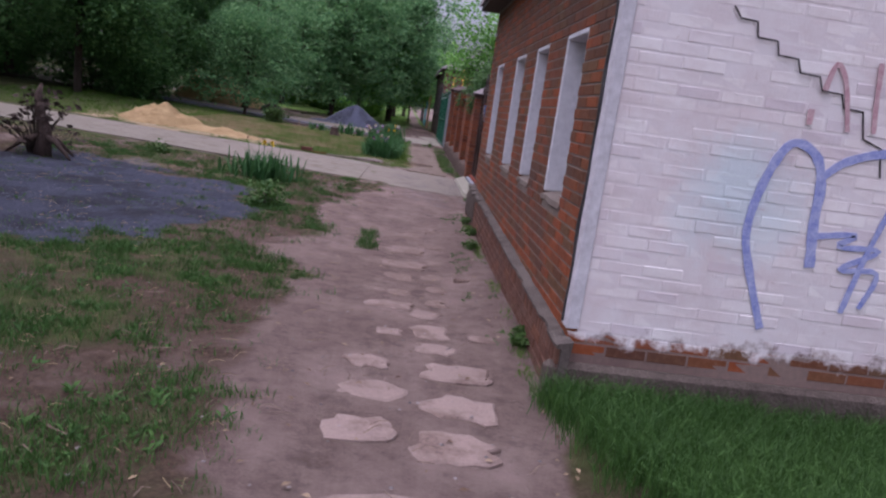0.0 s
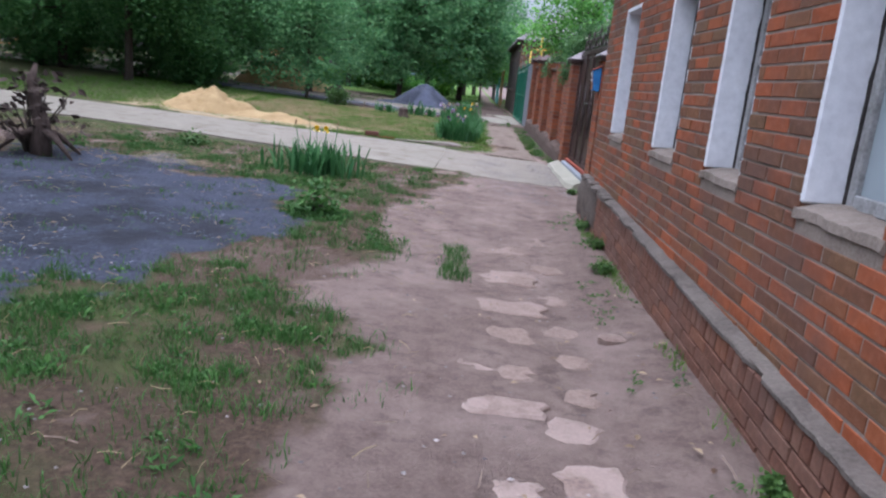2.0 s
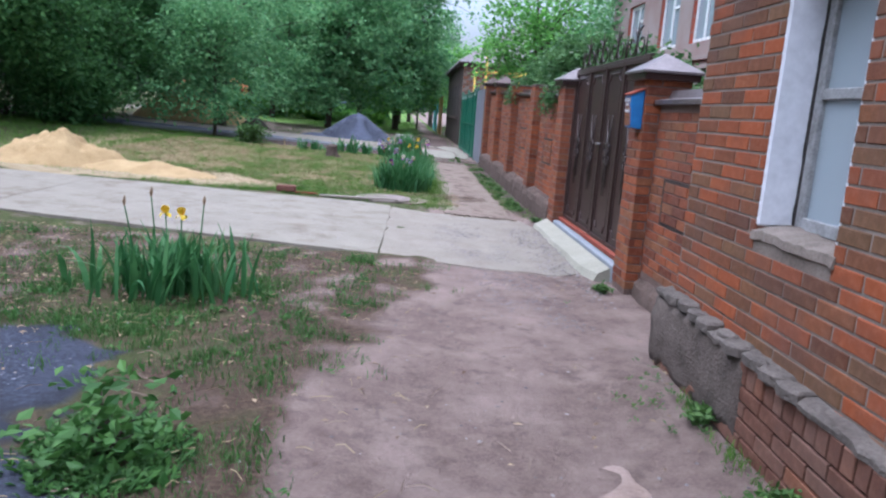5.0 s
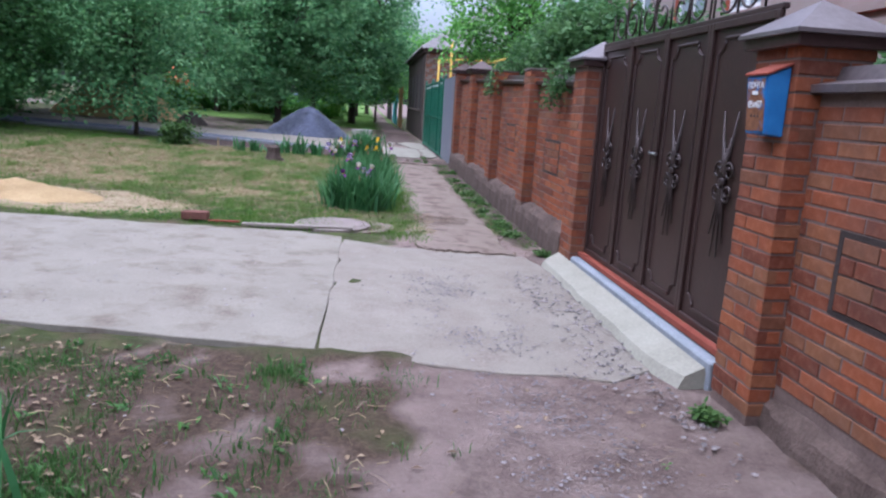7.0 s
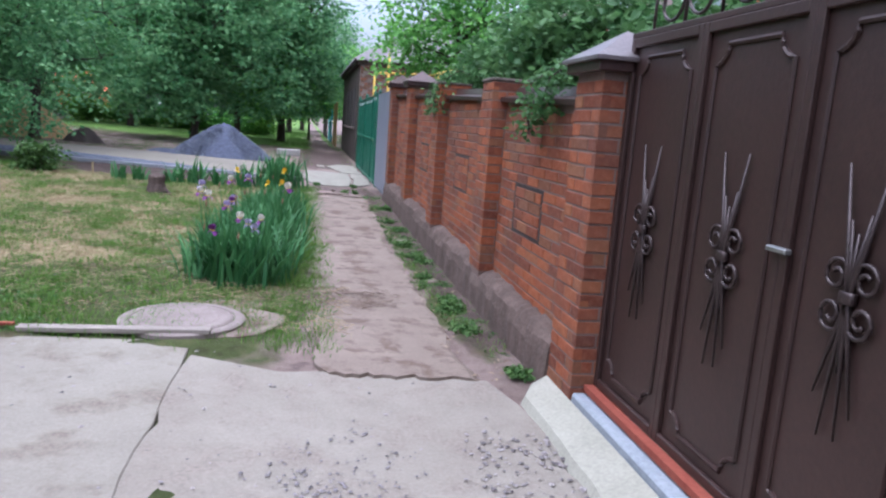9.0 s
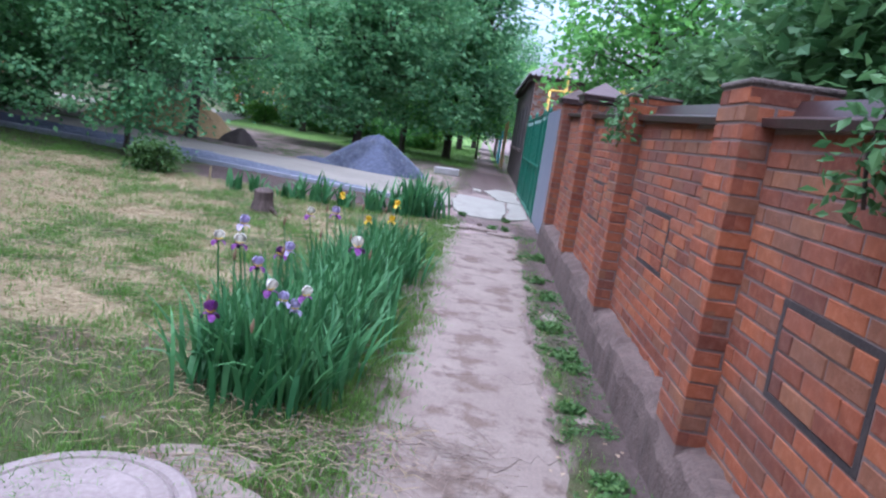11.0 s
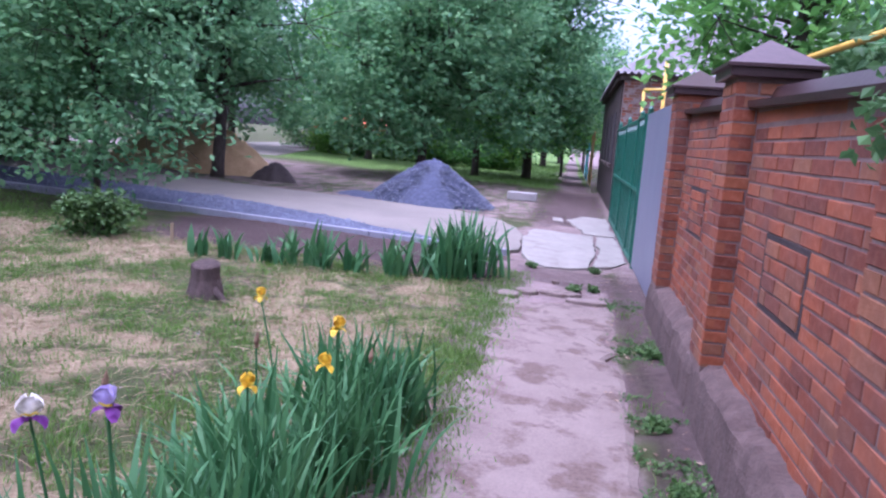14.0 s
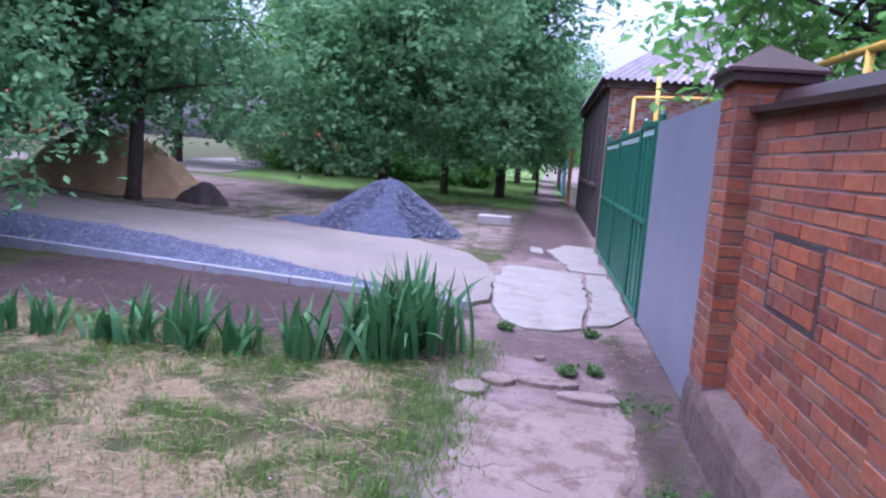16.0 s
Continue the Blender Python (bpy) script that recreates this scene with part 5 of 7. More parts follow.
pipe_part([(2.52, 36.8, 0.0), (2.52, 36.8, 2.0), (2.5, 36.8, 3.75)], 0.045)
pipe_part([(2.05, 36.8, 0.0), (2.05, 36.8, 2.0), (2.05, 36.8, 3.06)], 0.035)
pipe_part([(2.05, 36.8, 3.08), (2.5, 36.8, 3.1), (3.0, 36.8, 3.13), (6.5, 36.8, 3.2)], 0.03)
pipe2 = empty("gas_pipe", "yellow gas pipe on posts behind a brick fence", "pipe", at=(2.4, 22, 0))
for pts in ([(2.4, 22, 0), (2.4, 22, 1.2), (2.4, 22, 2.42)], [(2.4, 26.6, 0), (2.4, 26.6, 1.2), (2.4, 26.6, 2.5)], [(2.4, 21.5, 2.42), (2.4, 24, 2.46), (2.4, 29.5, 2.55)]):
    ob = part("pipe_run", tube(bmesh.new(), pts, 0.03, 8), M_YELLOW, pipe2, smooth=True)
    ob.matrix_parent_inverse = Matrix.Translation((-2.4, -22, 0))


# two-storey house behind the fence
def brick_house():
    h = empty("brick_house", "two-storey red brick house with white window frames", "house", at=(4.0, 14.6, 0))
    inv = Matrix.Translation((-4.0, -14.6, 0))

    def hp(name, bm, material, parent=h, label=""):
        ob = part(name, bm, material, parent, label)
        if parent is h:
            ob.matrix_parent_inverse = inv
        return ob

    wins = [(16.1, 16.9), (17.9, 18.8), (19.4, 20.4), (21.4, 22.4)]
    x0, x1, ya, yb, top, z0, z1 = 4.0, 9.5, 14.6, 23.6, 5.2, 2.8, 3.85
    ys = [ya] + [v for w in wins for v in w] + [yb]
    for i in range(0, len(ys), 2):
        hp("wall_pier", B(x0, ys[i], 0, x0 + 0.35, ys[i + 1], top), M_FARBRICK, label="red brick wall")
    for a, b2 in wins:
        hp("wall_below_window", B(x0, a, 0, x0 + 0.35, b2, z0), M_FARBRICK)
        hp("wall_over_window", B(x0, a, z1, x0 + 0.35, b2, top), M_FARBRICK)
    hp("south_wall", B(x0 + 0.35, ya, 0, x1, ya + 0.35, top), M_FARBRICK)
    hp("north_wall", B(x0 + 0.35, yb - 0.35, 0, x1, yb, top), M_FARBRICK)
    hp("rear_wall", B(x1 - 0.35, ya + 0.35, 0, x1, yb - 0.35, top), M_FARBRICK)
    for z in (2.35, 2.5):
        hp("string_course", B(x0 - 0.08, ya, z, x0, yb, z + 0.07), M_FARBRICK)
    bm = bmesh.new()
    v = [bm.verts.new(p) for p in ((x0 - 0.5, ya - 0.4, top - 0.05), (x0 - 0.5, yb + 0.4, top - 0.05), (x1 + 0.4, yb + 0.4, top - 0.05), (x1 + 0.4, ya - 0.4, top - 0.05), (6.7, 17.5, 7.2), (6.7, 20.7, 7.2))]
    for q in ((0, 1, 5, 4), (1, 2, 5), (2, 3, 4, 5), (3, 0, 4), (3, 2, 1, 0)):
        bm.faces.new([v[k] for k in q])
    hp("roof", bm, M_SLATE, label="grey sheet roof")
    for a, b2 in wins:
        bm = bmesh.new()
        m = (a + b2) / 2
        for q in ((a, z0, a + 0.07, z1), (b2 - 0.07, z0, b2, z1), (m - 0.035, z0 + 0.07, m + 0.035, z1 - 0.07), (a + 0.07, z0, b2 - 0.07, z0 + 0.07), (a + 0.07, z1 - 0.07, b2 - 0.07, z1), (a + 0.07, z1 - 0.36, m - 0.035, z1 - 0.31)):
            box(bm, x0 + 0.07, q[0], q[1], x0 + 0.13, q[2], q[3])
        w = hp("window", bm, M_LETTER, label="white window frame")
        g = part("pane", B(x0 + 0.09, a + 0.05, z0 + 0.05, x0 + 0.10, b2 - 0.05, z1 - 0.05), M_GLASS, w)
        c = part("curtain", B(x0 + 0.22, a, z0 - 0.05, x0 + 0.24, b2, z1), M_CURTAIN, w)
    return h


def far_brick():
    m, nt, b = mat("distant_brick", 0.9)
    bt = nt.nodes.new("ShaderNodeTexBrick")
    tc = nt.nodes.new("ShaderNodeTexCoord")
    mp = nt.nodes.new("ShaderNodeMapping")
    mp.inputs["Rotation"].default_value = (radians(90), 0, radians(90))
    nt.links.new(tc.outputs["Object"], mp.inputs[0])
    nt.links.new(mp.outputs[0], bt.inputs["Vector"])
    bt.inputs["Color1"].default_value = (0.40, 0.11, 0.07, 1)
    bt.inputs["Color2"].default_value = (0.32, 0.08, 0.05, 1)
    bt.inputs["Mortar"].default_value = (0.30, 0.24, 0.22, 1)
    for k, v in (("Scale", 1.0), ("Mortar Size", 0.008), ("Brick Width", 0.26), ("Row Height", 0.077)):
        bt.inputs[k].default_value = v
    c = mixc(nt, ramp(nt, nz(nt, 1.5, 5), [(0.4, (0, 0, 0)), (0.7, (0.4, 0.4, 0.4))]), bt.outputs[0], (0.2, 0.08, 0.06))
    nt.links.new(c, b.inputs["Base Color"])
    return m


M_FARBRICK = far_brick()
brick_house()


# far fences and buildings along the street
def board_fence(name, x, y0, y1, z1, material, label):
    f = empty(name, label, "fence", at=(x, y0, 0.0))
    n = int((y1 - y0) / 0.24)
    for k in range(n):
        part("board", B(0, k * 0.24, 0.05, 0.025, k * 0.24 + 0.225, z1 + 0.02 * (k % 2)), material, f)
    for z in (0.4, z1 - 0.35):
        part("rail", B(0.028, 0, z, 0.07, y1 - y0, z + 0.07), material, f)


M_YWALL = simple("ochre_paint", (0.50, 0.27, 0.10), (0.64, 0.38, 0.17), 2, 40, 0.8)
M_TURQ = simple("turquoise_paint", (0.05, 0.30, 0.36), (0.10, 0.42, 0.48), 2, 40, 0.7)
board_fence("board_fence", 1.35, 49.2, 54.0, 2.3, M_YWALL, "ochre painted board fence beyond the dark house")
board_fence("board_fence", 1.30, 55.0, 62.0, 1.9, M_TURQ, "turquoise painted board fence far along the street")
board_fence("board_fence", 1.25, 63.0, 75.0, 1.9, M_DARKWALL, "dark board fence at the end of the street")


def far_house(x, y, w, d, h, material, label, roofm):
    o = empty("far_house", label, "house", at=(x, y, 0))
    part("wall", B(0, 0, -0.1, w, d, h), material, o)
    bm = bmesh.new()
    v = [bm.verts.new(p) for p in ((-0.4, -0.4, h), (w + 0.4, -0.4, h), (w + 0.4, d + 0.4, h), (-0.4, d + 0.4, h), (w * 0.3, d / 2, h + 2.2), (w * 0.7, d / 2, h + 2.2))]
    for q in ((0, 1, 5, 4), (1, 2, 5), (2, 3, 4, 5), (3, 0, 4), (3, 2, 1, 0)):
        bm.faces.new([v[k] for k in q])
    part("roof", bm, roofm, o)
    for k in range(int(w // 2.5)):
        win = part("window", B(0.8 + k * 2.5, -0.06, 1.0, 2.0 + k * 2.5, -0.001, 2.4, bevel=0.02), M_LETTER, o)
        part("pane", B(0.9 + k * 2.5, -0.07, 1.1, 1.9 + k * 2.5, -0.062, 2.3), M_CRACK, win)


M_ORANGE = simple("orange_tile", (0.50, 0.10, 0.04), (0.65, 0.18, 0.08), 2, 20, 0.8)
far_house(-27, 92, 6, 8, 2.4, M_ORANGE, "orange-red walled house far behind the trees", M_ORANGE)
far_house(-48, 66, 10, 8, 3.0, M_YWALL, "ochre house with orange roof far behind the trees", M_ORANGE)
far_house(-40, 42, 7, 8, 2.4, simple("teal_wall", (0.04, 0.20, 0.18), (0.08, 0.3, 0.26), 2, 20), "teal house far behind the trees", M_ORANGE)
plate("lane", None, [(-60, 38.2), (-16, 40.5), (-11, 46), (-14, 60), (-17, 60), (-15.5, 47), (-18, 44.5), (-60, 43)], 0.02, M_ROAD, wob=0.1, step=1.0)
tagged(bpy.data.objects["lane"], "pale lane behind the trees", "road", kind="structure")
board_fence("board_fence", 2.2, -12.0, -4.0, 2.0, M_DARKWALL, "dark board fence behind the old house")


# parked cars, far off among the trees
def car(x, y, yaw, paint, label):
    c = empty("parked_car", label, "car", "parked cars", at=(x, y, gz(x, y)))
    c.rotation_euler = (0, 0, radians(yaw))
    prof = [(-2.1, 0.35), (-2.15, 0.75), (-1.95, 0.92), (-1.25, 0.98), (-0.7, 1.42), (0.75, 1.44), (1.45, 1.0), (2.0, 0.9), (2.1, 0.4)]
    bm = bmesh.new()
    s = [[bm.verts.new((px_, w * (0.82 if pz > 1.2 else 1), pz)) for px_, pz in prof] for w in (-0.82, 0.82)]
    n = len(prof)
    for k in range(n):
        bm.faces.new((s[0][k], s[0][(k + 1) % n], s[1][(k + 1) % n], s[1][k]))
    bm.faces.new(s[0][::-1]), bm.faces.new(s[1])
    bmesh.ops.recalc_face_normals(bm, faces=bm.faces)
    bmesh.ops.bevel(bm, geom=list(bm.edges), offset=0.05, segments=2, affect="EDGES")
    part("body", bm, paint, c, smooth=True)
    for w in (-0.8, 0.8):
        part("side_window", B(-0.85, w - 0.02, 1.02, 0.9, w + 0.02, 1.32, bevel=0.01), M_CRACK, c)
        for xx in (-1.3, 1.3):
            wh = bmesh.new()
            bmesh.ops.create_cone(wh, segments=20, radius1=0.31, radius2=0.31, depth=0.2, cap_ends=True, matrix=pose(xx, w * 0.92, 0.31, 90))
            tyre = part("wheel", wh, M_BLACK, c)
            rm = bmesh.new()
            bmesh.ops.create_cone(rm, segments=16, radius1=0.19, radius2=0.17, depth=0.22, cap_ends=True, matrix=pose(xx, w * 0.92, 0.31, 90))
            part("rim", rm, M_STEEL, tyre)


car(-8.2, 60, 10, simple("white_car_paint", (0.6, 0.6, 0.62), (0.72, 0.72, 0.74), 2, 20, 0.3), "white car parked far off behind a hedge")
car(-5.0, 62, 0, simple("blue_car_paint", (0.16, 0.22, 0.34), (0.25, 0.32, 0.45), 2, 20, 0.3), "pale blue car parked far off behind trees")


# ---------------------------------------------------------------- trees
def leaf_cloud(centres, per, spread, size, seed, droop=0.35):
    """Many small pointed leaves scattered round twig ends, each folded along its rib."""
    rg = np.random.default_rng(seed)
    n = len(centres) * per
    c = np.repeat(np.array(centres), per, axis=0) + rg.normal(0, spread, (n, 3)) * np.array([1, 1, 0.7])
    out = rg.normal(0, 1, (n, 3)) * np.array([1, 1, 0.5]) - np.array([0, 0, droop])
    out /= np.linalg.norm(out, axis=1, keepdims=True)
    side = np.cross(out, rg.normal(0, 1, (n, 3)) * np.array([0.45, 0.45, 1]))
    side /= np.linalg.norm(side, axis=1, keepdims=True) + 1e-9
    L = size * rg.uniform(0.7, 1.3, (n, 1))
    W = L * 0.30
    nrm = np.cross(out, side)
    v = np.empty((n, 4, 3))
    v[:, 0] = c
    v[:, 1] = c + out * L * 0.45 + side * W + nrm * L * 0.08
    v[:, 2] = c + out * L
    v[:, 3] = c + out * L * 0.45 - side * W + nrm * L * 0.08
    idx = np.arange(n * 4).reshape(n, 4)
    return v.reshape(-1, 3).tolist(), idx.tolist()


def crown_points(rg, h0, h1, rad, n, lobes):
    """Twig ends: on and in an uneven crown made of several lobes."""
    pts = []
    cs = []
    for k in range(lobes):
        a = rg.uniform(0, 2 * math.pi)
        d = rad * rg.uniform(0.25, 0.68)
        z = h0 + (h1 - h0) * (0.06 + 0.76 * (k + rg.uniform(0.2, 0.8)) / lobes)
        cs.append((d * math.cos(a), d * math.sin(a), z, rad * rg.uniform(0.38, 0.6)))
    for _ in range(n):
        cx, cy, cz, r0 = cs[rg.integers(len(cs))]
        u = rg.normal(0, 1, 3)
        u /= np.linalg.norm(u)
        f = rg.uniform(0.35, 1.0) ** 0.5
        p = np.array((cx, cy, cz)) + u * r0 * f * np.array([1, 1, 0.85])
        if h0 - 0.3 < p[2] < h1:
            pts.append(p)
    return pts, cs


def tree(x, y, h, rad, low, leaf, seed, label, clumps=420, per=26, size=0.12, spread=0.22, trunk=0.16, lean=0.0, lobes=11):
    clumps, lobes, trunk = int(clumps * 1.2), int(lobes * 1.6), trunk * 0.75
    rg = np.random.default_rng(seed)
    t = empty("tree", label, "tree", "street trees", at=(x, y, gz(x, y) - 0.05))
    pts, cs = crown_points(rg, low, h, rad, clumps, lobes)
    bm = bmesh.new()
    fork = max(0.7, low + (h - low) * 0.25)
    top = (lean * 1.3, 0.1, h * 0.85)
    tube(bm, [(0, 0, -0.1), (0.02, 0.01, 0.25), (lean * 0.4, 0.03, fork * 0.6), (lean * 0.8, 0.05, fork), (lean, 0.08, (fork + h) / 2), top], [trunk * 1.35, trunk, trunk * 0.85, trunk * 0.75, trunk * 0.45, trunk * 0.1], 10)
    part("trunk", bm, M_BARK, t, smooth=True)
    bm = bmesh.new()
    for cx, cy, cz, r0 in cs:
        z0 = min(fork + 0.1, cz - 0.2) + rg.uniform(-0.2, 0.6)
        z0 = max(0.5, z0)
        mid = (cx * 0.45 + rg.normal(0, 0.12), cy * 0.45 + rg.normal(0, 0.12), z0 + (cz - z0) * 0.6)
        tube(bm, [(lean * 0.8, 0.05, z0), mid, (cx, cy, cz)], [trunk * 0.45, trunk * 0.25, trunk * 0.08], 6)
        for _ in range(5):
            u = rg.normal(0, 1, 3)
            u = u / np.linalg.norm(u) * r0 * 0.85
            tube(bm, [(cx, cy, cz), (cx + u[0] * 0.5, cy + u[1] * 0.5, cz + u[2] * 0.5 + 0.1), (cx + u[0], cy + u[1], cz + u[2])], [trunk * 0.1, trunk * 0.06, 0.004], 4)
    part("limb", bm, M_BARK, t, smooth=True)
    v, f = leaf_cloud(pts, per, spread, size, seed + 1)
    raw("crown", v, f, leaf, t)
    return t


DKL, BRL = "large dark green leafy tree over shaded ground", "leafy green tree with low hanging branches"
# beside the side road and the lawn
tree(-6.3, 28.45, 4.6, 1.9, 0.7, M_LEAF_DK, 21, "small leafy tree with a thin trunk beside a soil bed", 380, 24, 0.12, 0.19, 0.07)
tree(-7.7, 34.8, 8.0, 3.6, 1.5, M_LEAF_DK, 22, "dark spreading fruit tree beside a sand heap", 560, 30, 0.19, 0.20, 0.2, 0.2, 14)
tree(-4.6, 43.2, 9.0, 4.2, 1.3, M_LEAF_DK, 23, DKL, 640, 30, 0.23, 0.25, 0.22, 0.3, 16)
tree(-1.4, 50.5, 10.0, 4.0, 1.6, M_LEAF_DK, 24, DKL, 620, 28, 0.26, 0.28, 0.28, 0.0, 15)
tree(-3.4, 48.5, 9.0, 3.4, 1.6, M_LEAF, 25, DKL, 600, 26, 0.18, 0.3, 0.2)
tree(0.0, 57.0, 5.5, 2.4, 1.6, M_LEAF, 26, "slim roadside tree at the far path", 300, 24, 0.2, 0.3, 0.1)
tree(-10.8, 30.5, 8.5, 3.4, 1.0, M_LEAF_SHADE, 27, BRL, 800, 28, 0.15, 0.26, 0.18)
tree(-12.8, 36.0, 9.5, 4.0, 1.6, M_LEAF_SHADE, 28, DKL, 800, 28, 0.16, 0.28, 0.25)
tree(-11.0, 24.8, 7.5, 3.0, 1.7, M_LEAF_SHADE, 29, BRL, 800, 28, 0.14, 0.25, 0.17)
tree(-14.8, 27.8, 9.0, 3.8, 0.9, M_LEAF_SHADE, 30, DKL, 800, 28, 0.16, 0.28, 0.22)
tree(-13.8, 20.6, 8.0, 3.3, 2.1, M_LEAF_SHADE, 31, DKL, 800, 28, 0.14, 0.25, 0.24)
tree(-17.5, 19.5, 9.0, 3.8, 1.8, M_LEAF_SHADE, 32, DKL, 700, 28, 0.16, 0.28, 0.22)
tree(-18.0, 33.0, 10.0, 4.4, 1.5, M_LEAF_SHADE, 33, DKL, 700, 28, 0.18, 0.3, 0.25)
tree(-9.0, 52.0, 9.5, 4.2, 2.0, M_LEAF, 34, DKL, 600, 28, 0.2, 0.32, 0.22)
tree(-15.0, 50.0, 10.0, 4.6, 1.8, M_LEAF_DK, 35, DKL, 600, 28, 0.2, 0.32, 0.25)
tree(-7.0, 64.0, 11.0, 5.0, 2.0, M_LEAF_DK, 36, DKL, 550, 28, 0.26, 0.4, 0.3)
tree(-1.5, 70.0, 11.0, 4.2, 1.8, M_LEAF_DK, 37, DKL, 500, 28, 0.28, 0.4, 0.3)
tree(-22.0, 26.0, 10.0, 4.6, 1.5, M_LEAF_SHADE, 38, DKL, 600, 28, 0.2, 0.32, 0.25)
tree(-24.0, 42.0, 11.0, 5.2, 1.8, M_LEAF_SHADE, 39, DKL, 600, 28, 0.22, 0.35, 0.28)
tree(4.6, 64.0, 6.5, 2.8, 1.8, M_LEAF, 40, DKL, 450, 26, 0.24, 0.38, 0.25)
tree(-0.6, 84.0, 12.0, 5.5, 1.6, M_LEAF_DK, 41, DKL, 450, 28, 0.34, 0.5, 0.3)
tree(-16.0, 78.0, 13.0, 6.5, 2.0, M_LEAF_DK, 42, DKL, 450, 28, 0.36, 0.55, 0.3)
tree(-30.0, 60.0, 13.0, 6.5, 2.0, M_LEAF_DK, 43, DKL, 450, 28, 0.36, 0.55, 0.3)
tree(-32.0, 32.0, 12.0, 6.0, 1.5, M_LEAF_SHADE, 45, DKL, 450, 28, 0.34, 0.5, 0.3)
tree(-26.0, 16.0, 11.0, 5.0, 1.2, M_LEAF_SHADE, 46, DKL, 450, 28, 0.28, 0.45, 0.3)
tree(-38.0, 48.0, 13.0, 6.5, 2.0, M_LEAF, 47, DKL, 400, 28, 0.36, 0.55, 0.3)
# unseen trees beside the dirt path, added to shade its start and the house
tree(-9.6, 0.5, 9.0, 3.2, 2.2, M_LEAF_SHADE, 70, DKL, 600, 26, 0.18, 0.26, 0.2)
tree(-10.2, 5.6, 9.5, 3.2, 2.2, M_LEAF_SHADE, 71, DKL, 600, 26, 0.18, 0.26, 0.2)
tree(-11.4, 10.8, 9.0, 3.2, 2.0, M_LEAF_SHADE, 72, DKL, 600, 26, 0.18, 0.26, 0.2)
# behind the brick fence
GRD = "garden tree leaning over a brick fence"
tree(3.2, 28.2, 6.0, 2.2, 2.3, M_LEAF, 50, "thin garden tree behind a grey metal fence", 260, 22, 0.15, 0.24, 0.10, -0.2)
tree(4.9, 24.2, 5.2, 1.9, 1.6, M_LEAF_DK, 52, GRD, 330, 24, 0.13, 0.22, 0.10)


def bush(name, x, y, z, rx, ry, rz, leaf, seed, label, n=120, per=22, size=0.08, spread=0.1, stems=10, flowers=0):
    """A leafy shrub: stems from one foot, leaves round their ends."""
    rg = np.random.default_rng(seed)
    b = empty(name, label, "shrub", at=(x, y, gz(x, y) - 0.02))
    u = rg.normal(0, 1, (n, 3))
    u /= np.linalg.norm(u, axis=1, keepdims=True)
    f = rg.uniform(0.25, 1.0, (n, 1)) ** 0.5
    p = u * f * np.array([rx, ry, rz]) * (1 + 0.25 * rg.normal(0, 1, (n, 1)) * 0.6) + np.array([0, 0, z])
    p[:, 2] = np.maximum(p[:, 2], 0.05)
    bm = bmesh.new()
    for k in range(stems):
        e = p[k % n]
        tube(bm, [(rg.normal(0, rx * 0.12), rg.normal(0, ry * 0.12), 0), tuple(e * np.array([0.5, 0.5, 0.6])), tuple(e)], [0.018, 0.012, 0.004], 5)
    part("stem", bm, M_BARK, b, smooth=True)
    v, fc = leaf_cloud(p, per, spread, size, seed + 5, 0.15)
    raw("foliage", v, fc, leaf, b)
    if flowers:
        vs, fs = [], []
        for k in range(flowers):
            e = p[rg.integers(n)] * np.array([1.05, 1.05, 1.0]) + np.array([0, 0, 0.06])
            for _ in range(14):
                o = e + rg.normal(0, 0.035, 3) * np.array([1, 1, 0.4])
                i0 = len(vs)
                vs += [tuple(o), tuple(o + [0.02, 0, 0.004]), tuple(o + [0.02, 0.02, 0]), tuple(o + [0, 0.02, 0.004])]
                fs.append((i0, i0 + 1, i0 + 2, i0 + 3))
        raw("blossom", vs, fs, M_PETAL_W, b)
    return b


M_PETAL_W = simple("white_petal", (0.72, 0.68, 0.60), (0.85, 0.82, 0.76), 20, 80, 0.6)
M_PETAL_P = simple("purple_petal", (0.12, 0.015, 0.16), (0.24, 0.04, 0.28), 20, 80, 0.5)
M_PETAL_L = simple("lilac_petal", (0.46, 0.38, 0.62), (0.64, 0.56, 0.76), 20, 80, 0.5)
M_PETAL_Y = simple("yellow_petal", (0.80, 0.52, 0.01), (0.88, 0.68, 0.03), 20, 80, 0.5)
M_DEADLEAF = simple("withered_leaf", (0.030, 0.022, 0.020), (0.085, 0.060, 0.050), 12, 60, 0.9)
M_DRYLEAF = simple("dry_leaf", (0.10, 0.06, 0.035), (0.26, 0.17, 0.10), 12, 60, 0.9)
# over the fence
bush("elder_bush", 2.45, 19.0, 2.35, 0.75, 1.3, 0.55, M_SHRUB, 60, "leafy elder bush with white blossom over a brick fence", 300, 24, 0.10, 0.13, 12, 34)
bush("elder_bush", 2.5, 21.8, 2.3, 0.6, 1.2, 0.45, M_SHRUB, 61, "leafy bush reaching over a brick fence", 200, 22, 0.10, 0.13, 12, 8)
bush("elder_bush", 2.7, 17.1, 2.15, 0.6, 0.8, 0.38, M_SHRUB, 62, "dark leafy bush over a brick fence", 220, 24, 0.10, 0.13, 12, 5)
bush("garden_shrub", 2.6, 13.0, 1.75, 0.5, 0.7, 0.4, M_SHRUB, 63, "green garden shrub behind a gate", 110, 20, 0.09, 0.12, 10)
bush("garden_shrub", 3.2, 25.2, 2.4, 0.7, 1.2, 0.5, M_SHRUB, 65, "green garden shrub over a fence", 180, 22, 0.11, 0.14, 10)


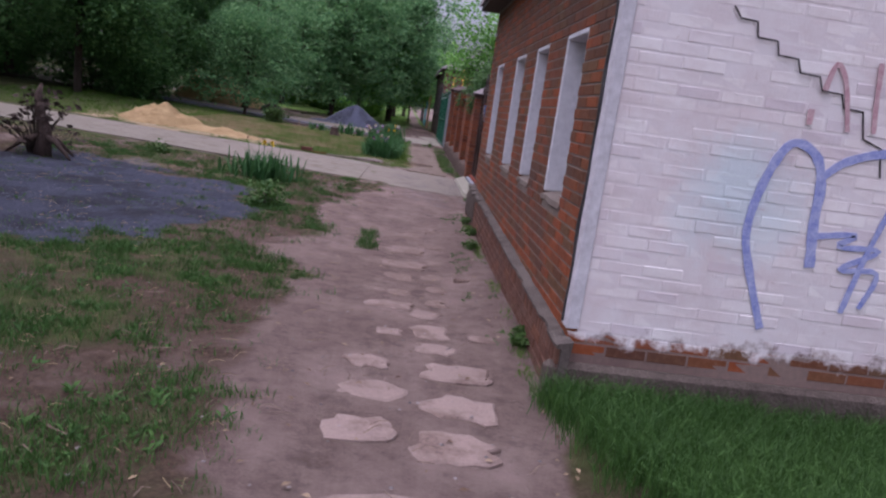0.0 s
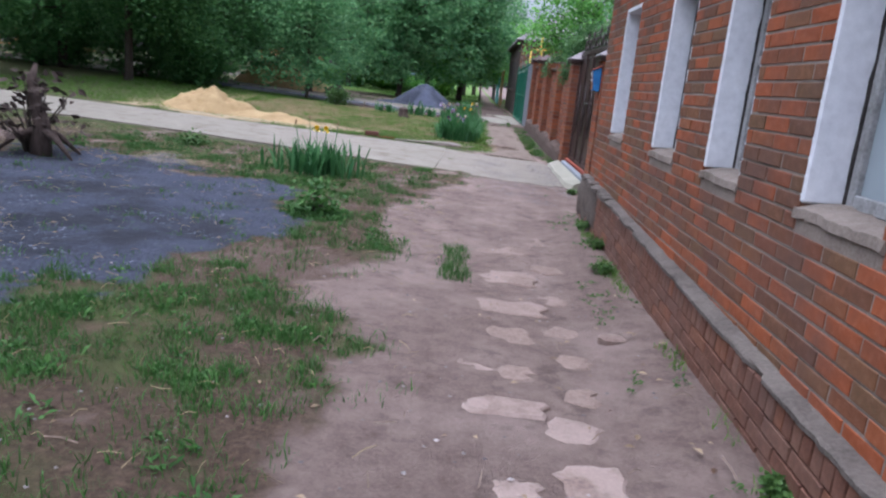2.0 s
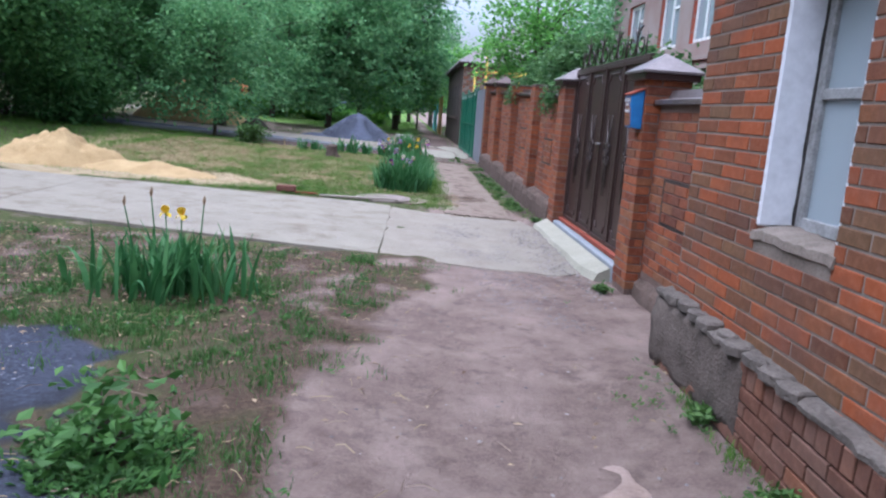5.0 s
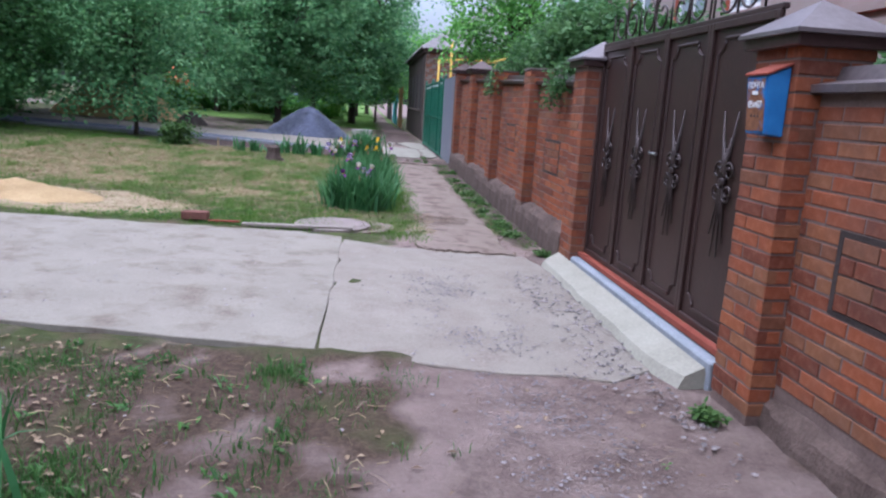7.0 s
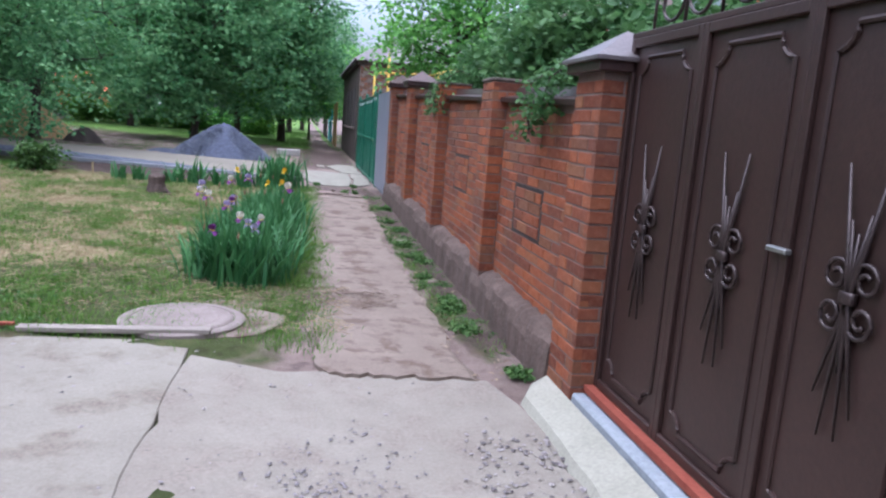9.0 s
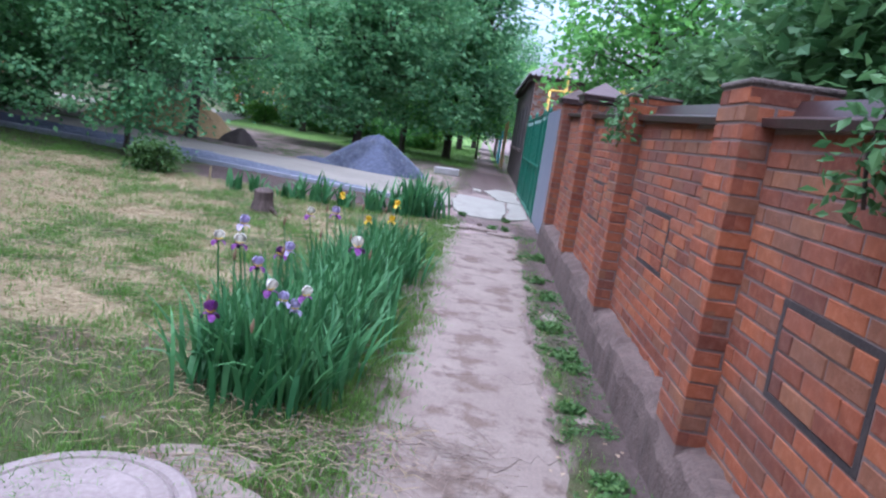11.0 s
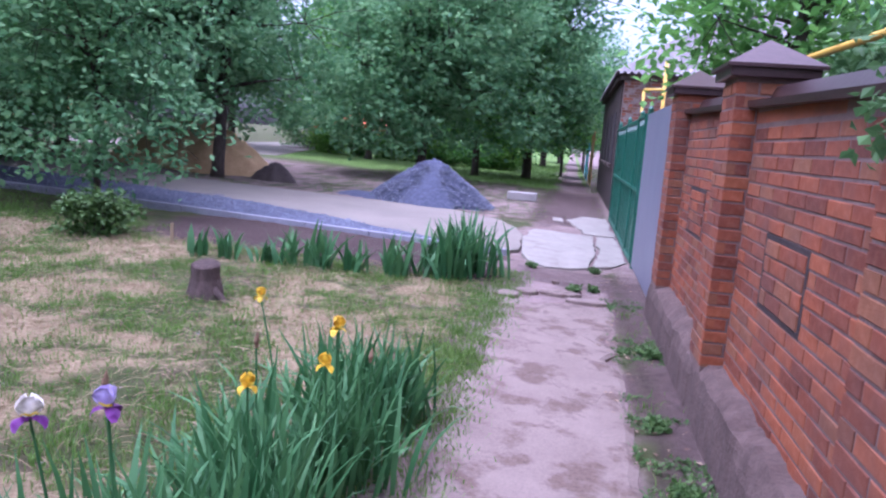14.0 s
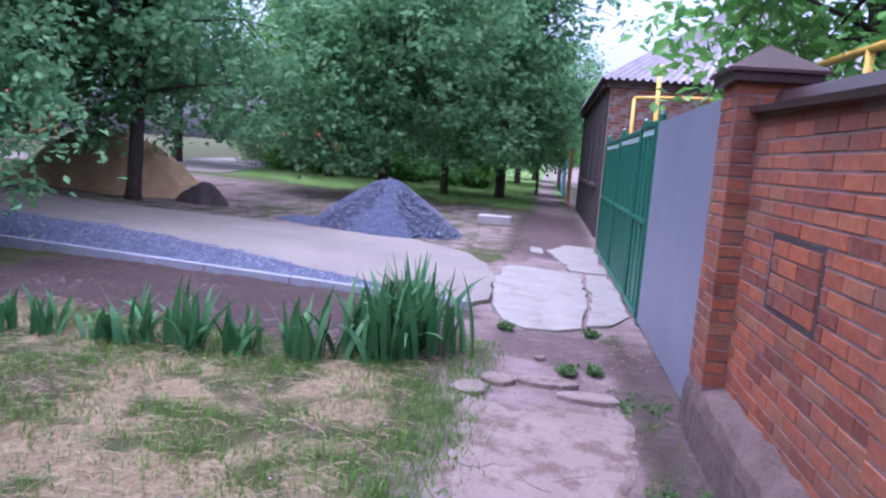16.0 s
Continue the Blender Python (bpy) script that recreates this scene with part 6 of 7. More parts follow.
def hanging_vine(y, z0, z1, seed):
    """A leafy shoot that hangs over the coping."""
    rg = np.random.default_rng(seed)
    v0 = empty("vine", "leafy shoot hanging over a metal coping", "vine", at=(FX, y, z1))
    pts = [(0.35, 0.0, 0.15), (0.1, 0.02, 0.22), (-0.10, 0.0, 0.08), (-0.13, 0.03, (z0 - z1) * 0.5), (-0.12, 0.0, z0 - z1)]
    part("stem", tube(bmesh.new(), pts, 0.007, 5), M_BARK, v0, smooth=True)
    cs = []
    for a, b2 in zip(pts, pts[1:]):
        for k in range(7):
            cs.append(np.array(a) + (np.array(b2) - np.array(a)) * k / 7)
    v, f = leaf_cloud(cs, 12, 0.06, 0.055, seed, 0.5)
    raw("foliage", v, f, M_SHRUB, v0)


hanging_vine(17.28, 1.50, 1.80, 70)
hanging_vine(17.0, 1.62, 1.80, 71)
hanging_vine(20.9, 1.72, 1.95, 72)
hanging_vine(21.15, 1.65, 1.95, 73)

# hedge and low growth
for k, (ux, uy, us) in enumerate([(-9.8, 27.2, 1.3), (-12.2, 28.6, 1.5), (-15.6, 27.8, 1.5), (-16.2, 30.5, 1.6), (-12.0, 33.0, 1.4), (-19.5, 24.0, 1.8), (-21.0, 30.0, 1.9), (-7.0, 56.0, 1.4), (-13.5, 56.0, 1.7), (-3.6, 58.0, 1.3), (-20.0, 38.0, 1.8)]):
    bush("undergrowth", ux, uy, us * 0.75, us, us * 0.9, us * 0.75, M_LEAF_SHADE, 400 + k, "dense green undergrowth below tall trees", 230, 22, 0.14, 0.2, 12)
for k in range(7):
    bush("hedge", -11.5 + k * 1.45, 53.5 + 0.9 * k * 0.6, 0.65, 0.95, 0.8, 0.62, M_LEAF_LT if k % 3 == 0 else M_LEAF, 80 + k, "clipped green hedge far behind the lawn", 110, 22, 0.16, 0.2, 6)
bush("leafy_weed", -1.72, 9.4, 0.16, 0.24, 0.28, 0.15, M_TURF, 90, "leafy green weed clump beside dark gravel", 28, 9, 0.07, 0.07, 9)
bush("peony_bush", -4.75, 26.35, 0.28, 0.42, 0.4, 0.26, M_WEED, 91, "low leafy garden bush at a soil bed", 80, 18, 0.08, 0.07, 8)
bush("leafy_weed", -4.2, 12.7, 0.10, 0.2, 0.2, 0.08, M_WEED, 92, "small green weed on dry ground", 24, 12, 0.06, 0.04, 4)
bush("dry_bush", -5.25, 10.6, 0.5, 0.55, 0.45, 0.42, M_DEADLEAF, 95, "dry dark bush with withered leaves beside gravel", 34, 6, 0.11, 0.07, 22)
for k, (wx, wy, s) in enumerate([(1.0, 4.9, 0.16), (0.98, 5.25, 0.12), (0.98, 8.1, 0.13), (0.95, 9.2, 0.16), (0.98, 10.1, 0.12), (1.32, 12.6, 0.13), (1.25, 16.75, 0.14), (1.2, 17.6, 0.14), (1.22, 18.0, 0.12),
                                 (1.15, 18.6, 0.14), (1.2, 19.4, 0.15), (1.22, 20.0, 0.16), (1.18, 20.6, 0.14), (1.22, 21.2, 0.14), (1.2, 22.2, 0.12), (1.2, 23.4, 0.12), (0.98, 27.0, 0.12), (1.25, 24.6, 0.1), (0.75, 27.2, 0.1), (1.0, 28.2, 0.1), (0.1, 28.1, 0.14), (-0.35, 28.3, 0.12)]):
    s *= (0.7, 1.25, 0.9, 0.6, 1.1)[k * 3 % 5] * (0.6 if wy < 12 else 0.8)
    wx, wy = wx + 0.07 * math.sin(k * 2.3), wy + 0.2 * math.sin(k * 4.1)
    bush("weed", wx, wy, s * 0.35, s * 0.8, s * 1.1, s * 0.4, M_WEED, 110 + k, "small green weed at the foot of a wall", 26, 10, 0.04, 0.018, 4)

# dead stump beside the dry bush, and the cut stump in the straw
stump = empty("tree_stump", "dark weathered cut tree stump in straw", "stump", at=(-2.4, 24.5, gz(-2.4, 24.5)))


def stump_mesh(r0, r1, h, seed):
    bm = bmesh.new()
    rows = []
    for z, rr in ((-0.05, r0 * 1.15), (0.06, r0), (h * 0.6, r1), (h * 0.95, r1 * 1.02), (h, r1 * 0.85)):
        rows.append([bm.verts.new((rr * (1 + 0.16 * fbm(math.cos(a) * 2, math.sin(a) * 2 + seed, 1.3)) * math.cos(a), rr * (1 + 0.16 * fbm(math.cos(a) * 2, math.sin(a) * 2 + seed, 1.3)) * math.sin(a), z + 0.02 * math.sin(a))) for a in (2 * math.pi * k / 18 for k in range(18))])
    for a, b2 in zip(rows, rows[1:]):
        for k in range(18):
            bm.faces.new((a[k], a[(k + 1) % 18], b2[(k + 1) % 18], b2[k]))
    bm.faces.new(rows[-1])
    return bm


M_STUMP = simple("rotten_wood", (0.045, 0.032, 0.028), (0.14, 0.10, 0.085), 8, 40, 0.95, bs=0.9, bd=0.03, stretch=(3, 3, 0.6))
part("wood", stump_mesh(0.15, 0.12, 0.30, 2), M_STUMP, stump)
part("root", tube(bmesh.new(), [(0.1, -0.05, 0.08), (0.2, -0.08, 0.02), (0.28, -0.1, -0.03)], [0.035, 0.03, 0.01], 7), M_STUMP, stump)
old = empty("dead_tree_trunk", "short dead tree trunk with bare roots beside gravel", "stump", at=(-5.1, 10.5, gz(-5.1, 10.5)))
part("wood", tube(bmesh.new(), [(0, 0, -0.05), (0.03, 0.0, 0.35), (-0.05, 0.02, 0.6), (-0.1, 0.05, 0.85), (-0.08, 0.1, 1.0)], [0.13, 0.09, 0.07, 0.05, 0.02], 9), M_STUMP, old, smooth=True)
for k, (dx, dy) in enumerate([(0.5, -0.25), (0.35, 0.2), (-0.4, -0.2)]):
    part("root", tube(bmesh.new(), [(0, 0, 0.3), (dx * 0.5, dy * 0.5, 0.22), (dx, dy, 0.02)], [0.05, 0.04, 0.015], 6), M_STUMP, old, smooth=True)


# ---------------------------------------------------------------- irises
def iris_leaves(n, rx, ry, h, seed, splay=0.48, broad=1.0):
    rg = np.random.default_rng(seed)
    vs, fs = [], []
    for _ in range(n):
        x, y = rg.normal(0, rx * 0.45), rg.normal(0, ry * 0.45)
        a = rg.uniform(0, 2 * math.pi)
        tilt = abs(rg.normal(0, splay)) * 0.8 + 0.05
        L = h * rg.uniform(0.6, 1.1)
        w = rg.uniform(0.012, 0.022) * broad
        bend = rg.uniform(0.0, 0.5) + (1.0 if rg.random() < 0.16 else 0)
        fa = a + rg.uniform(-0.6, 0.6) + math.pi / 2
        i0 = len(vs)
        px_, py_, pz_, th = x, y, 0.0, tilt * 0.4
        for s in range(6):
            f = s / 5
            ww = w * (0.75 + 0.6 * f if f < 0.4 else (1.05 - (f - 0.4) ** 1.6 * 2.4)) if s < 5 else 0.0008
            ww = max(ww, 0.0008)
            vs.append((px_ + math.cos(fa) * ww, py_ + math.sin(fa) * ww, pz_))
            vs.append((px_ - math.cos(fa) * ww, py_ - math.sin(fa) * ww, pz_ + 0.002))
            th += tilt * 0.2 + bend * 0.32 * f
            px_ += math.cos(a) * math.sin(th) * L / 5
            py_ += math.sin(a) * math.sin(th) * L / 5
            pz_ += math.cos(th) * L / 5
        for s in range(5):
            k = i0 + s * 2
            fs.append((k, k + 1, k + 3, k + 2))
    return vs, fs


def petal(bm, o, yaw, up, size, wide):
    """One petal, cupped: rising for a standard, drooping for a fall."""
    rings = []
    for s in range(5):
        f = s / 4
        w = wide * math.sin(math.pi * (0.12 + 0.8 * f)) ** 0.8
        if up:
            d, z = size * (0.35 * math.sin(f * 2.4)), size * f * 0.95
        else:
            d, z = size * (0.25 + 0.75 * math.sin(f * 1.7)) * (1 if f else 0.2), size * (0.12 * math.sin(f * 3) - 0.75 * f * f)
        ring = []
        for q in (-1, 0, 1):
            lx, ly = d, w * q
            dz = -0.25 * w * abs(q) if not up else 0.1 * w * abs(q)
            ring.append(bm.verts.new((o[0] + math.cos(yaw) * lx - math.sin(yaw) * ly, o[1] + math.sin(yaw) * lx + math.cos(yaw) * ly, o[2] + z + dz)))
        rings.append(ring)
    for a, b2 in zip(rings, rings[1:]):
        for k in range(2):
            bm.faces.new((a[k], a[k + 1], b2[k + 1], b2[k]))


def iris_flower(parent, x, y, z, kind, rg, base=(0.0, 0.0)):
    st = part("flower_stem", tube(bmesh.new(), [(base[0], base[1], 0), ((x + base[0]) / 2 + 0.01, (y + base[1]) / 2, z * 0.55), (x, y, z)], [0.006, 0.005, 0.004], 6), M_IRIS, parent)
    yaw = rg.uniform(0, 2.1)
    top, fall = {"white": (M_PETAL_W, M_PETAL_P), "lilac": (M_PETAL_L, M_PETAL_L if rg.random() < 0.5 else M_PETAL_P), "purple": (M_PETAL_P, M_PETAL_P), "yellow": (M_PETAL_Y, M_PETAL_Y), "bud": (M_DRYLEAF, None)}[kind]
    s = rg.uniform(0.042, 0.052) * (0.9 if kind == "yellow" else 1.0)
    if kind == "bud":
        part("bud", tube(bmesh.new(), [(x, y, z - 0.01), (x, y, z + 0.02), (x + 0.005, y, z + 0.06)], [0.005, 0.012, 0.002], 6), top, st, "withered bud")
        return
    bm = bmesh.new()
    for k in range(3):
        petal(bm, (x, y, z), yaw + k * 2.094, True, s * 1.25, s * 0.68)
    bmesh.ops.solidify(bm, geom=bm.faces[:], thickness=0.0015)
    part("standard_petals", bm, top, st, smooth=True)
    bm = bmesh.new()
    for k in range(3):
        petal(bm, (x, y, z), yaw + 1.05 + k * 2.094, False, s * 0.9, s * 0.42)
    bmesh.ops.solidify(bm, geom=bm.faces[:], thickness=0.0015)
    part("fall_petals", bm, fall, st, smooth=True)
    bm = bmesh.new()
    for k in range(3):
        a = yaw + 1.05 + k * 2.094
        tube(bm, [(x, y, z + 0.004), (x + 0.025 * math.cos(a), y + 0.025 * math.sin(a), z + 0.012)], [0.006, 0.004], 5)
    part("beard", bm, M_PETAL_Y, st)


def iris_clump(x, y, n, rx, ry, h, seed, label, flowers=(), broad=1.0):
    c = empty("iris_clump", label, "flower clump", "iris clumps", at=(x, y, gz(x, y) - 0.01))
    v, f = iris_leaves(n, rx, ry, h, seed, broad=broad)
    tagged(raw("leaves", v, f, M_IRIS, c), kind="stuff")
    rg = np.random.default_rng(seed + 9)
    for fx, fy, fz, kind in flowers:
        iris_flower(c, fx, fy, fz, kind, rg, (fx * 0.7, fy * 0.7))
    return c


IRL = "clump of sword-leaved irises along a footpath"
iris_clump(-2.2, 11.7, 240, 0.50, 0.40, 0.46, 200, "clump of irises with yellow flowers on dry ground", [(-0.05, 0.1, 0.56, "yellow"), (0.10, -0.02, 0.57, "yellow"), (-0.30, 0.0, 0.62, "bud"), (0.22, 0.1, 0.64, "bud"), (-0.15, 0.1, 0.68, "bud")])
ROW = [(-0.72, 18.85), (-0.42, 19.2), (-0.75, 19.45), (-0.45, 19.75), (-0.66, 20.1), (-0.4, 20.4), (-0.6, 20.8), (-0.4, 21.15), (-0.58, 21.5), (-0.38, 21.9), (-0.52, 22.3), (-0.36, 22.65), (-0.82, 18.95), (-0.5, 18.75), (-0.62, 19.15)]
BLOOMS = [(-0.22, 18.99, 0.86, "white"), (-0.98, 18.99, 0.80, "white"), (-0.95, 19.26, 0.74, "white"), (-0.89, 20.69, 0.76, "white"), (-0.45, 18.9, 0.58, "white"), (-0.62, 18.82, 0.60, "white"),
          (-0.75, 18.99, 0.68, "lilac"), (-0.55, 18.85, 0.55, "lilac"), (-0.5, 18.9, 0.50, "lilac"), (-0.75, 19.62, 0.66, "lilac"), (-0.75, 19.44, 0.67, "purple"), (-0.80, 18.48, 0.54, "purple"), (-1.05, 19.6, 0.80, "lilac"),
          (-0.70, 20.77, 0.78, "lilac"), (-0.97, 22.41, 0.75, "yellow"), (-0.52, 21.31, 0.68, "yellow"), (-0.34, 21.77, 0.80, "yellow"), (-0.36, 21.7, 0.66, "yellow"),
          (-0.95, 19.2, 0.66, "bud"), (-0.9, 18.7, 0.52, "bud"), (-0.7, 19.3, 0.70, "bud"), (-0.95, 20.2, 0.74, "bud"), (-0.7, 20.3, 0.66, "bud"), (-0.8, 20.9, 0.78, "bud"), (-0.5, 20.4, 0.66, "bud"), (-0.3, 20.1, 0.6, "bud"), (-0.62, 21.6, 0.74, "bud"), (-0.5, 22.3, 0.66, "bud"), (-0.25, 22.0, 0.6, "bud"), (-0.6, 18.5, 0.48, "bud")]
FLOW = {}
for fx, fy, fz, kind in BLOOMS:
    near = min(range(len(ROW)), key=lambda k: math.hypot(ROW[k][0] - fx, ROW[k][1] - fy))
    FLOW.setdefault(near, []).append((fx - ROW[near][0], fy - ROW[near][1], fz - gz(fx, fy), kind))
for k, (ix, iy) in enumerate(ROW):
    iris_clump(ix, iy, 150, 0.30, 0.26, 0.57, 210 + k, IRL, FLOW.get(k, ()), broad=0.82)
for k, (ix, iy, n, h) in enumerate([(-3.35, 26.05, 26, 0.44), (-3.0, 26.1, 34, 0.40), (-2.35, 26.2, 40, 0.42), (-2.0, 26.25, 44, 0.46), (-1.65, 26.3, 42, 0.44), (-1.2, 26.4, 44, 0.5), (-0.72, 26.75, 110, 0.62), (-0.5, 27.1, 90, 0.62), (-2.6, 26.15, 26, 0.34)]):
    iris_clump(ix, iy, n if n > 60 else int(n * 0.55), 0.15 if n < 60 else 0.34, 0.13 if n < 60 else 0.3, h * (0.86 + 0.12 * (k * 5 % 4)), 240 + k, "irises without flowers along a soil bed", broad=1.45)


# ---------------------------------------------------------------- grass, straw, litter
def scatter(name, n, seed, box_, density, make, material, label):
    """Thousands of small pieces over a stretch of ground, thinned by a density."""
    rg = np.random.default_rng(seed)
    vs, fs, done = [], [], 0
    x0, y0, x1, y1 = box_
    X, Y, K = rg.uniform(x0, x1, n), rg.uniform(y0, y1, n), rg.random(n)
    for x, y, k in zip(X, Y, K):
        if k < density(float(x), float(y)):
            make(vs, fs, float(x), float(y), gz(x, y), rg)
    return tagged(raw(name, vs, fs, material), label, name, kind="stuff")


def tuft(hmin, hmax, blades, spread=0.05):
    def make(vs, fs, x, y, z, rg):
        for _ in range(blades):
            a, f = rg.uniform(0, 6.283), rg.uniform(0, 6.283)
            bx, by = x + rg.normal(0, spread), y + rg.normal(0, spread)
            h, w, l = rg.uniform(hmin, hmax), rg.uniform(0.0016, 0.0034), rg.uniform(0.15, 0.95)
            i = len(vs)
            c, s = math.cos(f) * w, math.sin(f) * w
            ex, ey = math.cos(a) * h * l, math.sin(a) * h * l
            zb = z - 0.01
            vs.extend([(bx - c, by - s, zb), (bx + c, by + s, zb), (bx + ex * 0.35 + c * 0.8, by + ey * 0.35 + s * 0.8, zb + h * 0.6), (bx + ex * 0.35 - c * 0.8, by + ey * 0.35 - s * 0.8, zb + h * 0.6), (bx + ex, by + ey, zb + h * (1 - 0.3 * l))])
            fs.extend([(i, i + 1, i + 2, i + 3), (i + 3, i + 2, i + 4)])
    return make


def open_ground(x, y):
    if 13.5 < y < 17.1 and x < 1.1 or 28.8 < y < 33.9 and x < 0.3:
        return 0.0
    return 1.0


def lawn_density(x, y):
    d, st, ash, sand, soil, _, litter = zones(x, y)
    v = open_ground(x, y) * (1 - d) ** 2 * (1 - 0.93 * ash) * (1 - 0.92 * sand) * (1 - soil) * (1 - 0.8 * st)
    if y < 13.5:  # tufts among bare, leaf-strewn earth
        v *= (1 - 0.45 * min(1.0, max(0.0, litter))) * (0.22 + 0.78 * smooth(-0.3, 0.3, fbm(x, y, 1.1) + 0.7 * fbm(x + 9, y, 3.8) + 0.05 * (-x - 1.5)))
    return v * smooth(-0.35, 0.25, 0.6 * fbm(x, y, 2.3) + 0.5 * fbm(x, y + 7, 7.0) + 0.08)


scatter("grass", 60000, 301, (-5.5, 1.0, 0.4, 13.3), lawn_density, tuft(0.025, 0.085, 10, 0.04), M_TURF, "short patchy green grass on dirt")
scatter("grass", 36000, 302, (-7.0, 16.8, 0.4, 27.5), lawn_density, tuft(0.03, 0.10, 8, 0.07), M_GRASS, "green grass growing through straw")
scatter("grass", 9000, 303, (-12.0, 16.8, -6.5, 34.0), lambda x, y: 0.7 * open_ground(x, y), tuft(0.05, 0.14, 5), M_GRASS, "grass below distant trees")
scatter("grass", 9000, 304, (1.0, 1.6, 4.2, 4.12), lambda x, y: 0.95 * smooth(1.0, 1.5, x + 0.35 * (y - 3.2)), tuft(0.08, 0.30, 9, 0.05), M_TURF, "long dark green grass at a white wall")
scatter("grass", 2200, 305, (-0.25, 16.9, 0.25, 27.6), lambda x, y: smooth(0.22, 0.0, x - 0.02) * 0.8, tuft(0.03, 0.09, 7), M_GRASS, "grass fringe along a footpath")
scatter("grass", 700, 306, (1.02, 16.6, 1.42, 26.5), lambda x, y: 0.6 * smooth(-0.1, 0.4, fbm(x, y, 1.5)), tuft(0.03, 0.09, 7), M_GRASS, "weeds at the foot of a brick fence")
scatter("grass", 110, 307, (-0.38, 7.75, -0.2, 8.75), lambda x, y: 0.8, tuft(0.03, 0.09, 9, 0.03), M_TURF, "grass tuft in the middle of a dirt path")
scatter("grass", 9000, 308, (-6.0, 34.0, 4.0, 75.0), lambda x, y: (0.25 if y < 45 else 0.9) * (0 if 0.1 < x < 1.3 else 1), tuft(0.08, 0.2, 5, 0.15), M_GRASS, "bright far grass along the street")
scatter("grass", 500, 309, (0.95, 4.3, 1.02, 10.3), lambda x, y: 0.5 * smooth(0.0, 0.4, fbm(x, y, 2.5)), tuft(0.02, 0.07, 6, 0.03), M_GRASS, "sparse weeds along a plinth")


def sprig(size, leaves):
    """A low rosette of small pointed leaves."""
    def make(vs, fs, x, y, z, rg):
        for _ in range(leaves):
            a, l, up = rg.uniform(0, 6.283), size * rg.uniform(0.5, 1.3), rg.uniform(0.15, 1.1)
            ca, sa, w = math.cos(a), math.sin(a), size * rg.uniform(0.14, 0.26)
            bx, by = x + rg.normal(0, size * 0.5), y + rg.normal(0, size * 0.5)
            i = len(vs)
            vs.extend([(bx, by, z), (bx + ca * l * 0.5 - sa * w, by + sa * l * 0.5 + ca * w, z + l * up * 0.6 + 0.004), (bx + ca * l, by + sa * l, z + l * up * 0.8), (bx + ca * l * 0.5 + sa * w, by + sa * l * 0.5 - ca * w, z + l * up * 0.6)])
            fs.append((i, i + 1, i + 2, i + 3))
    return make


scatter("weeds", 4200, 350, (1.02, 16.6, 1.46, 27.4), lambda x, y: 0.6 * smooth(0.05, 0.5, 0.7 * fbm(x * 0.6, y, 1.1) + 0.45 * fbm(x, y, 5.0) + 0.14 * smooth(24, 17, y)), sprig(0.032, 7), M_WEED, "low green weeds at the foot of a brick fence")
scatter("weeds", 500, 354, (-3.4, 17.1, -1.6, 18.4), lambda x, y: 0.9 * smooth(0.55, 0.15, min(math.hypot((x + 2.15) / 0.8, (y - 17.85) / 0.6), math.hypot((x + 2.85) / 0.8, (y - 17.5) / 0.5), abs(y - 17.25) + 0.25)), sprig(0.045, 7), M_WEED, "green weeds between sand and a driveway")
scatter("weeds", 1500, 351, (0.66, 4.4, 1.02, 12.6), lambda x, y: 0.22 * smooth(0.15, 0.55, fbm(x, y, 1.4) + 0.3 * fbm(x, y, 6.0)), sprig(0.026, 6), M_WEED, "sparse weeds along a brick plinth")
scatter("weeds", 5000, 352, (-5.5, 1.5, -0.7, 13.4), lambda x, y: 0.5 * lawn_density(x, y) + 0.25 * smooth(0.25, 0.6, fbm(x, y + 5, 1.8)) * (1 - zones(x, y)[0]) * (1 - 0.8 * zones(x, y)[2]), sprig(0.05, 7), M_TURF, "broad-leaved weeds among patchy grass")
scatter("weeds", 700, 353, (-2.15, 8.85, -1.3, 9.95), lambda x, y: smooth(1.0, 0.3, math.hypot((x + 1.72) / 0.42, (y - 9.4) / 0.5)), sprig(0.05, 8), M_TURF, "weeds round a leafy clump beside dark gravel")


def strand(lmin, lmax, w):
    def make(vs, fs, x, y, z, rg):
        a, l = rg.uniform(0, 6.283), rg.uniform(lmin, lmax)
        dx, dy = math.cos(a) * l / 2, math.sin(a) * l / 2
        nx, ny = -math.sin(a) * w, math.cos(a) * w
        z0, z1, zm = z + 0.008 + rg.uniform(0, 0.02), z + 0.008 + rg.uniform(0, 0.02), z + 0.018 + rg.uniform(0, 0.02)
        i = len(vs)
        vs.extend([(x - dx, y - dy, z0), (x - dx + nx, y - dy + ny, z0 + 0.003), (x, y, zm), (x + nx, y + ny, zm + 0.003), (x + dx, y + dy, z1), (x + dx + nx, y + dy + ny, z1 + 0.003)])
        fs.extend([(i, i + 1, i + 3, i + 2), (i + 2, i + 3, i + 5, i + 4)])
    return make


M_STRAW = simple("straw_stalk", (0.226, 0.170, 0.095), (0.365, 0.289, 0.176), 3, 40, 0.85)
M_TWIG = simple("twig", (0.10, 0.07, 0.055), (0.24, 0.18, 0.14), 5, 40, 0.9)
scatter("straw", 42000, 320, (-6.5, 17.5, 0.0, 27.0), lambda x, y: zones(x, y)[1] * 0.75 + 0.25 * smooth(0.0, -0.6, x), strand(0.04, 0.16, 0.0018), M_STRAW, "loose dry straw over grass")
scatter("straw", 3000, 321, (-5.0, 2.5, -0.4, 13.3), lambda x, y: 0.25 + 0.5 * smooth(10.5, 12, y), strand(0.04, 0.12, 0.002), M_STRAW, "dry grass stalks on dirt")
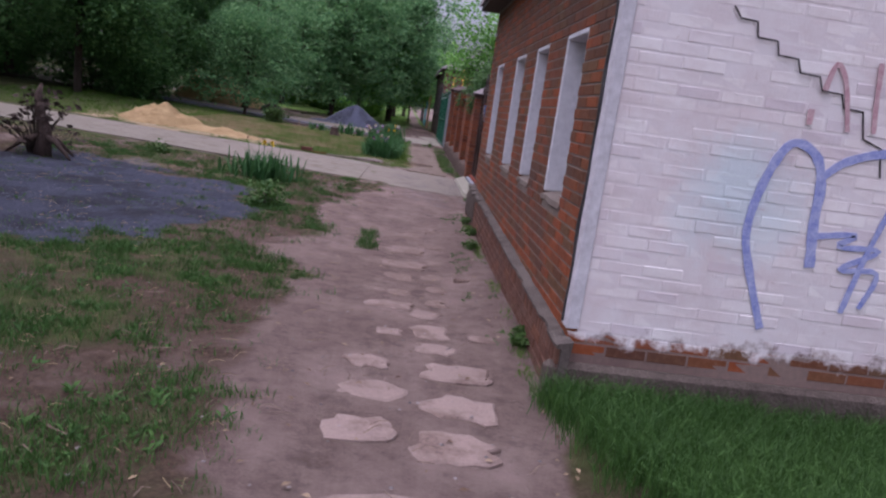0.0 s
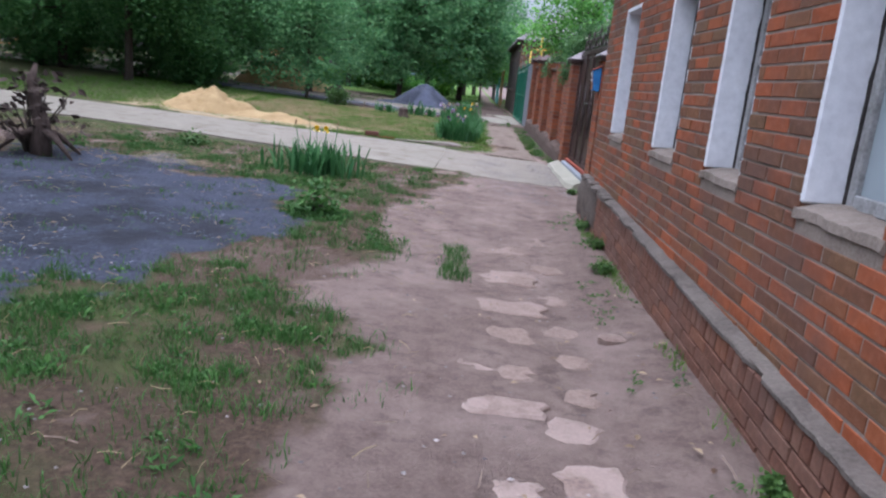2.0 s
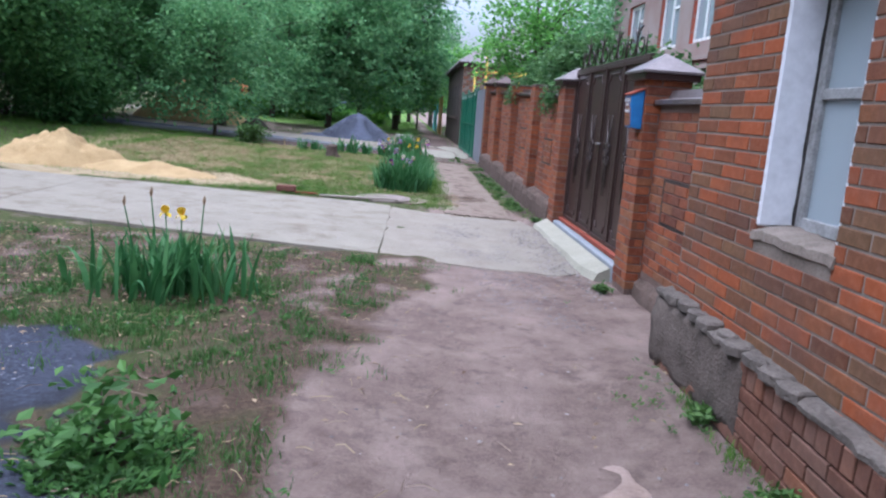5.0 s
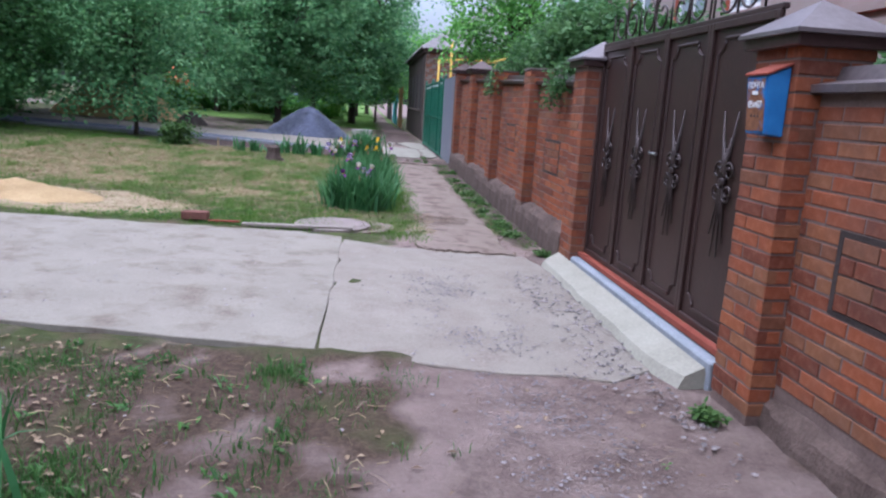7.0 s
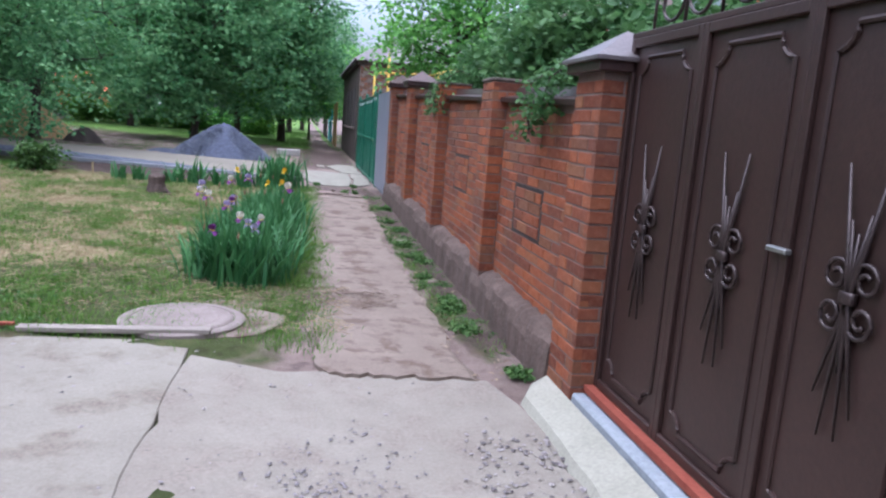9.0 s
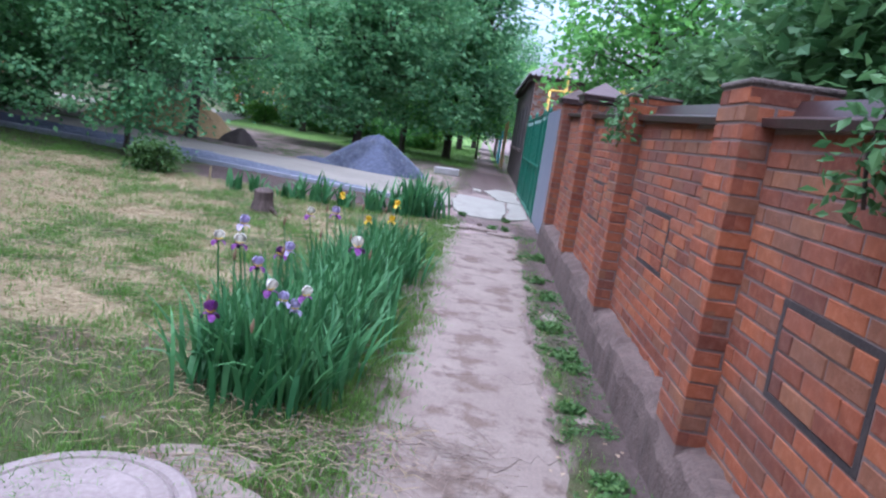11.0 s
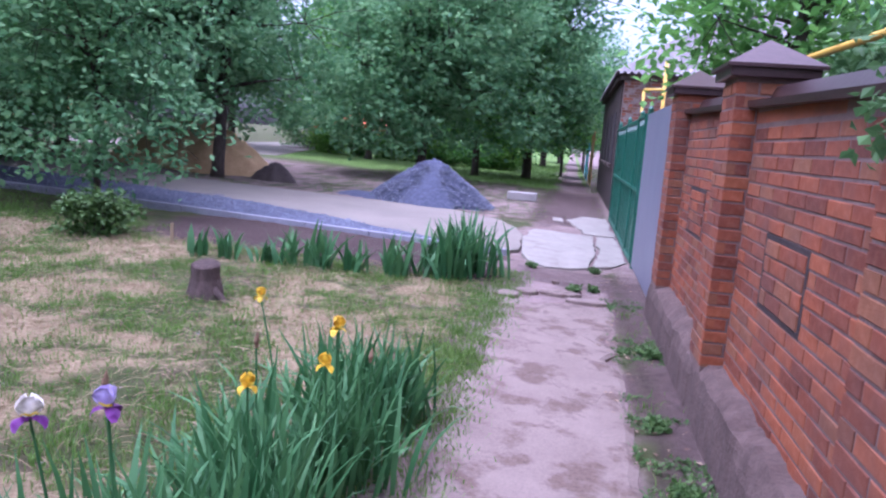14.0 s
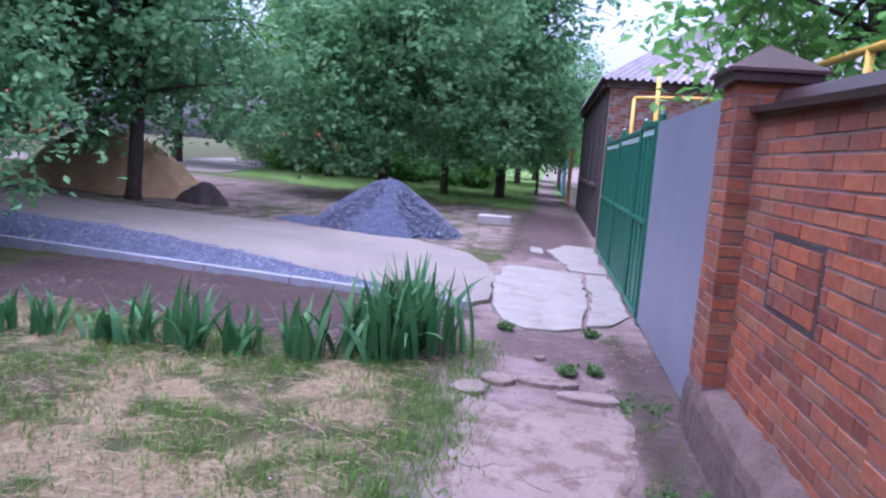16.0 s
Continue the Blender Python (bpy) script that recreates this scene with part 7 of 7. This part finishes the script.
scatter("straw", 500, 322, (-0.7, 17.3, 0.3, 18.7), lambda x, y: 0.8, strand(0.06, 0.2, 0.0018), M_STRAW, "cut dry stalks beside a footpath")
scatter("twigs", 420, 324, (-0.5, 17.9, 0.75, 18.75), lambda x, y: smooth(0.5, 0.1, abs(y - 18.3 - 0.2 * x)), strand(0.06, 0.24, 0.003), M_TWIG, "cut dark dry stalks lying across a footpath")
scatter("twigs", 600, 323, (-2.0, 2.0, 1.0, 13.0), lambda x, y: 0.5, strand(0.03, 0.16, 0.005), M_TWIG, "small dry twigs on a dirt path")


def pebble(smin, smax):
    def make(vs, fs, x, y, z, rg):
        s = rg.uniform(smin, smax)
        i = len(vs)
        h = s * rg.uniform(0.4, 0.8)
        zb = z - 0.2 * h
        k = [(s * rg.uniform(0.6, 1.1)) for _ in range(6)]
        vs.extend([(x + k[j] * math.cos(j * 1.047), y + k[j] * math.sin(j * 1.047), zb + h * 0.25) for j in range(6)] + [(x + s * 0.2, y, zb + h)])
        fs.extend([(i + j, i + (j + 1) % 6, i + 6) for j in range(6)])
    return make


M_PEB = leaf_mat("pebble", (0.08, 0.065, 0.065), (0.28, 0.245, 0.235), 0.0)
M_GRIT = leaf_mat("grey_grit", (0.095, 0.080, 0.084), (0.210, 0.182, 0.184), 0.0)
M_CHIP = leaf_mat("blue_stone_chip", (0.042, 0.047, 0.066), (0.180, 0.192, 0.246), 0.0)
scatter("gravel", 6500, 330, (-0.5, 11.6, 1.15, 16.2), lambda x, y: smooth(-0.1, 0.35, fbm(x, y, 2.4) + 0.1) * smooth(0.9, 0.2, abs(x - 0.25 - 0.1 * (14.5 - y)) * 1.6) * smooth(16.2, 15.0, y), pebble(0.004, 0.014), M_GRIT, "loose grey gravel on a driveway")
scatter("gravel", 900, 335, (0.75, 12.2, 1.25, 15.8), lambda x, y: 0.8 * smooth(0.75, 1.0, x - 0.1 * (14 - y) + 0.2 * fbm(x, y, 2.0)), pebble(0.005, 0.02), M_PEB, "loose stones beside a gate ramp")
scatter("gravel", 4500, 331, (-4.0, 2.0, 1.0, 28.5), lambda x, y: 0.5, pebble(0.005, 0.016), M_PEB, "scattered small stones")
scatter("gravel", 9000, 332, (-6.2, 5.3, -1.3, 11.2), lambda x, y: zones(x, y)[2], pebble(0.006, 0.016), M_CHIP, "blue-grey crushed stone spread on the ground")
scatter("gravel", 14000, 333, (-9.0, 28.95, -0.9, 33.0), lambda x, y: smooth(0.25, -0.1, y - 29.0 - min(2.0, 0.42 * (-x - 0.75)) + 0.3 * fbm(x, y, 1.5)), lambda vs, fs, x, y, z, rg: pebble(0.012, 0.03)(vs, fs, x, y, z + 0.035, rg), M_CHIP, "blue-grey crushed stone behind a kerb")


def on_heap(vs, fs, x, y, z, rg):
    d = math.hypot((x + 2.55) / 1.5, (y - 35.1) / 1.3)
    if d < 1:
        pebble(0.015, 0.04)(vs, fs, x, y, z + 1.08 * (1 - d) ** 0.9 * (1 - 0.1 * math.exp(-(d / 0.12) ** 2)) - 0.02, rg)


scatter("gravel", 5000, 334, (-4.1, 33.7, -1.0, 36.5), lambda x, y: 1.0, on_heap, M_CHIP, "loose crushed stone on a heap")


def flake(vs, fs, x, y, z, rg):
    s, a = rg.uniform(0.012, 0.03), rg.uniform(0, 6.28)
    i = len(vs)
    c, q = math.cos(a) * s, math.sin(a) * s
    vs.extend([(x - c, y - q, z + 0.006), (x - q * 0.5, y + c * 0.5, z + 0.014), (x + c, y + q, z + 0.008), (x + q * 0.5, y - c * 0.5, z + 0.012)])
    fs.append((i, i + 1, i + 2, i + 3))


scatter("leaf_litter", 1500, 340, (-4.5, 2.0, 1.3, 13.3), lambda x, y: 0.35 + 0.5 * smooth(0.6, 1.0, x), flake, leaf_mat("fallen_leaf", (0.09, 0.05, 0.03), (0.36, 0.27, 0.17), 0.1), "fallen dry leaves")
scatter("leaf_litter", 900, 341, (0.9, 16.5, 1.5, 28.5), lambda x, y: 0.6, flake, bpy.data.materials["fallen_leaf"], "fallen dry leaves at the foot of a fence")
scatter("leaf_litter", 5000, 343, (-7.0, 10.2, -0.9, 13.5), lambda x, y: 0.7 * smooth(10.2, 11.5, y + 0.8 * fbm(x, y, 0.9)) * smooth(-0.9, -2.2, x), flake, bpy.data.materials["fallen_leaf"], "brown fallen leaves on dry earth")
scatter("soil_clods", 1500, 342, (-4.6, 26.6, -0.2, 28.65), lambda x, y: zones(x, y)[4], pebble(0.015, 0.045), simple("soil_clod", (0.05, 0.035, 0.03), (0.15, 0.11, 0.10), 8, 40), "dug dark soil clods")

# ---------------------------------------------------------------- small things on the ground
def drop(bm, x, y):
    bmesh.ops.translate(bm, vec=(0, 0, gz(x, y)), verts=bm.verts)
    return bm


cover = empty("manhole_cover", "round concrete manhole cover with a raised rim beside the path", "manhole", at=(-0.87, 17.48, gz(-0.87, 17.48)))
bm = bmesh.new()
_prof = [(0.42, -0.08), (0.42, 0.03), (0.40, 0.04), (0.355, 0.04), (0.345, 0.028), (0.335, 0.04), (0.32, 0.047), (0.26, 0.043), (0.24, 0.05), (0.13, 0.047), (0.11, 0.052), (0.02, 0.052)]
_rings = [[bm.verts.new((rr * math.cos(2 * math.pi * k / 40), rr * math.sin(2 * math.pi * k / 40), z)) for k in range(40)] for rr, z in _prof]
for a, b2 in zip(_rings, _rings[1:]):
    for k in range(40):
        bm.faces.new((a[k], a[(k + 1) % 40], b2[(k + 1) % 40], b2[k]))
bm.faces.new(_rings[-1])
bmesh.ops.recalc_face_normals(bm, faces=bm.faces)
part("cover", bm, simple("weathered_cover", (0.150, 0.118, 0.106), (0.235, 0.192, 0.175), 6, 50, 0.9), cover)
slab_piece("apron", cover, 0.2, 0.05, 0.52, 0.42, 0.012, M_PAVE, 77, n=16, rough=0.18)

tagged(link("loose_brick", drop(B(-2.42, 17.12, 0.03, -2.15, 17.25, 0.115, bevel=0.008), -2.3, 17.2), simple("sooty_brick", (0.09, 0.04, 0.03), (0.18, 0.08, 0.06), 8, 50)), "sooty loose brick at the driveway edge", "brick")
tagged(link("plank", drop(B(-1.8, 17.1, 0.02, -0.64, 17.185, 0.055, bevel=0.005), -1.2, 17.15), simple("grey_wood", (0.17, 0.14, 0.12), (0.28, 0.24, 0.21), 4, 40, stretch=(1, 8, 8))), "weathered grey plank at the driveway edge", "plank")
tagged(link("slat", drop(B(-2.15, 17.14, 0.025, -1.82, 17.17, 0.045, bevel=0.003), -2.0, 17.15), M_REDSTRIP), "short red painted slat on the ground", "slat")
tagged(slab_piece("flat_stone", None, -0.62, 18.0, 0.3, 0.15, gz(-0.6, 18.0) + 0.015, M_PAVE, 310, n=15, rough=0.3), "pale flat concrete piece in the grass", "stone")
tagged(link("wood_block", drop(B(-1.02, 28.5, 0.0, -0.62, 28.62, 0.26, bevel=0.01), -0.8, 28.55), M_STUMP), "dark wooden block beside a kerb", "block")
tagged(link("marker_peg", drop(B(-3.9, 26.45, 0.0, -3.87, 26.48, 0.24, bevel=0.004), -3.9, 26.5), M_STRAW), "pale wooden peg in a soil bed", "peg")
tagged(link("concrete_block", drop(B(-1.1, 38.4, 0.0, -0.3, 38.8, 0.22, bevel=0.02), -0.7, 38.6), M_CONC), "grey concrete block on shaded ground", "block")
st = slab_piece("flat_stone", None, 0.72, 6.75, 0.09, 0.07, gz(0.7, 6.7) + 0.02, M_STONE, 300)
tagged(st, "small pale stone on the dirt path", "stone")

# ---------------------------------------------------------------- house bricks
M_BRICK_OLD = brick_mat("plinth_brick", [(0.0, (0.075, 0.040, 0.030)), (0.5, (0.105, 0.062, 0.048)), (0.85, (0.125, 0.085, 0.068)), (1.0, (0.16, 0.07, 0.04))], 0.9)
FRONT_L = HY1 - HY0
_holes = [(a - HY0 + 0.010, b2 - HY0 - 0.010, WZ0 - 0.085 - HZ0, WZ1 + 0.02 - HZ0) for a, b2 in WINDOWS]
_front = courses(FRONT_L, HZ1 - HZ0, holes=_holes)
_near = [q for q in _front if q[0] < 5.6 and q[2] < 1.30]
_near = _near[:300]
_rest = [q for q in _front if q not in _near]
_hinv = Matrix.Translation((-HX, -HY0, 0))
for a, l, z in _near:
    lay(house, M_BRICK, _hinv @ pose(HX, HY0 + a, HZ0 + z), round(l, 2))
joined_bricks("brickwork", _rest, lambda a, z: _hinv @ pose(HX, HY0 + a, HZ0 + z), M_BRICK_J, house)
_gable = courses(6.8, HZ1 - 0.1, l=0.25)
_gnear = [q for q in _gable if q[0] < 2.3][:300]
_gset = set(_gnear)
for a, l, z in _gnear:
    lay(house, M_WBRICK, _hinv @ pose(HX + a + l, HY0, 0.14 + z, 0, 0, 90), round(l, 2))
joined_bricks("limewashed_brickwork", [(a + l, l, z) for a, l, z in _gable if (a, l, z) not in _gset], lambda a, z: _hinv @ pose(HX + a, HY0, 0.14 + z, 0, 0, 90), M_WBRICK_J, house)
_slope = _hinv @ pose(1.058, HY0 - 0.1, ledge_z(HY0) - 0.03, math.degrees(math.atan(0.0305)), 0, 0)
for k in range(int((9.9 - HY0) / 0.082)):  # a course of headers on edge
    lay(house, M_BRICK_OLD, _slope @ pose(0, k * 0.082, -0.105), 0.072, 0.05, 0.10)
for a, l, z in courses(LEDGE_END - HY0, 0.42):
    lay(house, M_BRICK_OLD, _slope @ pose(0, a, -0.182 - z), round(l, 2), 0.05)
